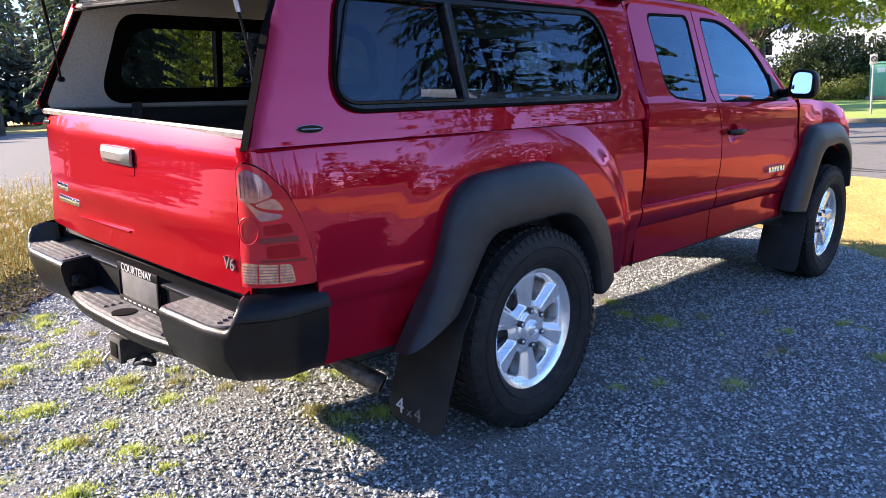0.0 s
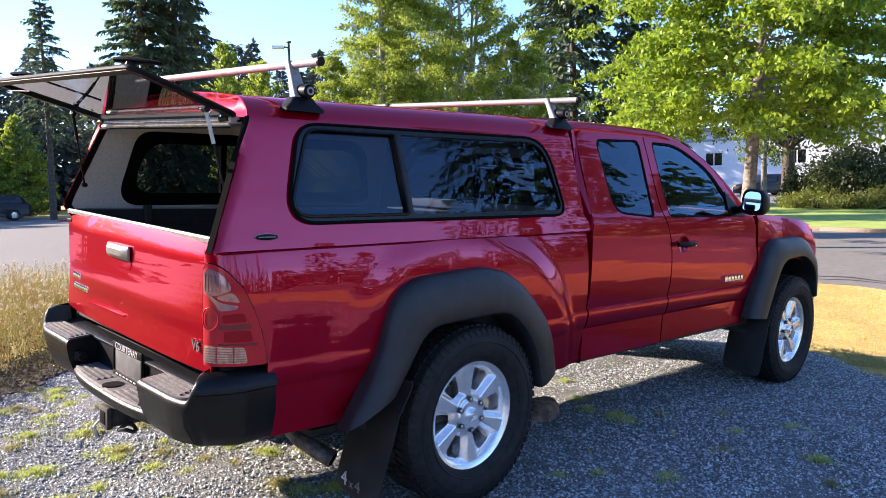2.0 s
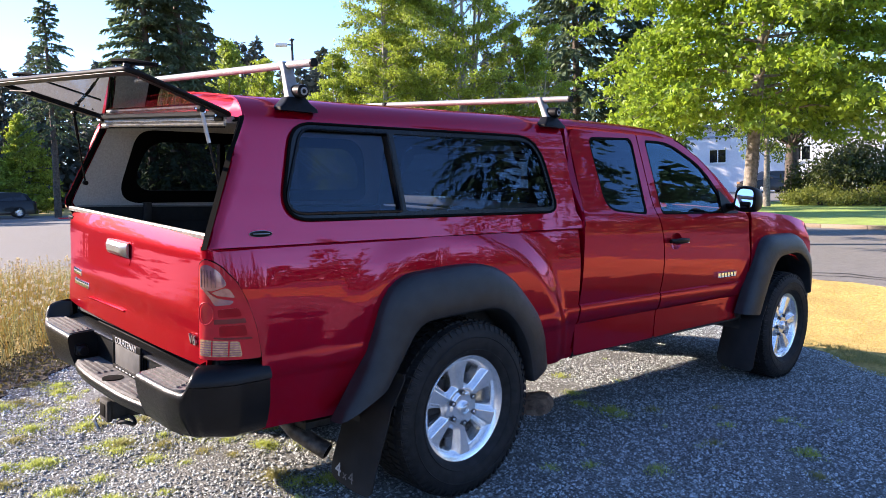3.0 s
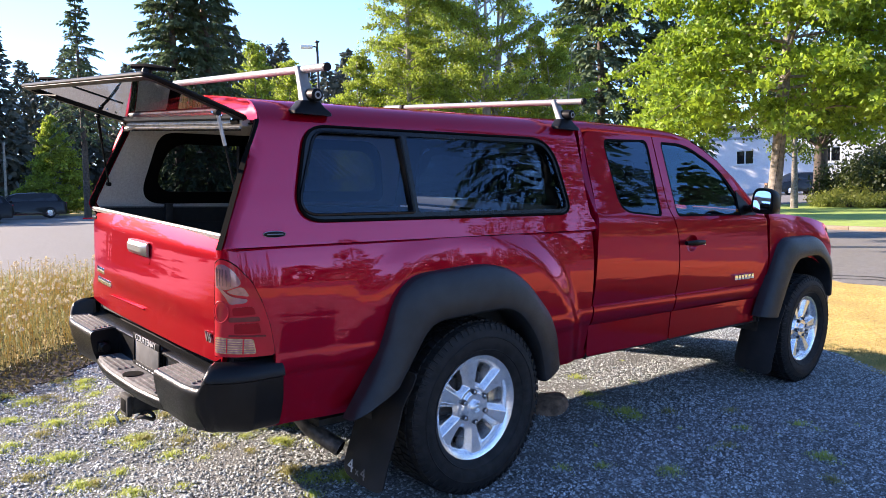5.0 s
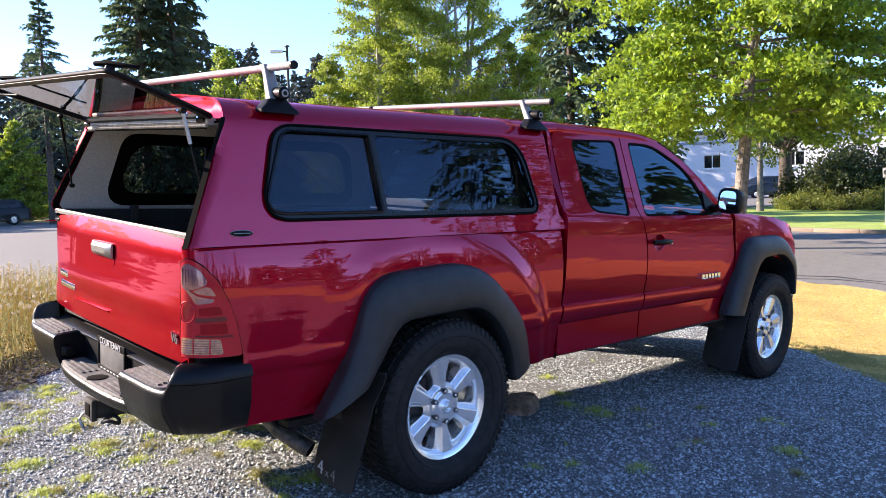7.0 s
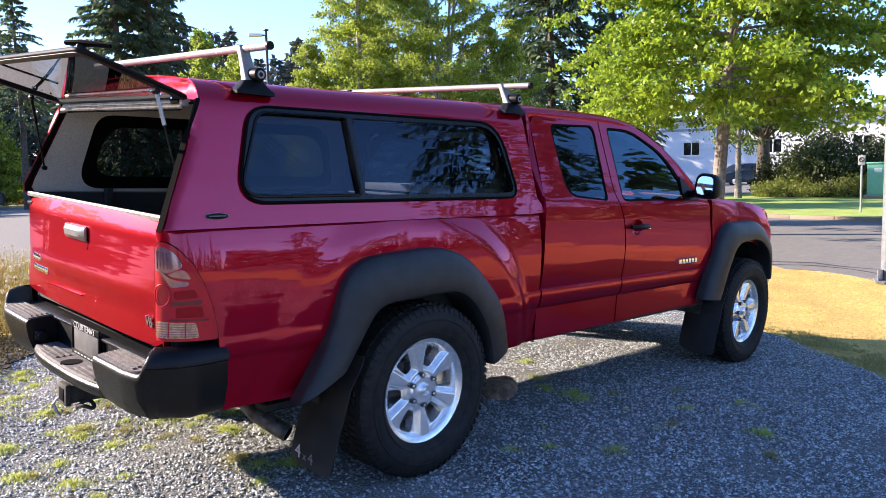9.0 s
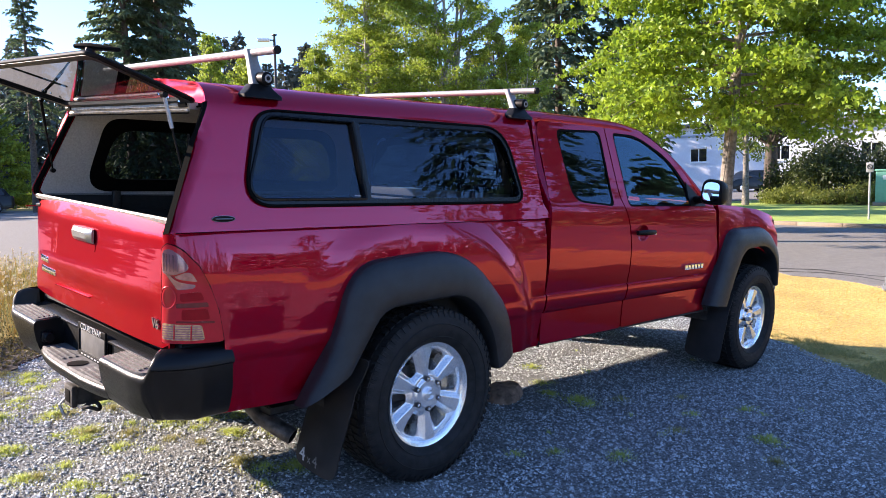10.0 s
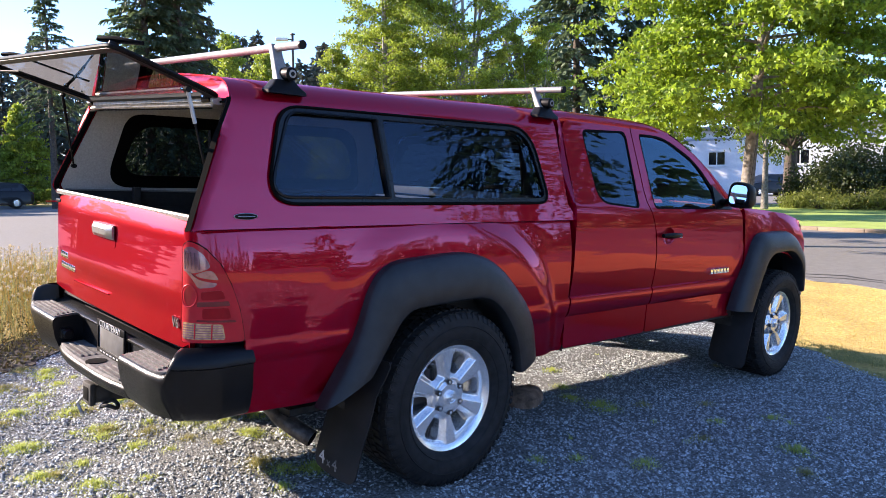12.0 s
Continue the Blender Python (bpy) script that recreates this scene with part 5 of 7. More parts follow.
for sgn in (-1, 1):
    top = lid_at(-0.022)(0.125, -0.690 if sgn < 0 else 0.640)
    bottom = Vector((-1.045, sgn * 0.712, 1.285 + 0.01 * sgn))
    mid = top.lerp(bottom, 0.36)
    strut = tube("gas_strut", [top, mid], 0.0068, STRUT if sgn < 0 else BLACK, canopy, 10, "gas strut")
    tube("strut_rod", [mid, bottom], 0.0042, BLACK, strut, 8)
    for p in (top, bottom):
        tube("strut_joint", [p + Vector((0, -0.012, 0)), p + Vector((0, 0.012, 0))], 0.011, BLACK, strut, 8)
    for d in (0.06, 0.10, 0.135):
        c = lid_at(-0.02)(d, -0.67 if sgn < 0 else 0.61)
        tube("bolt", [c, c - LID_UP * 0.006], 0.006, CHROME, lid, 8)
    arm = lid_at(-0.02)(0.02, sgn * 0.60)
    tube("hinge", [arm + Vector((0.015, -0.03, 0.004)), arm + Vector((0.015, 0.03, 0.004))], 0.013, BLACK, lid, 8)
# latch rods under the lid
tube("latch_rod", [lid_at(-0.024)(LID_LEN - 0.05, 0.70), lid_at(-0.03)(LID_LEN - 0.06, 0.40), lid_at(-0.03)(LID_LEN - 0.30, 0.30)], 0.004, BLACK, lid, 6)
box("clamp_rail", -1.07, 0.78, 0.728, 0.768, 1.10, 1.178, LINER, canopy, 0.004, "black inner rail along the bed")
box("rail_edge", -1.07, 0.78, 0.722, 0.760, 1.178, 1.184, BRIGHT, canopy, 0.002, "thin grey aluminium edge")
box("rail_clamp", -0.765, -0.725, 0.700, 0.722, 1.09, 1.20, ALLOY_DARK, canopy, 0.004, "grey rail clamp")


# ---- roof rack bars ----
def rack(x, z):
    bar = thing("roof_rack_bar", "silver round roof bar on black clamp feet", "roof rack", "roof bars on the canopy", SLOPE)
    tilt = 0.022
    tube("bar", [(x, y, z + tilt * y) for y in np.linspace(-0.815, 0.815, 9)], 0.0150, BRIGHT, bar, 16)
    for sgn in (-1, 1):
        tube("end_cap", [(x, sgn * 0.812, z + tilt * sgn * 0.812), (x, sgn * 0.822, z + tilt * sgn * 0.822)], 0.0158, BLACK, bar, 16)
        y = sgn * 0.625
        base = Vector(shell(0.0)(x, 0.525 if sgn < 0 else 2 * HALF - 0.525))
        # tower
        rings = []
        for t, w, dpt in ((0.0, 0.030, 0.022), (0.35, 0.026, 0.018), (0.75, 0.021, 0.016), (1.0, 0.022, 0.020)):
            p = base.lerp(Vector((x, y, z + tilt * y + 0.012)), t) + Vector((0, 0, 0.03 * (1 - t)))
            rings.append([p + Vector((a, b, 0)) for a, b in rounded([(-w, -dpt, 0.01), (w, -dpt, 0.01), (w, dpt, 0.01), (-w, dpt, 0.01)], 3)])
        foot = loft("foot", rings, BRIGHT if sgn < 0 else BLACK, bar, "clamp foot")
        # black pad and lock barrel
        rings = []
        for t, sx, sy in ((0.0, 0.080, 0.035), (0.012, 0.080, 0.036), (0.030, 0.058, 0.030), (0.052, 0.040, 0.026)):
            p = base + Vector((0.0, sgn * 0.010, t - 0.006))
            rings.append([p + Vector((a, b - sgn * 0.25 * t, 0)) for a, b in rounded([(-sx, -sy, 0.012), (sx, -sy, 0.012), (sx, sy, 0.012), (-sx, sy, 0.012)], 3)])
        loft("pad", rings, BLACK, foot)
        c = base + Vector((0.012, sgn * 0.018, 0.068))
        lathe("lock_barrel", [(0.0, sgn * 0.03), (0.016, sgn * 0.03), (0.024, sgn * 0.024), (0.027, sgn * 0.0), (0.026, sgn * -0.05), (0.0, sgn * -0.05)], c, BLACK, foot, sides=24)
        lathe("lock_ring", [(0.008, sgn * 0.0302), (0.0115, sgn * 0.0312), (0.015, sgn * 0.0302)], c, BRIGHT, foot, sides=24)
    return bar


rack(-0.755, 1.795)
rack(0.725, 1.800)


# ---- ground, road and lawns ----
GRAVEL_BED = material("gravel_bed", (0.105, 0.108, 0.104), 0.95, vary=0.5, grain=90, bump=1.0, bump_scale=120, stains=0.25, alt=(0.25, 0.258, 0.25))
DRY = material("dry_grass", (0.54, 0.375, 0.105), 0.95, vary=0.3, grain=30, bump=0.5, bump_scale=90, stains=0.25, alt=(0.62, 0.45, 0.14))
ASPHALT = material("asphalt", (0.155, 0.148, 0.138), 0.85, vary=0.25, grain=160, bump=0.3, bump_scale=250, stains=0.18)
LAWN = material("green_lawn", (0.27, 0.37, 0.05), 0.9, vary=0.3, grain=30, bump=0.7, bump_scale=60, stains=0.2, alt=(0.34, 0.44, 0.09))
CONCRETE = material("kerb_concrete", (0.26, 0.20, 0.145), 0.9, vary=0.2, grain=40, bump=0.3, bump_scale=120)
DARK_LINE = material("dark_asphalt_line", (0.035, 0.034, 0.034), 0.8, vary=0.4, grain=30, bump=0.2, bump_scale=80)
SOIL = material("soil", (0.055, 0.040, 0.028), 0.95, vary=0.4, grain=20, bump=0.6, bump_scale=60)

verts, faces = [(0.0, 0.0, ground_height(0, 0) - 0.03)], []
radii = [0.5 * 1.13 ** k for k in range(62)]
sides = 96
for r in radii:
    for k in range(sides):
        a = k * math.tau / sides
        x, y = r * math.cos(a), r * math.sin(a)
        verts.append((x, y, ground_height(x, y) - 0.03))
faces += [(0, 1 + k, 1 + (k + 1) % sides) for k in range(sides)]
for i in range(len(radii) - 1):
    for k in range(sides):
        a, b = 1 + i * sides + k, 1 + i * sides + (k + 1) % sides
        faces.append((a, a + sides, b + sides, b))
tagged(solid("ground", verts, faces, DRY, sharp=180), "dry yellow grass field", "ground", kind="structure")


def sheet(name, outline, lift, mat, label, category, step=0.5, edge=0.03, ripple=0.0):
    def fn(x, y):
        return (x, y, ground_height(x, y) + lift + ripple * noise.noise(Vector((x * 2.1, y * 2.1, 0))))
    return tagged(panel(name, outline, [], fn, (0, 0, 1), mat, None, step, edge), label, category, kind="structure")


rng = random.Random(11)
drive = [(-7, -9), (3.5, -9), (3.15, -4.8), (2.95, -2.75), (3.45, -1.85), (3.95, -1.22), (4.40, -0.78), (4.75, -0.1), (5.0, 0.8), (4.6, 1.9), (3.2, 2.7), (1.2, 2.9), (-0.1, 2.75), (-0.85, 2.45), (-1.3, 2.1), (-2.2, 1.6), (-4.5, 0.6), (-8, -1.5)]
drive = [(x + rng.uniform(-0.05, 0.05), y + rng.uniform(-0.05, 0.05)) for x, y in dense(drive, 0.35)]
sheet("driveway", drive, 0.0, GRAVEL_BED, "grey crushed gravel driveway with weeds", "driveway", 0.12, 0.03, 0.012)
near_edge = [(-60, 16), (-12, 11.5), (0.5, 9.6), (6.5, 8.2), (11.5, 7.2), (13.3, 5.4), (13.1, 3.6), (10.6, 2.15), (8.8, 1.3), (8.52, 0.85), (8.60, 0.4), (8.50, 0.0), (8.26, -0.42), (8.0, -1.2), (7.7, -3), (7.0, -9), (5.2, -30), (3, -90)]
far_edge = [(13, -90), (15.5, -30), (16.9, -6), (17.3, 2.0), (17.7, 4.3), (18.6, 9), (19.5, 16), (18.0, 28), (14, 44), (10.8, 56), (-70, 62)]
sheet("road", near_edge + far_edge, -0.022, ASPHALT, "pale worn grey asphalt road", "road", 1.2, 0.03)
KERB_LINE = [(15.5, -30), (16.9, -6), (17.3, 2.0), (17.7, 4.3), (18.6, 9), (19.5, 16)]
lawn = [(x + 0.15, y) for x, y in KERB_LINE] + [(31, 13.5), (37, 12.5), (39, 6), (42, -8), (45, -30)]
sheet("lawn", lawn, 0.066, LAWN, "sunlit mown green lawn", "lawn", 1.0, 0.15)
# kerb along the far side
# narrow dark lines along the worn road edge
for edge_line in ([(8.5, -2.8), (8.8, -1.2), (9.03, -0.19), (9.04, 0.29), (9.15, 0.7), (8.95, 1.18)], [(8.2, -2.8), (8.5, -1.2), (8.75, -0.27), (8.9, 0.1), (8.94, 0.63), (8.72, 1.09)]):
    rows = []
    for y in np.linspace(-2.8, edge_line[-1][1], 24):
        x = float(np.interp(y, [q[1] for q in edge_line], [q[0] for q in edge_line]))
        w = 0.035 + 0.030 * noise.noise(Vector((x * 2.0, y * 2.0, 5)))
        rows.append([Vector((x + d * w, y, ground_height(x, y) - 0.022 + (0.004 if abs(d) < 1 else 0.001))) for d in (-1, -0.6, 0.6, 1)])
    tagged(loft("road_edge_line", rows, DARK_LINE, None, closed_ring=False, caps=False), "narrow dark line along the asphalt edge", "road", kind="structure")
kerb = thing("kerb", "pale concrete kerb along the road", "kerb")
tagged(kerb, kind="structure")
line = []
for (xa, ya), (xb, yb) in zip(KERB_LINE[:-1], KERB_LINE[1:]):
    count = max(1, round(math.hypot(xb - xa, yb - ya) / 1.5))
    line += [(xa + (xb - xa) * k / count, ya + (yb - ya) * k / count) for k in range(count)]
line.append(KERB_LINE[-1])
for (xa, ya), (xb, yb) in zip(line[:-1], line[1:]):
    m = on_ground(xa, ya, 0.0, math.degrees(math.atan2(yb - ya, xb - xa)))
    box("kerb_stone", 0.003, math.hypot(xb - xa, yb - ya) - 0.003, -0.17, 0.0, -0.04, 0.072, CONCRETE, kerb, 0.012, m=m)
side_lot = [(35, 14.5), (36, 30), (80, 60), (95, 30), (60, 14), (40, 13)]
sheet("parking_lot", side_lot, 0.03, ASPHALT, "grey asphalt parking lot", "parking lot", 3.0, 0.05)


# ---- plants ----
BARK = material("grey_bark", (0.21, 0.185, 0.16), 0.9, vary=0.45, grain=14, bump=0.8, bump_scale=40, stains=0.3)
DARK_BARK = material("dark_bark", (0.075, 0.06, 0.048), 0.95, vary=0.4, grain=10, bump=0.8, bump_scale=30)
PALE_BARK = material("pale_bark", (0.27, 0.25, 0.21), 0.85, vary=0.3, grain=8, bump=0.4, bump_scale=30)
MAPLE = leaf_material("maple_leaf", (0.27, 0.40, 0.042), (0.020, 0.048, 0.008), (0.44, 0.62, 0.045), 0.36)
ALDER = leaf_material("alder_leaf", (0.30, 0.39, 0.055), (0.022, 0.045, 0.010), (0.46, 0.58, 0.06), 0.40)
BRIGHT_LEAF = leaf_material("young_leaf", (0.13, 0.18, 0.025), (0.055, 0.09, 0.016), (0.20, 0.27, 0.03), 0.4)
FIR = leaf_material("fir_needles", (0.105, 0.15, 0.08), (0.035, 0.06, 0.036), (0.13, 0.19, 0.075), 0.3, 0.65)
# greyer, paler fir green: the haze of distance is put into the colour
FIR_HAZED = leaf_material("hazed_fir_needles", (0.115, 0.13, 0.115), (0.055, 0.07, 0.06), (0.07, 0.09, 0.06), 0.15, 0.8)
SHRUB = leaf_material("shrub_leaf", (0.055, 0.075, 0.022), (0.018, 0.028, 0.01), (0.09, 0.12, 0.02), 0.25)
LOW_SHRUB = leaf_material("low_shrub_leaf", (0.20, 0.22, 0.05), (0.10, 0.13, 0.03), (0.3, 0.34, 0.05), 0.35)
BLADE = leaf_material("green_blade", (0.48, 0.54, 0.14), (0.27, 0.33, 0.07), (0.60, 0.66, 0.16), 0.4)
STRAW = leaf_material("straw_blade", (0.62, 0.46, 0.14), (0.46, 0.33, 0.09), (0.60, 0.45, 0.14), 0.4)
STRAW_GREEN = leaf_material("olive_blade", (0.42, 0.37, 0.15), (0.20, 0.19, 0.07), (0.38, 0.37, 0.12), 0.4)
WEED = leaf_material("weed_blade", (0.42, 0.39, 0.17), (0.08, 0.095, 0.03), (0.40, 0.39, 0.13), 0.28)
# undergrowth browns darkened: shade at the weeds' foot put into the colour
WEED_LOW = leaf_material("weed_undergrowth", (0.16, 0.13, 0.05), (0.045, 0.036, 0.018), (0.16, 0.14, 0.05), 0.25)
FLUFF = leaf_material("seed_fluff", (0.58, 0.52, 0.40), (0.42, 0.36, 0.24), (0.6, 0.54, 0.40), 0.4)

MAPLE_SHAPE = np.array([(0, 0), (0.62, 0.34), (0.24, 0.50), (0, 1.0), (-0.24, 0.50), (-0.62, 0.34)])
DIAMOND_SHAPE = np.array([(0, 0), (0.32, 0.5), (0, 1.0), (-0.32, 0.5)])
OVAL_SHAPE = np.array([(0, 0), (0.3, 0.35), (0.22, 0.75), (0, 1.0), (-0.22, 0.75), (-0.3, 0.35)])


def leaf_faces(rs, centres, size, shape, lift=0.15, spread=0.35):
    """Leaves at the centres, lying roughly level, each turned and tipped its own way."""
    n = len(centres)
    normal = rs.normal(size=(n, 3)) * np.array([1, 1, 0.6]) + np.array([0, 0, lift * 2])
    normal /= np.linalg.norm(normal, axis=1, keepdims=True)
    tip = rs.normal(size=(n, 3)) + np.array([0, 0, -0.5])
    tip -= (tip * normal).sum(1, keepdims=True) * normal
    tip /= np.linalg.norm(tip, axis=1, keepdims=True)
    wide = np.cross(normal, tip)
    s = (size * (1 + spread * rs.uniform(-1, 1, n)))[:, None, None]
    cup = -0.25 * np.abs(shape[:, 0])[None, :, None] - 0.2 * (shape[:, 1] ** 2)[None, :, None]
    return centres[:, None] + s * (wide[:, None] * shape[None, :, 0:1] + tip[:, None] * shape[None, :, 1:2] + normal[:, None] * cup)


def limbs(paths, mat, parent, name="trunk", sides=8):
    verts, faces = [], []
    for points, r in paths:
        v, f = loft_data(tube_rings(points, r, sides), start=len(verts))
        verts += v
        faces += f
    return solid(name, verts, faces, mat, parent, sharp=60)


def leafy_tree(name, x, y, height, spread, bottom, leaf_count, leaf_size, mat, bark, label, seed, shape=OVAL_SHAPE, stems=1, trunk_r=0.12, clumps=90, tight=0.42, lean=0.0, group="", squash=1.0, flat=0.5, shift=(0.0, 0.0)):
    rs = np.random.RandomState(seed)
    rnd = random.Random(seed)
    tree = thing(name, label, "tree", group, on_ground(x, y, -0.05))
    mid, half = (height + bottom) / 2, (height - bottom) / 2
    # clump centres through the crown, denser towards its outside
    centres = []
    while len(centres) < clumps:
        p = rs.normal(size=3)
        p /= np.linalg.norm(p)
        r = rs.uniform(0.12, 1.0) ** 0.5
        wob = 1 + 0.42 * noise.noise(Vector(p * 2.2) + Vector((seed, 0, 0)))
        taper = 1.0 - 0.25 * max(p[2], 0)
        if mid + p[2] * half * r * wob < bottom + 0.06 * (height - bottom):
            continue
        centres.append((p[0] * spread * r * wob * taper, p[1] * spread * r * wob * taper * squash, mid + p[2] * half * r * wob))
    centres = np.array(centres) + np.array([shift[0], shift[1], 0.0])
    paths = []
    for s in range(stems):
        a = s * math.tau / stems + rnd.uniform(0, 1)
        off = 0.0 if stems == 1 else 0.22
        top = (spread * (0.08 if stems == 1 else 0.4) * math.cos(a), spread * (0.08 if stems == 1 else 0.4) * math.sin(a), height * 0.93)
        pts = [(off * math.cos(a), off * math.sin(a), 0), (off * math.cos(a) + lean * 0.2, off * math.sin(a), bottom * 0.6), (top[0] * 0.3 + lean, top[1] * 0.3, mid * 0.8), (top[0] * 0.6 + rnd.uniform(-0.15, 0.15), top[1] * 0.6, mid + half * 0.35), top]
        r0 = trunk_r / (1 if stems == 1 else 1.5)
        paths.append((pts, [r0 * 1.25, r0, r0 * 0.75, r0 * 0.42, r0 * 0.1]))
    for c in centres[::3]:
        if c[2] < bottom + 0.22 * (height - bottom):
            continue
        z0 = max(bottom * 1.1, c[2] - 0.55 * math.hypot(c[0], c[1]) - 0.25)
        k = z0 / height
        start = Vector((lean * k, 0, z0))
        end = Vector(c)
        bend = start.lerp(end, 0.5) + Vector((0, 0, 0.12 * (end - start).length))
        paths.append(([start, bend, end], [trunk_r * 0.22, trunk_r * 0.12, trunk_r * 0.03]))
    limbs(paths, bark, tree, "trunk", 7)
    per = max(1, leaf_count // clumps)
    sigma = tight * spread / 3.0
    pos = np.repeat(centres, per, 0) + rs.normal(size=(clumps * per, 3)) * np.array([sigma, sigma, sigma * flat])
    many("crown", leaf_faces(rs, pos, leaf_size, shape), len(shape), mat, "leafy crown", "", "", tree)
    return tree


def branchy_tree(name, x, y, height, spread, bottom, leaf_count, leaf_size, mat, bark, label, seed, shape=OVAL_SHAPE, stems=1, fan=0.3, limb_count=60, twigs=16, rise=0.5, droop=0.35, profile=((0, 0.6), (0.25, 1.0), (0.7, 0.7), (1, 0.15)), trunk_r=0.12, puff=0.10, group="", shift=(0.0, 0.0), lift=0.15):
    """A leafy tree grown limb by limb: stems, arching limbs with side twigs, and leaves strung along the twigs."""
    rs = np.random.RandomState(seed)
    tree = thing(name, label, "tree", group, on_ground(x, y, -0.05))
    at_t, at_w = [a for a, _ in profile], [b for _, b in profile]
    paths, stem_ways = [], []
    for k in range(stems):
        a = k * math.tau / stems + rs.uniform(0, 1)
        out = fan * spread if stems > 1 else 0.05 * spread
        stem_ways.append((math.cos(a) * out, math.sin(a) * out))
        pts = [(0.15 * stem_ways[-1][0] + shift[0] * t, 0.15 * stem_ways[-1][1] + shift[1] * t, 0) if t == 0 else (stem_ways[-1][0] * t ** 1.3 + shift[0] * t, stem_ways[-1][1] * t ** 1.3 + shift[1] * t, height * 0.95 * t) for t in (0, 0.2, 0.45, 0.7, 1.0)]
        r0 = trunk_r / (1 if stems == 1 else 1.6)
        paths.append((pts, [r0 * 1.2, r0, r0 * 0.75, r0 * 0.45, r0 * 0.08]))
    base, way, length = [], [], []
    for i in range(limb_count):
        t = (i + rs.uniform(0, 1)) / limb_count
        z0 = bottom + (height - bottom) * 0.92 * t
        f = z0 / (height * 0.95)
        sx, sy = stem_ways[i % stems]
        start = np.array([sx * f ** 1.3 + shift[0] * f, sy * f ** 1.3 + shift[1] * f, z0])
        a = i * 2.39996 + rs.uniform(-0.35, 0.35)
        reach = spread * float(np.interp(t, at_t, at_w)) * rs.uniform(0.62, 1.12)
        d = np.array([math.cos(a), math.sin(a), 0.0])
        lift_up = rise * (0.6 + 0.8 * t) * rs.uniform(0.6, 1.3)

        def along_limb(u, start=start, d=d, reach=reach, lift_up=lift_up):
            return start + d * reach * u + np.array([0, 0, 1.0]) * reach * (lift_up * u - droop * u * u)
        paths.append(([tuple(along_limb(u)) for u in (0, 0.35, 0.7, 1.0)], [trunk_r * 0.26, trunk_r * 0.16, trunk_r * 0.09, 0.006]))
        side_d = np.array([-d[1], d[0], 0.0])
        for j in range(twigs):
            u = 0.22 + 0.80 * (j + rs.uniform(0, 1)) / twigs
            w = d * rs.uniform(0.3, 1.0) + side_d * rs.choice([-1, 1]) * rs.uniform(0.3, 1.1) + np.array([0, 0, rs.uniform(-0.30, 0.45)])
            base.append(along_limb(min(u, 1.0)))
            way.append(w / np.linalg.norm(w))
            length.append((0.34 * reach * (1.15 - u) + 0.22) * rs.uniform(0.6, 1.3))
    limbs(paths, bark, tree, "trunk", 6)
    base, way, length = np.array(base), np.array(way), np.array(length)
    pick = rs.choice(len(base), leaf_count, p=length / length.sum())
    u = rs.uniform(0, 1, (leaf_count, 1))
    pos = base[pick] + way[pick] * length[pick][:, None] * u + rs.normal(size=(leaf_count, 3)) * np.array([puff, puff, puff * 0.55])
    pos[:, 2] -= 0.12 * length[pick] * u[:, 0] ** 2
    pos[:, 2] = np.maximum(pos[:, 2], 0.25)
    many("crown", leaf_faces(rs, pos, leaf_size, shape, lift), len(shape), mat, "leafy crown", "", "", tree)
    return tree


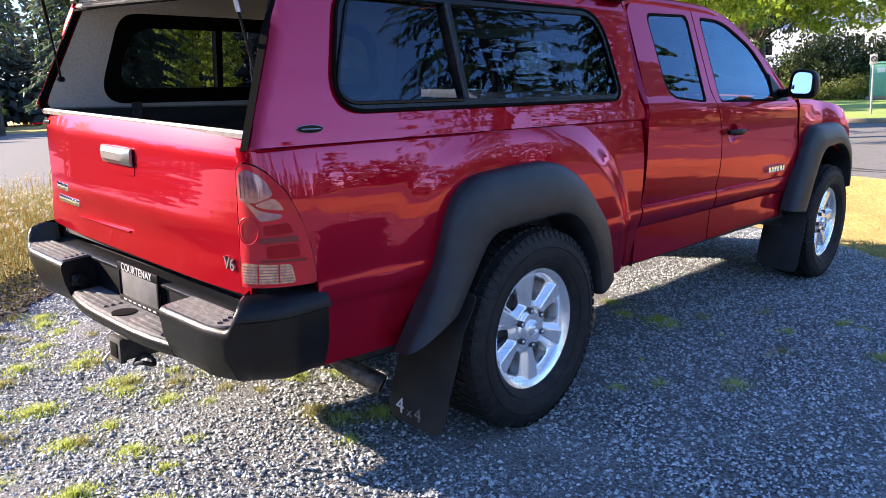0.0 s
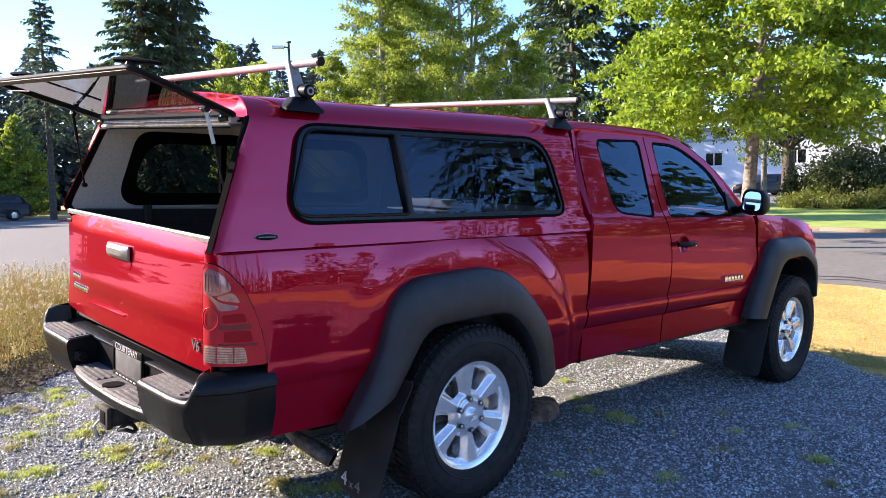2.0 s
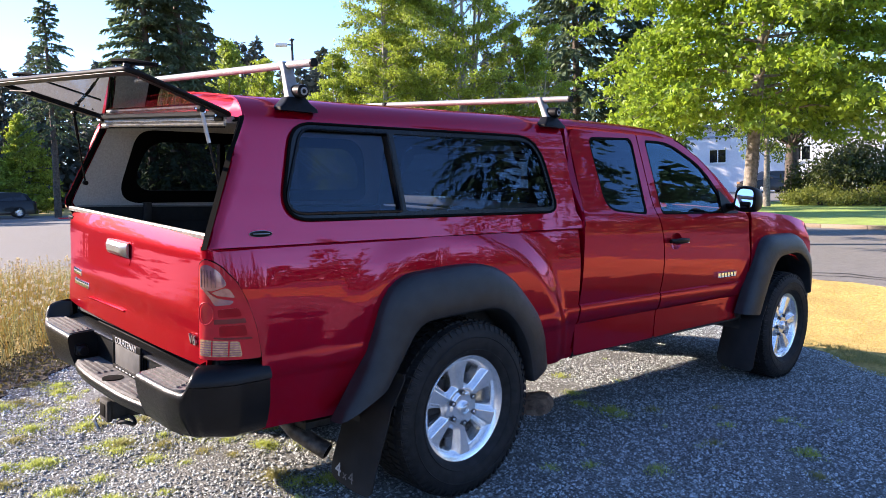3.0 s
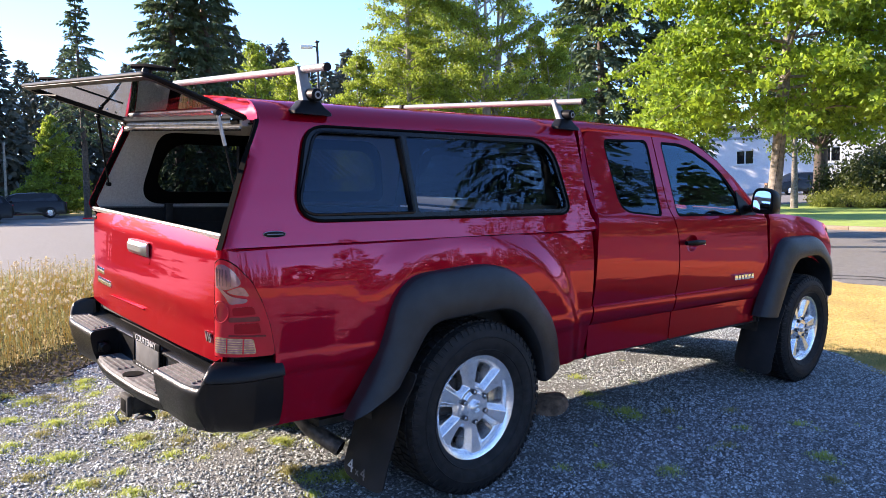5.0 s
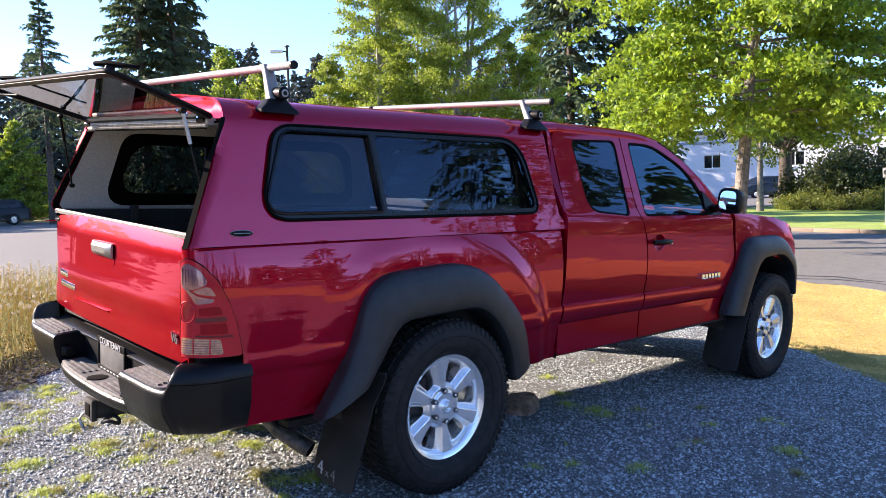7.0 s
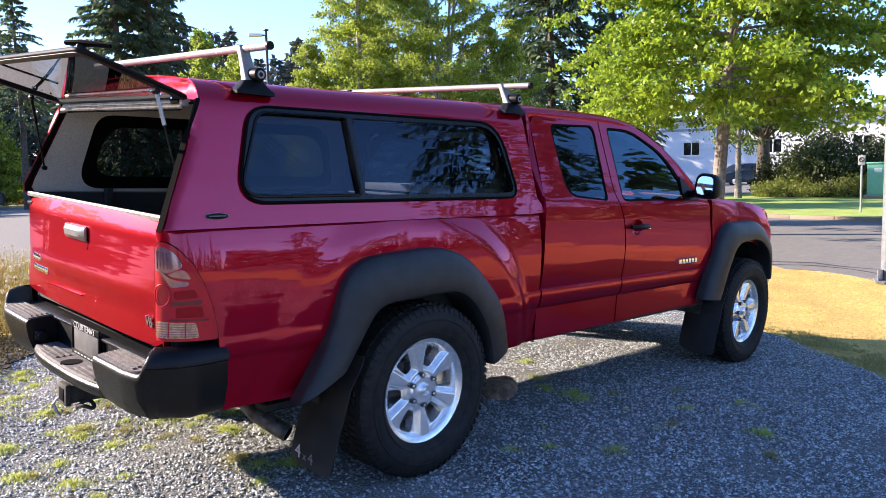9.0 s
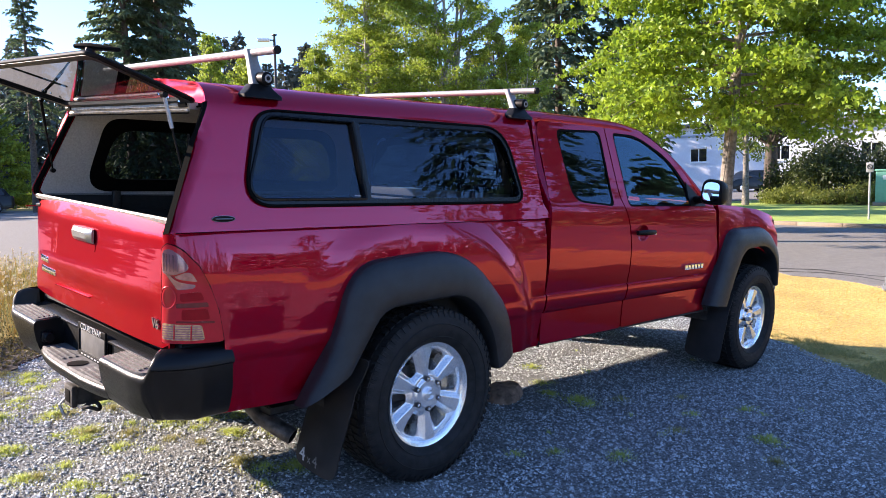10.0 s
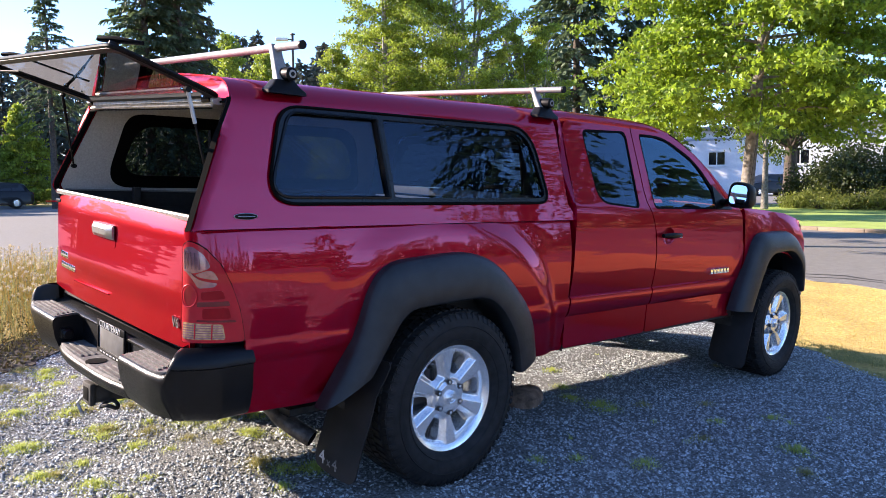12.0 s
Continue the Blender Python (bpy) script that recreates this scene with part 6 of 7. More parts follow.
def fir_tree(name, x, y, height, spread, bottom, label, seed, mat=FIR, whorls=34, sprays=13, spray=0.42, bark=DARK_BARK, droop=0.28, group="", gaps=0.12, ragged=0.3):
    """A conifer: whorls of drooping boughs, each hung with small flat sprays of needles."""
    rs = np.random.RandomState(seed)
    rnd = random.Random(seed)
    tree = thing(name, label, "conifer tree", group, on_ground(x, y, -0.05))
    r0 = 0.013 * height + 0.04
    paths = [([(0, 0, 0), (0.05, 0, height * 0.3), (0.0, 0.04, height * 0.7), (0, 0, height)], [r0, r0 * 0.8, r0 * 0.4, 0.02])]
    roots, ends = [], []
    for w in range(whorls):
        t = (w + rnd.uniform(-0.4, 0.4)) / whorls
        z = bottom + (height - bottom) * t
        reach = spread * (1 - t) ** 0.85 * (1 - 0.35 * max(0, 0.12 - t) / 0.12) + 0.12
        count = rnd.randint(5, 8)
        a0 = rnd.uniform(0, 6.28)
        for b in range(count):
            if rnd.random() < gaps:
                continue
            a = a0 + b * math.tau / count + rnd.uniform(-0.3, 0.3)
            length = reach * rnd.uniform(1 - ragged, 1 + ragged * 0.35)
            drop = length * (droop + rnd.uniform(-0.1, 0.1)) * (1 - 0.9 * t)
            roots.append((0, 0, z + 0.1 * length))
            ends.append((length * math.cos(a), length * math.sin(a), z - drop + 0.35 * length * t))
    roots, ends = np.array(roots), np.array(ends)
    for i in range(0, len(roots), 3):
        m = (roots[i] + ends[i]) / 2 + np.array([0, 0, 0.08 * np.linalg.norm(ends[i] - roots[i])])
        paths.append(([tuple(roots[i]), tuple(m), tuple(ends[i])], [r0 * 0.16, r0 * 0.1, 0.008]))
    limbs(paths, bark, tree, "trunk", 6)
    n = len(roots)
    t = rs.uniform(0.08, 1.0, (n, sprays)) ** 0.75
    base = roots[:, None] + (ends - roots)[:, None] * t[..., None]
    base[..., 2] += 0.12 * np.linalg.norm(ends - roots, axis=1)[:, None] * np.sin(np.pi * t)
    base = base.reshape(-1, 3)
    out = np.repeat((ends - roots), sprays, 0)
    out[:, 2] *= 0.4
    out /= np.linalg.norm(out, axis=1, keepdims=True)
    sideways = np.stack([-out[:, 1], out[:, 0], np.zeros(len(out))], 1)
    way = out * rs.uniform(0.2, 1.0, (len(out), 1)) + sideways * rs.uniform(-1.0, 1.0, (len(out), 1)) + np.array([0, 0, 1.0]) * rs.uniform(-0.75, 0.15, (len(out), 1))
    way /= np.linalg.norm(way, axis=1, keepdims=True)
    wide = np.cross(way, rs.normal(size=way.shape) + np.array([0, 0, 1.2]))
    wide /= np.linalg.norm(wide, axis=1, keepdims=True)
    ln = (spray * rs.uniform(0.6, 1.25, len(way)))[:, None]
    shape = np.array([(0, -0.03), (0.35, -0.14), (0.75, -0.11), (1.0, 0.0), (0.7, 0.12), (0.3, 0.15)])
    v = base[:, None] + ln[:, None] * (way[:, None] * shape[None, :, 0:1] + wide[:, None] * shape[None, :, 1:2] * 1.15)
    v[..., 2] -= 0.25 * (shape[None, :, 0] ** 2) * ln
    many("crown", v, len(shape), mat, "", "", "", tree)
    return tree


def blades(rs, x, y, height, width, lean=0.35):
    """Grass blades as narrow bent leaves on the ground; returns (n, 5, 3)."""
    n = len(x)
    z = np.array([ground_height(a, b) for a, b in zip(x, y)]) - 0.005
    a = rs.uniform(0, 6.283, n)
    d = np.stack([np.cos(a), np.sin(a), np.zeros(n)], 1)
    s = np.stack([-d[:, 1], d[:, 0], np.zeros(n)], 1) * (width / 2)[:, None]
    foot = np.stack([x, y, z], 1)
    bend = (lean * rs.uniform(0.1, 1.0, n) * height)[:, None]
    up = np.array([0, 0, 1.0])
    mid = foot + d * bend * 0.3 + up * (height * 0.55)[:, None]
    top = foot + d * bend + up * height[:, None]
    return np.stack([foot - s, foot + s, mid + s * 0.8, top, mid - s * 0.8], 1)


def grass(name, verts, mat, label, category):
    """One mesh of many blades, each a narrow strip bent in the middle."""
    return tagged(solids(name, verts, [(0, 1, 2), (0, 2, 4), (4, 2, 3)], mat), label, category, kind="stuff")


# street tree by the road
branchy_tree("maple_tree", 12.2, 3.65, 9.7, 3.95, 2.3, 92000, 0.087, MAPLE, BARK, "broad maple tree with sunlit yellow-green leaves", 3, MAPLE_SHAPE, limb_count=95, twigs=15, rise=0.45, droop=0.42, profile=((0, 0.75), (0.16, 1.0), (0.5, 0.86), (1, 0.2)), trunk_r=0.130, puff=0.088, shift=(0.3, -0.6), lift=0.35)
# small trees across the road
ALDERS = "alders across the road"
branchy_tree("alder_tree", 15.0, 18.3, 12.5, 2.0, 1.0, 66000, 0.080, ALDER, PALE_BARK, "tall green alder tree with drooping sprays", 20, DIAMOND_SHAPE, stems=2, fan=0.25, limb_count=110, twigs=14, rise=0.60, droop=0.32, trunk_r=0.13, puff=0.09, group=ALDERS)
branchy_tree("alder_tree", 17.0, 16.2, 13.0, 2.6, 1.2, 74000, 0.080, ALDER, PALE_BARK, "spreading green alder tree with several pale stems", 21, DIAMOND_SHAPE, stems=5, fan=0.42, limb_count=100, twigs=14, rise=0.95, droop=0.25, trunk_r=0.14, puff=0.10, group=ALDERS)
branchy_tree("alder_tree", 19.6, 21.8, 12.0, 3.0, 1.0, 36000, 0.107, ALDER, PALE_BARK, "dense green alder tree with pale stems", 22, DIAMOND_SHAPE, stems=3, limb_count=70, twigs=12, rise=0.6, trunk_r=0.13, puff=0.14, group=ALDERS)
branchy_tree("alder_tree", 13.9, 19.9, 6.6, 1.1, 0.8, 22000, 0.075, ALDER, PALE_BARK, "slender green alder tree with pale stems", 23, DIAMOND_SHAPE, stems=2, limb_count=50, twigs=12, rise=0.55, trunk_r=0.10, puff=0.09, group=ALDERS)
branchy_tree("alder_tree", 18.9, 14.6, 7.4, 1.5, 0.8, 30000, 0.072, ALDER, PALE_BARK, "low green alder tree beside the road", 24, DIAMOND_SHAPE, stems=3, fan=0.4, limb_count=44, twigs=12, rise=0.7, trunk_r=0.09, puff=0.09, group=ALDERS)
branchy_tree("young_tree", 20.75, 41.1, 11.2, 1.5, 2.0, 13000, 0.15, ALDER, BARK, "tall narrow tree with light green leaves", 31, limb_count=60, twigs=12, rise=0.9, droop=0.1, puff=0.14)
branchy_tree("young_tree", 23.5, 41.5, 10.3, 1.6, 2.0, 10000, 0.15, ALDER, BARK, "tall narrow tree with light green leaves", 32, limb_count=46, twigs=12, rise=0.9, droop=0.1, puff=0.14)
branchy_tree("young_tree", 11.4, 51.7, 7.0, 2.25, 0.8, 15000, 0.17, ALDER, BARK, "small cone-shaped tree with bright green leaves", 33, limb_count=60, twigs=12, rise=0.3, droop=0.2, profile=((0, 0.85), (0.15, 1.0), (0.6, 0.55), (1, 0.08)), puff=0.13)
leafy_tree("young_tree", 28.8, 10.65, 4.6, 1.1, 1.9, 2500, 0.11, BRIGHT_LEAF, BARK, "young street tree on the lawn", 34, trunk_r=0.13, clumps=40)
leafy_tree("shade_tree", 39.3, 14.0, 9.0, 4.2, 2.6, 9000, 0.19, SHRUB, DARK_BARK, "large dark tree before the white building", 35, trunk_r=0.36, clumps=130)
# conifers
fir_tree("fir_tree", 11.4, 44.8, 13.4, 2.3, 4.6, "tall slim fir tree with bare lower trunk", 41, whorls=34, sprays=46, spray=0.21, gaps=0.26, ragged=0.5)
fir_tree("fir_tree", 6.7, 18.9, 10.2, 1.95, 0.8, "large dense dark fir tree", 42, whorls=66, sprays=68, spray=0.172)
fir_tree("fir_tree", 7.6, 18.7, 11.2, 1.75, 0.8, "large dense dark fir tree", 43, whorls=66, sprays=68, spray=0.172)
fir_tree("fir_tree", 29.6, 20.9, 17.5, 4.6, 1.0, "large dense dark fir tree", 44, whorls=62, sprays=62, spray=0.37, gaps=0.05)
fir_tree("fir_tree", 32.5, 19.0, 12.0, 3.0, 1.2, "large dense dark fir tree", 45, whorls=50, sprays=44, spray=0.29)
# trees on the near side, seen in the paint and the glass
fir_tree("cedar_tree", 17.3, -14.4, 16.0, 4.9, 1.0, "broad cedar tree beyond the driveway", 46, whorls=42, sprays=48, spray=0.29)
fir_tree("cedar_tree", 21.5, -9.6, 8.6, 3.4, 1.0, "broad cedar tree beyond the driveway", 47, whorls=38, sprays=44, spray=0.29)
fir_tree("cedar_tree", 19.3, -10.9, 12.6, 1.9, 0.8, "slim cedar tree beyond the driveway", 48, whorls=42, sprays=50, spray=0.25)
# dark wood far behind: one mass of firs
rs = np.random.RandomState(9)
wood_v, trunk_paths = [], []
spots = []
for k in range(58):
    a = radians(38 + 62 * (k + rs.uniform(0, 0.8)) / 58)
    d = rs.uniform(66, 92)
    spots.append((-2.2 + d * math.cos(a), -3.3 + d * math.sin(a), rs.uniform(11, 16.5), rs.uniform(2.4, 3.6)))
# a row of unseen firs added left of the view, to shade the far road
for k in range(10):
    spots.append((-15 + 2.0 * k + rs.uniform(-0.6, 0.6), 61.5 + rs.uniform(-2, 2), rs.uniform(12.0, 15.0), rs.uniform(2.6, 3.4)))
shape = np.array([(0, 0), (0.45, -0.3), (1.0, 0.0), (0.5, 0.3)])
for x, y, h, sp in spots:
    n = 1500
    t = rs.uniform(0.03, 1.0, n) ** 1.15
    z = 0.4 + (h - 0.4) * t
    a = rs.uniform(0, 6.283, n)
    r = sp * (1 - t) ** 0.85 * rs.uniform(0.15, 1.1, n) + 0.1
    base = np.stack([x + r * np.cos(a), y + r * np.sin(a), z], 1)
    way = np.stack([np.cos(a), np.sin(a), rs.uniform(-0.8, 0.1, n)], 1) + rs.normal(size=(n, 3)) * 0.45
    way /= np.linalg.norm(way, axis=1, keepdims=True)
    wide = np.cross(way, rs.normal(size=(n, 3)) + np.array([0, 0, 1]))
    wide /= np.linalg.norm(wide, axis=1, keepdims=True)
    ln = (rs.uniform(0.5, 1.1, n) * (0.6 + 0.6 * (1 - t)))[:, None, None]
    wood_v.append(base[:, None] + ln * (way[:, None] * shape[None, :, 0:1] + wide[:, None] * shape[None, :, 1:2]))
    trunk_paths.append(([(x, y, -0.1), (x, y, h * 0.9)], [0.28, 0.05]))
# the wood goes on round the road's bend, behind the weeds
for k in range(46):
    a = radians(104 + 104 * (k + rs.uniform(0, 0.8)) / 46)
    d = rs.uniform(38, 56)
    x, y, h, sp = -2.2 + d * math.cos(a), -3.3 + d * math.sin(a), rs.uniform(7.5, 11.0), rs.uniform(2.2, 3.2)
    n = 450
    t = rs.uniform(0.02, 1.0, n) ** 1.15
    z = 0.2 + (h - 0.2) * t
    a = rs.uniform(0, 6.283, n)
    r = sp * (1 - t) ** 0.7 * rs.uniform(0.15, 1.1, n) + 0.1
    base = np.stack([x + r * np.cos(a), y + r * np.sin(a), z], 1)
    way = np.stack([np.cos(a), np.sin(a), rs.uniform(-0.8, 0.1, n)], 1) + rs.normal(size=(n, 3)) * 0.45
    way /= np.linalg.norm(way, axis=1, keepdims=True)
    wide = np.cross(way, rs.normal(size=(n, 3)) + np.array([0, 0, 1]))
    wide /= np.linalg.norm(wide, axis=1, keepdims=True)
    ln = (rs.uniform(0.8, 1.6, n) * (0.6 + 0.6 * (1 - t)))[:, None, None]
    wood_v.append(base[:, None] + ln * (way[:, None] * shape[None, :, 0:1] + wide[:, None] * shape[None, :, 1:2]))
    trunk_paths.append(([(x, y, -0.1), (x, y, h * 0.9)], [0.2, 0.04]))
# a lower, sunlit belt on the near side, seen in the paint
for k in range(40):
    x, y, h, sp = -35 + 2.6 * k + rs.uniform(-1, 1), -38 + rs.uniform(-5, 4) + 0.10 * k, rs.uniform(5.5, 10.5), rs.uniform(1.8, 2.8)
    n = 400
    t = rs.uniform(0.03, 1.0, n) ** 1.15
    z = 0.3 + (h - 0.3) * t
    a = rs.uniform(0, 6.283, n)
    r = sp * (1 - t) ** 0.7 * rs.uniform(0.15, 1.1, n) + 0.1
    base = np.stack([x + r * np.cos(a), y + r * np.sin(a), z], 1)
    way = np.stack([np.cos(a), np.sin(a), rs.uniform(-0.8, 0.1, n)], 1) + rs.normal(size=(n, 3)) * 0.45
    way /= np.linalg.norm(way, axis=1, keepdims=True)
    wide = np.cross(way, rs.normal(size=(n, 3)) + np.array([0, 0, 1]))
    wide /= np.linalg.norm(wide, axis=1, keepdims=True)
    ln = (rs.uniform(0.5, 1.1, n) * (0.6 + 0.6 * (1 - t)))[:, None, None]
    wood_v.append(base[:, None] + ln * (way[:, None] * shape[None, :, 0:1] + wide[:, None] * shape[None, :, 1:2]))
    trunk_paths.append(([(x, y, -0.1), (x, y, h * 0.9)], [0.2, 0.04]))
wood = many("far_wood", np.concatenate(wood_v), len(shape), FIR_HAZED, "dark fir wood behind the road, needles greyed for haze", "wood", "stuff")
limbs(trunk_paths, DARK_BARK, wood, "wood_trunks", 6)


# shrubs before the white building
def shrub(name, x, y, rx, ry, h, count, size, mat, label, seed):
    rs = np.random.RandomState(seed)
    ob = thing(name, label, "shrub", "shrubs at the lawn's edge", on_ground(x, y, 0.02))
    c = rs.normal(size=(40, 3))
    c /= np.linalg.norm(c, axis=1, keepdims=True)
    c = c * np.array([rx, ry, h * 0.5]) * rs.uniform(0.4, 0.95, (40, 1)) + np.array([0, 0, h * 0.52])
    pos = np.repeat(c, count // 40, 0) + rs.normal(size=(40 * (count // 40), 3)) * np.array([0.18 * rx, 0.18 * ry, 0.14 * h])
    pos[:, 2] = np.abs(pos[:, 2])
    many("leaves", leaf_faces(rs, pos, size, OVAL_SHAPE), len(OVAL_SHAPE), mat, "", "", "", ob)
    limbs([([(0, 0, -0.05), tuple(p * 0.5), tuple(p)], [0.03, 0.02, 0.006]) for p in c[::3]], DARK_BARK, ob, "stems", 5)


for k, (x, y, rx, ry, h) in enumerate(((31.6, 8.2, 1.7, 1.9, 2.7), (32.6, 6.2, 1.5, 1.6, 2.2), (33.6, 10.6, 1.2, 1.4, 1.7))):
    shrub("shrub", x, y, rx, ry, h, 8400, 0.12, SHRUB, "dense dark green shrub beside the lawn", 60 + k)
for k, (x, y) in enumerate(((30.6, 10.1), (30.2, 9.0), (30.0, 7.8), (29.9, 6.6))):
    shrub("low_shrub", x, y, 0.75 + 0.12 * (k % 3), 0.85, 0.65 + 0.14 * ((k * 2) % 4), 2400, 0.075, LOW_SHRUB, "low yellow-green shrub on the lawn", 70 + k)
# undergrowth at the wood's foot on the left
for k in (0, 1, 2, 3, 5, 6):
    shrub("shrub", 2.5 + 3.4 * k, 60.5 - 0.9 * k + rs.uniform(-1, 1), 2.0, 1.2, 1.7, 1600, 0.28, BRIGHT_LEAF if k % 3 == 0 else SHRUB, "roadside bush at the wood's edge", 80 + k)

# ---- tall dry weeds beside the driveway ----
rng = random.Random(21)
border = dense([(-6.5, 1.55), (-3.0, 1.30), (-1.80, 1.55), (-1.15, 1.98), (-0.70, 2.28), (0.1, 2.60), (1.3, 2.9), (1.2, 3.4), (0.0, 3.15), (-0.75, 2.85), (-1.15, 2.6), (-1.75, 2.2), (-3.0, 2.0), (-6.5, 2.3)], 0.12)
border = [(x + rng.uniform(-0.05, 0.05), y + rng.uniform(-0.05, 0.05)) for x, y in border]
sheet("soil_border", border, 0.008, SOIL, "bare brown soil along the weeds", "soil", 0.10, 0.02, 0.012)
weed_zone = [(-6.5, 2.0), (-3.0, 1.75), (-1.75, 1.95), (-1.15, 2.4), (-0.75, 2.65), (0.0, 2.95), (1.2, 3.2), (2.6, 3.4), (2.4, 6.4), (0.0, 7.2), (-3.5, 6.8), (-8, 6.0)]
rs = np.random.RandomState(4)


def scatter(zone, count, rs):
    z = np.array(zone)
    out = np.zeros((0, 2))
    while len(out) < count:
        p = rs.uniform(z.min(0), z.max(0), (count * 2, 2))
        out = np.concatenate([out, p[inside(p, zone)]])
    return out[:count]


p = scatter(weed_zone, 26000, rs)
clump = np.array([0.6 + 0.4 * noise.noise(Vector((a * 1.7, b * 1.7, 3))) for a, b in p])
h = np.clip(rs.normal(0.27, 0.08, len(p)) * (0.5 + 0.6 * clump), 0.05, 0.45)
grass("tall_weeds", blades(rs, p[:, 0], p[:, 1], h, rs.uniform(0.0022, 0.0045, len(p)), 0.9), WEED, "tall dry straw-coloured weeds beside the driveway", "weeds")
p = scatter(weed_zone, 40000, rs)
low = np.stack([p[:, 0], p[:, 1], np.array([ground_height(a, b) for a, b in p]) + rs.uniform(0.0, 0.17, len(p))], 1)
many("weed_undergrowth", leaf_faces(rs, low, 0.018, DIAMOND_SHAPE), len(DIAMOND_SHAPE), WEED_LOW, "brown undergrowth beneath the weeds, darkened for their shade", "weeds")
p = scatter(weed_zone, 65000, rs)
top = np.stack([p[:, 0], p[:, 1], np.array([ground_height(a, b) for a, b in p]) + 0.08 + 0.30 * rs.uniform(0, 1, len(p)) ** 0.7 * np.array([0.7 + 0.5 * noise.noise(Vector((a * 1.7, b * 1.7, 3))) for a, b in p])], 1)
many("weed_leaves", leaf_faces(rs, top, 0.0130, DIAMOND_SHAPE), len(DIAMOND_SHAPE), WEED, "small dry weed leaves", "weeds")
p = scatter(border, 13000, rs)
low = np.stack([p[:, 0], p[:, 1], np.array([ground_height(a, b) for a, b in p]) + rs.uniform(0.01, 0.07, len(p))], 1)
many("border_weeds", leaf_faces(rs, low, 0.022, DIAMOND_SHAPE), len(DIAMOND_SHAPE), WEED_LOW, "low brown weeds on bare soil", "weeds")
p = scatter([(-5, 2.2), (-1.6, 2.15), (-0.8, 2.7), (1.0, 3.3), (1.5, 5.5), (-4, 5.5)], 2400, rs)
heads = []
stalks = []
for a, b in p:
    z0 = ground_height(a, b)
    t = Vector((a + rs.uniform(-0.06, 0.06), b + rs.uniform(-0.06, 0.06), z0 + rs.uniform(0.24, 0.46)))
    stalks.append(([(a, b, z0), tuple(t)], [0.0022, 0.0014]))
    d = rs.normal(size=(26, 3))
    d /= np.linalg.norm(d, axis=1, keepdims=True)
    s = np.cross(d, rs.normal(size=(26, 3)))
    s /= np.linalg.norm(s, axis=1, keepdims=True)
    r = rs.uniform(0.007, 0.017)
    c = np.array(t)
    heads.append(np.stack([c + d * 0.002, c + d * r + s * r * 0.28, c + d * r - s * r * 0.28], 1))
fluff = many("seed_heads", np.concatenate(heads), 3, FLUFF, "white fluffy weed seed heads", "weeds")
limbs(stalks, STRAW, fluff, "stalks", 4)

# ---- gravel, tufts and dry grass ----
STONE = material("crushed_stone", (0.345, 0.385, 0.39), 0.8, vary=0.55, grain=120, bump=0.4, bump_scale=250, alt=(0.59, 0.635, 0.635), random_by="island")


def stones(zone, count, small, large, seed):
    rs = np.random.RandomState(seed)
    p = scatter(zone, count, rs)
    z = np.array([ground_height(a, b) for a, b in p])
    size = small + (large - small) * rs.uniform(0, 1, count) ** 2.2
    corners = np.array([(1, 0, 0), (0, 1, 0), (-1, 0, 0), (0, -1, 0), (0.1, 0.05, 0.8), (0, 0, -0.7)], float)
    v = corners[None] * (1 + 0.45 * rs.uniform(-1, 1, (count, 6, 1))) + rs.normal(size=(count, 6, 3)) * 0.16
    a = rs.uniform(0, 6.283, count)
    c, s = np.cos(a)[:, None], np.sin(a)[:, None]
    v = np.stack([v[..., 0] * c - v[..., 1] * s, v[..., 0] * s + v[..., 1] * c, v[..., 2]], -1)
    v *= (size * 0.5)[:, None, None] * np.array([1, 1, 1.05])
    v += np.stack([p[:, 0], p[:, 1], z + size * 0.20], 1)[:, None]
    return solids("gravel", v, [(0, 1, 4), (1, 2, 4), (2, 3, 4), (3, 0, 4)], STONE)


near_zone = [(-2.2, -1.6), (-0.9, -2.0), (0.6, -2.3), (2.9, -2.75), (3.45, -1.85), (4.40, -0.78), (4.7, 0.2), (4.6, 1.6), (1.0, 2.7), (-0.85, 2.35), (-1.8, 1.75), (-3.0, 1.0)]
tagged(stones(near_zone, 112000, 0.009, 0.022, 6), "loose crushed grey gravel stones", "gravel", kind="stuff")
wide_zone = [(-6.6, -8.6), (3.2, -8.6), (3.0, -4.7), (2.8, -2.8), (0.6, -2.3), (-0.9, -2.0), (-2.2, -1.6), (-3.0, 1.0), (-4.4, 0.4), (-7.4, -1.6)]
tagged(stones(wide_zone, 30000, 0.016, 0.036, 7), "coarse grey gravel stones on the driveway", "gravel", kind="stuff")

# weeds growing through the gravel
tuft_spots = [(1.45, -1.31, 0.9), (0.87, -1.33, 1.1), (1.68, -1.71, 1.2), (1.53, -0.60, 1.3), (1.77, -0.76, 0.9), (1.63, -0.24, 1.2), (1.82, -1.20, 0.8), (2.13, -1.39, 0.8), (1.39, -1.87, 1.0), (-1.13, 0.33, 1.0), (-0.87, 0.37, 1.1), (-0.39, 0.16, 1.0), (-1.12, 1.75, 1.2), (-1.37, 1.40, 1.2), (-1.24, 0.67, 1.0), (-1.18, 0.01, 1.2), (-0.65, 0.26, 0.9), (-0.23, 0.37, 1.0), (-0.19, 0.04, 1.2), (1.92, 0.08, 1.0), (-1.47, 0.51, 1.1), (-0.86, 1.60, 1.1), (-1.18, 1.23, 1.2), (-0.90, 0.70, 1.2), (-0.76, 0.50, 1.0), (-0.95, 1.07, 1.3)]
rnd = random.Random(8)
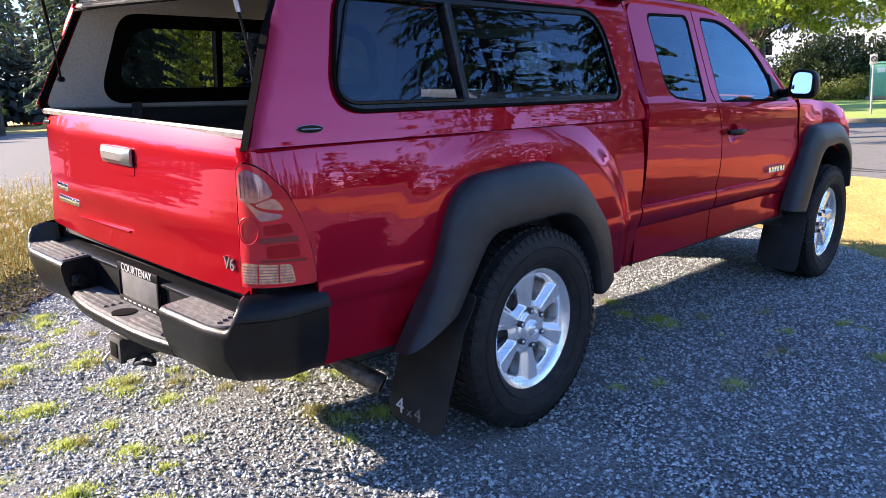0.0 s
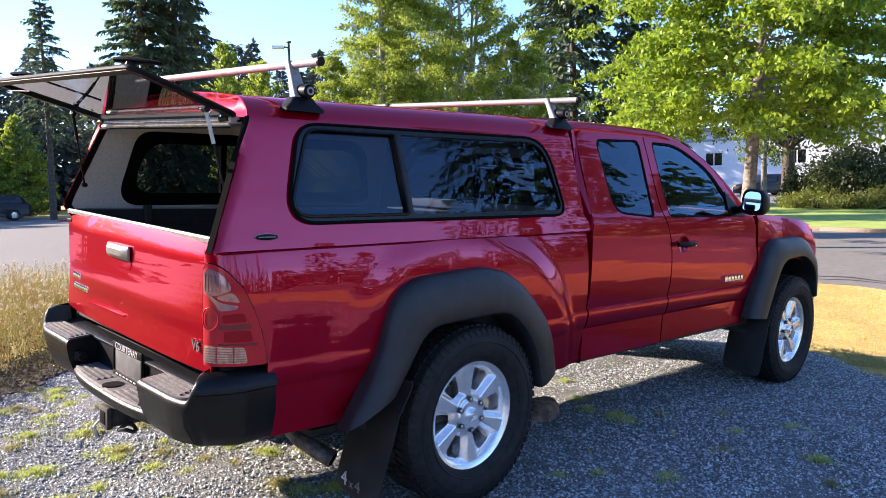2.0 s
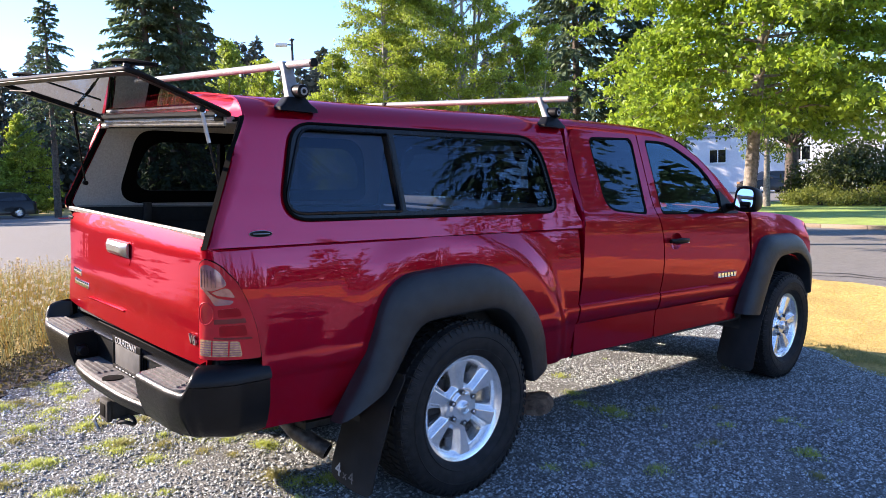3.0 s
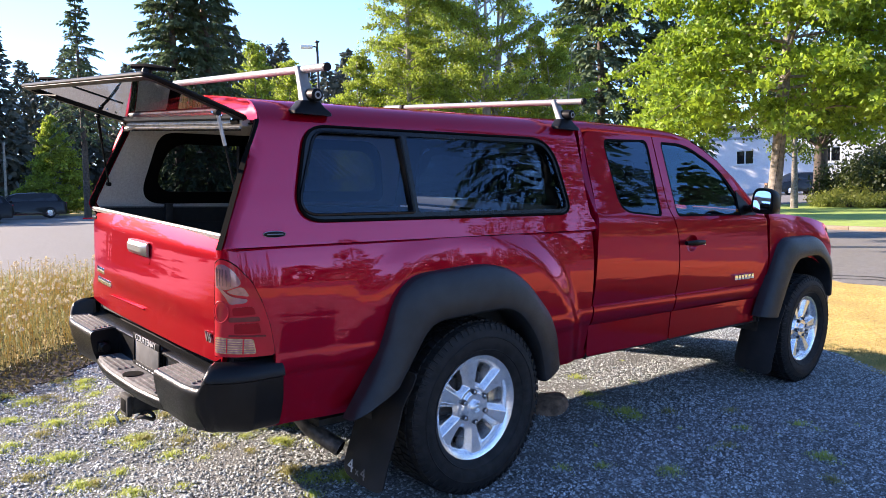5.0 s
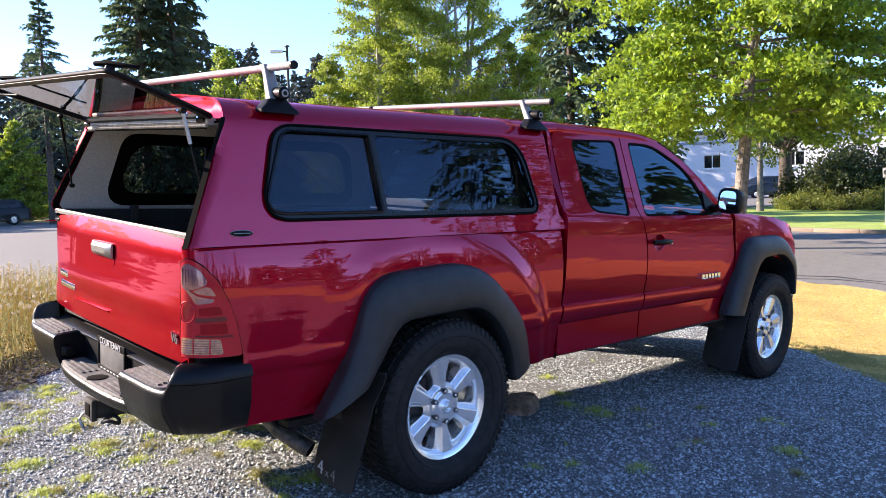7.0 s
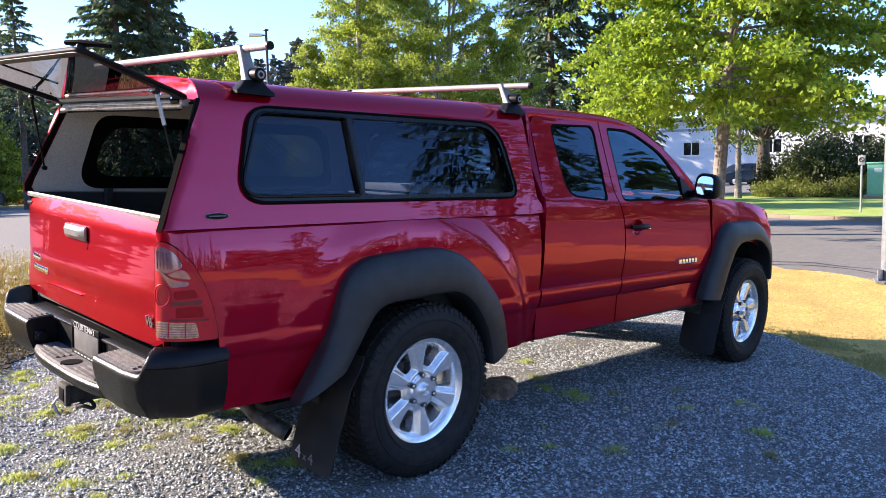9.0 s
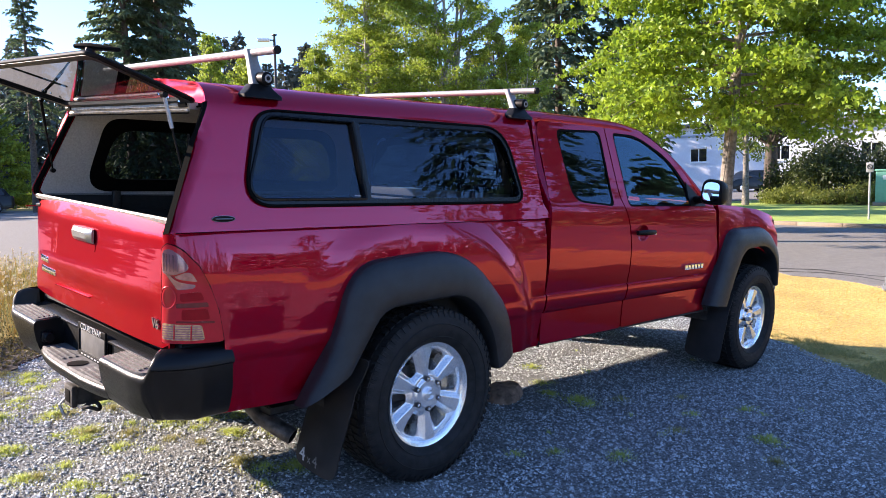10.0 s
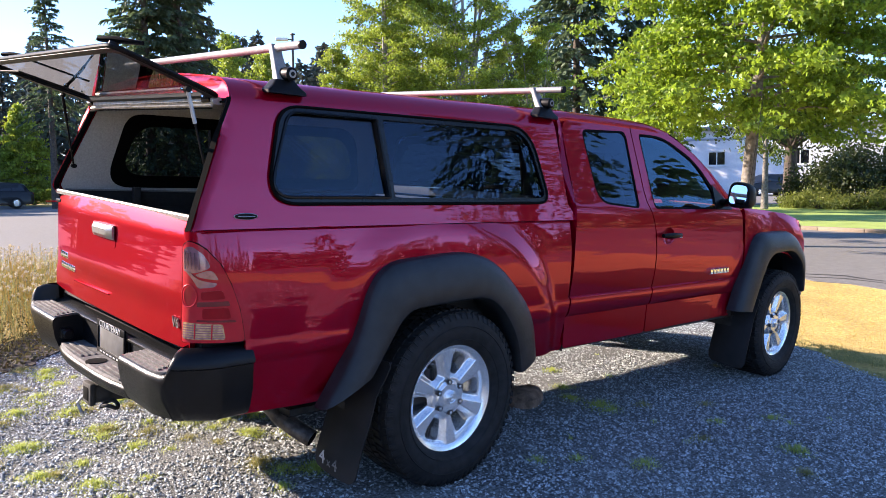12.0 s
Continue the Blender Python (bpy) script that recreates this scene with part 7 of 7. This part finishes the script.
spots = list(tuft_spots) + [(1.49, -0.42, 1.2), (1.51, -0.7, 0.9), (-0.57, 0.12, 0.8), (-1.45, 0.99, 1.1), (0.53, -0.96, 0.7), (0.71, -1.06, 0.8), (2.11, -0.98, 0.8), (-1.3, 1.9, 1.2)]
for k in range(100):
    spots.append((rnd.uniform(-2.3, -0.35), rnd.uniform(-0.6, 2.1), rnd.choice((0.6, 0.8, 1.1, 1.4))))
for k in range(16):
    spots.append((rnd.uniform(0.6, 3.2), rnd.uniform(-1.8, 0.6), rnd.uniform(0.25, 0.5)))
tuft_blades = [[], []]
for k, (x, y, s) in enumerate(spots):
    rs = np.random.RandomState(200 + k)
    shade = x > 0.4
    n = int((340 if shade else 700) * s * s)
    r = (0.055 if shade else 0.068) * s * np.abs(rs.normal(size=n)) ** 0.8
    a = rs.uniform(0, 6.283, n)
    px, py = x + r * np.cos(a) * rs.uniform(0.8, 1.5), y + r * np.sin(a)
    hh = rs.uniform(0.010, 0.038, n) * (0.5 + 0.5 * s) * np.exp(-r / 0.10) * (1.3 if shade else 1.0)
    tuft_blades[1 if k % 4 == 0 else 0].append(blades(rs, px, py, hh, rs.uniform(0.0016, 0.0036, n), 1.3))
grass("grass_tufts", np.concatenate(tuft_blades[0]), BLADE, "small yellow-green grass tufts growing through gravel", "grass")
grass("dry_tufts", np.concatenate(tuft_blades[1]), STRAW_GREEN, "small dry olive grass tufts growing through gravel", "grass")

# dry lawn in front of the truck, greener where it meets the gravel
rs = np.random.RandomState(14)
dry_zone = [(3.1, -3.2), (3.75, -1.75), (4.45, -0.85), (4.95, 0.3), (5.1, 1.8), (8.0, 1.8), (8.4, 0.9), (8.3, -0.3), (7.6, -3.2)]
p = scatter(dry_zone, 32000, rs)
grass("dry_lawn_grass", blades(rs, p[:, 0], p[:, 1], rs.uniform(0.006, 0.018, len(p)), rs.uniform(0.003, 0.006, len(p)), 2.0), STRAW, "short dry yellow lawn grass", "grass")
edge_zone = [(2.8, -3.2), (3.40, -1.85), (3.95, -1.22), (4.38, -0.8), (4.70, -0.2), (5.0, -0.35), (4.75, -0.95), (4.35, -1.55), (3.9, -2.3), (3.5, -3.2)]
p = scatter(edge_zone, 26000, rs)
p = p[np.array([noise.noise(Vector((a * 4.0, b * 4.0, 1))) + 0.5 * noise.noise(Vector((a * 13.0, b * 13.0, 2))) > -0.05 for a, b in p])]
grass("lawn_edge_grass", blades(rs, p[:, 0], p[:, 1], rs.uniform(0.006, 0.030, len(p)), rs.uniform(0.002, 0.004, len(p)), 1.6), STRAW_GREEN, "short green-brown grass along the gravel edge", "grass")

# flat stone behind the rear wheel
rings = []
for t, s in ((0.0, 0.85), (0.25, 1.0), (0.6, 0.95), (0.85, 0.72), (1.0, 0.25)):
    ring = []
    for k in range(18):
        a = k * math.tau / 18
        wob = 1 + 0.16 * noise.noise(Vector((math.cos(a) * 1.4, math.sin(a) * 1.4, t * 1.5)))
        ring.append(Vector((0.18 * s * wob * math.cos(a), 0.12 * s * wob * math.sin(a), -0.03 + 0.115 * t + 0.012 * noise.noise(Vector((a, t, 7))))))
    rings.append(ring)
rock = loft("flat_rock", rings, ROCK, None, sharp=25)
rock.matrix_world = on_ground(1.22, -0.27, 0.0, 25)
tagged(rock, "flat brown rock lying on the gravel", "rock")


# ---- vehicles parked far off ----
def parked_car(x, y, turn, paint, label, length=4.6, height=1.62):
    car = thing("parked_car", label, "car", "", on_ground(x, y, 0.0 if y > 30 else 0.03, turn))
    h, w = height, 0.90
    profile = [(-0.5, 0.30), (-0.497, 0.55), (-0.48, 0.62), (-0.44, 0.64), (-0.30, 0.66), (0.02, 0.66), (0.24, 0.63), (0.40, 0.57), (0.48, 0.46), (0.50, 0.32)]
    rings = []
    for yy, k in ((-w, 0.94), (-w * 0.97, 1.0), (-w * 0.5, 1.02), (0, 1.03), (w * 0.5, 1.02), (w * 0.97, 1.0), (w, 0.94)):
        rings.append([Vector((a * length * (0.985 if abs(yy) == w else 1.0), yy, 0.22 + (b * h - 0.22) * k)) for a, b in profile] + [Vector((0.48 * length, yy, 0.22)), Vector((-0.48 * length, yy, 0.22))])
    body = loft("body", rings, paint, car)
    roof = [(-0.46, 0.63), (-0.40, 0.90), (-0.33, 0.985), (-0.10, 1.0), (0.06, 0.985), (0.15, 0.90), (0.25, 0.64)]
    rings = []
    for yy, k in ((-w * 0.95, 0.0), (-w * 0.80, 0.93), (-w * 0.70, 1.0), (0, 1.012), (w * 0.70, 1.0), (w * 0.80, 0.93), (w * 0.95, 0.0)):
        rings.append([Vector((a * length, yy, 0.64 * h + (b - 0.64) * h * k)) for a, b in roof])
    loft("cabin", rings, paint, car, closed_ring=False, caps=False)
    for s in (-1, 1):
        def at(u, v, s=s):
            return (u * length, s * (w * (0.955 - 0.15 * (v - 0.64) / 0.30)) , v * h)
        for c in ([(-0.40, 0.67, 0.01), (-0.26, 0.67, 0.01), (-0.26, 0.93, 0.01), (-0.36, 0.90, 0.02)], [(-0.245, 0.67, 0.01), (-0.07, 0.67, 0.01), (-0.07, 0.945, 0.01), (-0.245, 0.94, 0.01)], [(-0.055, 0.67, 0.01), (0.17, 0.67, 0.01), (0.08, 0.90, 0.03), (-0.055, 0.945, 0.01)]):
            panel("side_window", rounded(c, 3), [], at, (0, s, 0), CARGLASS, car, 0.1, 0.01)
        for cx in (-0.30, 0.30):
            c = (cx * length, s * 0.80, 0.34)
            t = lathe("tyre", [(0.20, s * 0.10), (0.31, s * 0.105), (0.34, s * 0.07), (0.34, s * -0.10), (0.20, s * -0.10)], c, RUBBER, car, sides=24)
            lathe("rim", [(0.0, s * 0.105), (0.06, s * 0.11), (0.20, s * 0.095), (0.215, s * 0.11), (0.22, s * 0.07), (0.0, s * 0.06)], c, ALLOY, t, sides=18)
        box("tail_lamp", -0.497 * length, -0.465 * length, s * 0.62, s * 0.88, 0.52 * h, 0.60 * h, LENS, car, 0.02)
        box("headlamp", 0.455 * length, 0.49 * length, s * 0.55, s * 0.86, 0.46 * h, 0.53 * h, CLEAR_LENS, car, 0.02)
        box("door_mirror", 0.12 * length, 0.16 * length, s * 0.90, s * 1.05, 0.65 * h, 0.73 * h, paint, car, 0.02)
    return car


parked_car(8.5, 47.6, 172, CAR_BLACK, "black sport utility vehicle parked across the road", 4.7, 1.54)
parked_car(4.8, 42.8, 168, CAR_GREY, "dark grey car parked across the road", 4.5, 1.5)
parked_car(56.7, 22.9, 152, CAR_BLACK, "black sport utility vehicle parked by the white building", 4.7, 1.68)

# ---- white building ----
hall = thing("white_building", "long low white commercial building with dark windows", "building", "", pose(60.3, 33.0, 0.0, 0, 0, -72.5))
LONG = 62.0


def wall_at(u, v):
    return (u, 0.0, v)


wins = []
for u in (2.3, 9.0, 15.7, 24.5, 33.0, 42.0):
    wins.append((u + 0.5, u + 2.0, 2.55, 3.8))
doors = [(19.0, 22.4, 0.0, 3.0), (29.0, 31.0, 0.0, 2.2)]
holes = [[(a, c), (b, c), (b, d), (a, d)] for a, b, c, d in wins] + [[(a, c + 0.02), (b, c + 0.02), (b, d), (a, d)] for a, b, c, d in doors]
panel("front_wall", [(0, 0), (LONG, 0), (LONG, 5.6), (0, 5.6)], holes, wall_at, (0, -1, 0), STUCCO, hall, 2.0, 0.25)
for a, b, c, d in wins:
    w = box("window", a + 0.02, b - 0.02, 0.12, 0.16, c + 0.02, d - 0.02, CARGLASS, hall, 0.0)
    for u in (a, (a + b) / 2 - 0.04, b - 0.08):
        box("window_bar", u, u + 0.08, 0.05, 0.13, c, d, WHITE_TRIM, w, 0.01)
    for v in (c, d - 0.08):
        box("window_rail", a, b, 0.055, 0.125, v, v + 0.08, WHITE_TRIM, w, 0.01)
    box("window_sill", a - 0.1, b + 0.1, -0.08, 0.10, c - 0.10, c - 0.01, WHITE_TRIM, w, 0.01)
for a, b, c, d in doors:
    g = box("door", a + 0.02, b - 0.02, 0.14, 0.18, c + 0.02, d - 0.02, GREYBLUE, hall, 0.0)
    for k in range(1, 5):
        z = c + (d - c) * k / 5
        box("door_rail", a + 0.03, b - 0.03, 0.11, 0.145, z - 0.02, z + 0.02, WHITE_TRIM, g, 0.005)
box("end_wall", 0.0, 0.25, 0.25, 18.0, 0.0, 5.6, STUCCO, hall, 0.0)
box("end_wall", LONG - 0.25, LONG, 0.25, 18.0, 0.0, 5.6, STUCCO, hall, 0.0)
box("back_wall", 0.0, LONG, 18.0, 18.25, 0.0, 5.6, STUCCO, hall, 0.0)
box("roof", -0.4, LONG + 0.4, -0.5, 18.6, 5.6, 5.95, ROOF, hall, 0.03)
box("wall_band", -0.02, LONG + 0.02, -0.06, -0.004, 4.75, 4.95, GREYBLUE, hall, 0.01)
annex = box("annex", 27.0, 40.0, -9.0, -0.3, 0.0, 4.4, STUCCO, hall, 0.02, "white annex with shaded side wall")
box("annex_roof", 26.7, 40.3, -9.3, -0.28, 4.4, 4.65, ROOF, annex, 0.02)
for k in range(6):
    box("louvre", 31.5, 36.0, -9.05, -9.01, 1.2 + 0.32 * k, 1.45 + 0.32 * k, GREYBLUE, annex, 0.01)

# ---- street furniture ----
# white sign face greyed: the shade on it is put into the colour
SIGN_FACE = material("shaded_sign_face", (0.26, 0.27, 0.28), 0.6, vary=0.1, grain=30)
sign = thing("parking_sign", "small white parking sign on grey steel post", "road sign", "", on_ground(19.6, 3.20, 0.05, 0))
tube("post", [(0, 0, 0), (0, 0, 1.52)], 0.026, STEELPOST, sign, 10)
plate_ob = box("sign_plate", -0.045, -0.032, -0.085, 0.085, 1.25, 1.50, SIGN_FACE, sign, 0.004, m=pose(0, 0, 0, 0, 0, 8))
ring = [pose(0, 0, 0, 0, 0, 8) @ Vector((-0.048, 0.056 * math.cos(a), 1.39 + 0.056 * math.sin(a))) for a in np.linspace(0, math.tau, 28, endpoint=False)]
tube("sign_ring", ring, 0.011, SIGNBLACK, plate_ob, 6, closed=True)
tube("sign_slash", [pose(0, 0, 0, 0, 0, 8) @ Vector((-0.048, 0.036, 1.426)), pose(0, 0, 0, 0, 0, 8) @ Vector((-0.048, -0.036, 1.354))], 0.009, SIGNBLACK, plate_ob, 6)
cabinet = thing("utility_cabinet", "pale green steel utility cabinet on the lawn", "utility cabinet", "", on_ground(29.6, 4.85, 0.05, 12))
box("plinth", -0.7, 0.7, -1.15, 1.15, 0.0, 0.14, CONCRETE, cabinet, 0.02)
body = box("body", -0.62, 0.62, -1.05, 1.05, 0.14, 1.30, GREENBOX, cabinet, 0.02)
box("lid", -0.66, 0.66, -1.09, 1.09, 1.30, 1.36, GREENBOX, cabinet, 0.02)
for y0, y1 in ((-1.0, -0.02), (0.02, 1.0)):
    d = box("door", -0.635, -0.622, y0, y1, 0.22, 1.26, GREENBOX, cabinet, 0.006)
    box("label_plate", -0.642, -0.634, y0 + 0.55, y0 + 0.80, 0.98, 1.14, WHITE_TRIM, d, 0.002)
post = thing("steel_pole", "tall tapered grey steel pole at the road edge", "pole", "", on_ground(8.29, -0.51, -0.03, 20))
tube("shaft", [(0, 0, 0), (0, 0, 3.0), (0, 0, 6.5)], [0.085, 0.075, 0.06], POLE_GREY, post, 12)
box("foot_plate", -0.15, 0.15, -0.15, 0.15, 0.0, 0.035, POLE_GREY, post, 0.006)
box("clamp", -0.10, -0.05, 0.065, 0.125, 0.02, 0.17, POLE_GREY, post, 0.008)
for u in (-0.115, 0.115):
    for v in (-0.115, 0.115):
        tube("anchor_bolt", [(u, v, 0.03), (u, v, 0.065)], 0.012, POLE_GREY, post, 8)
lamp = thing("street_lamp", "tall dark street lamp with flat head", "street lamp", "", on_ground(21.6, 34.9, 0, 0))
tube("pole", [(0, 0, 0), (0, 0, 4.5), (0, 0, 9.75)], [0.11, 0.09, 0.07], SIGNBLACK, lamp, 12)
tube("arm", [(0, 0, 9.5), (-0.5, 0.35, 9.55)], 0.04, SIGNBLACK, lamp, 8)
box("lamp_head", -0.95, -0.25, -0.18, 0.18, 9.42, 9.60, WHITE_TRIM, lamp, 0.05, m=pose(0, 0, 0, 0, 0, -35))
box("cap", -0.12, 0.12, -0.12, 0.12, 9.75, 9.85, SIGNBLACK, lamp, 0.03)
# poles and wires at the edge of the wood
for x, y, h in ((9.6, 57.5, 5.2), (13.5, 57.0, 7.0), (18.5, 55.0, 6.5)):
    pole = thing("light_pole", "thin pale wooden pole at the wood's edge", "pole", "poles along the wood", on_ground(x, y, -0.05))
    tube("shaft", [(0, 0, 0), (0.05, 0, h * 0.5), (0.1, 0, h)], [0.10, 0.09, 0.07], PALE_BARK, pole, 8)
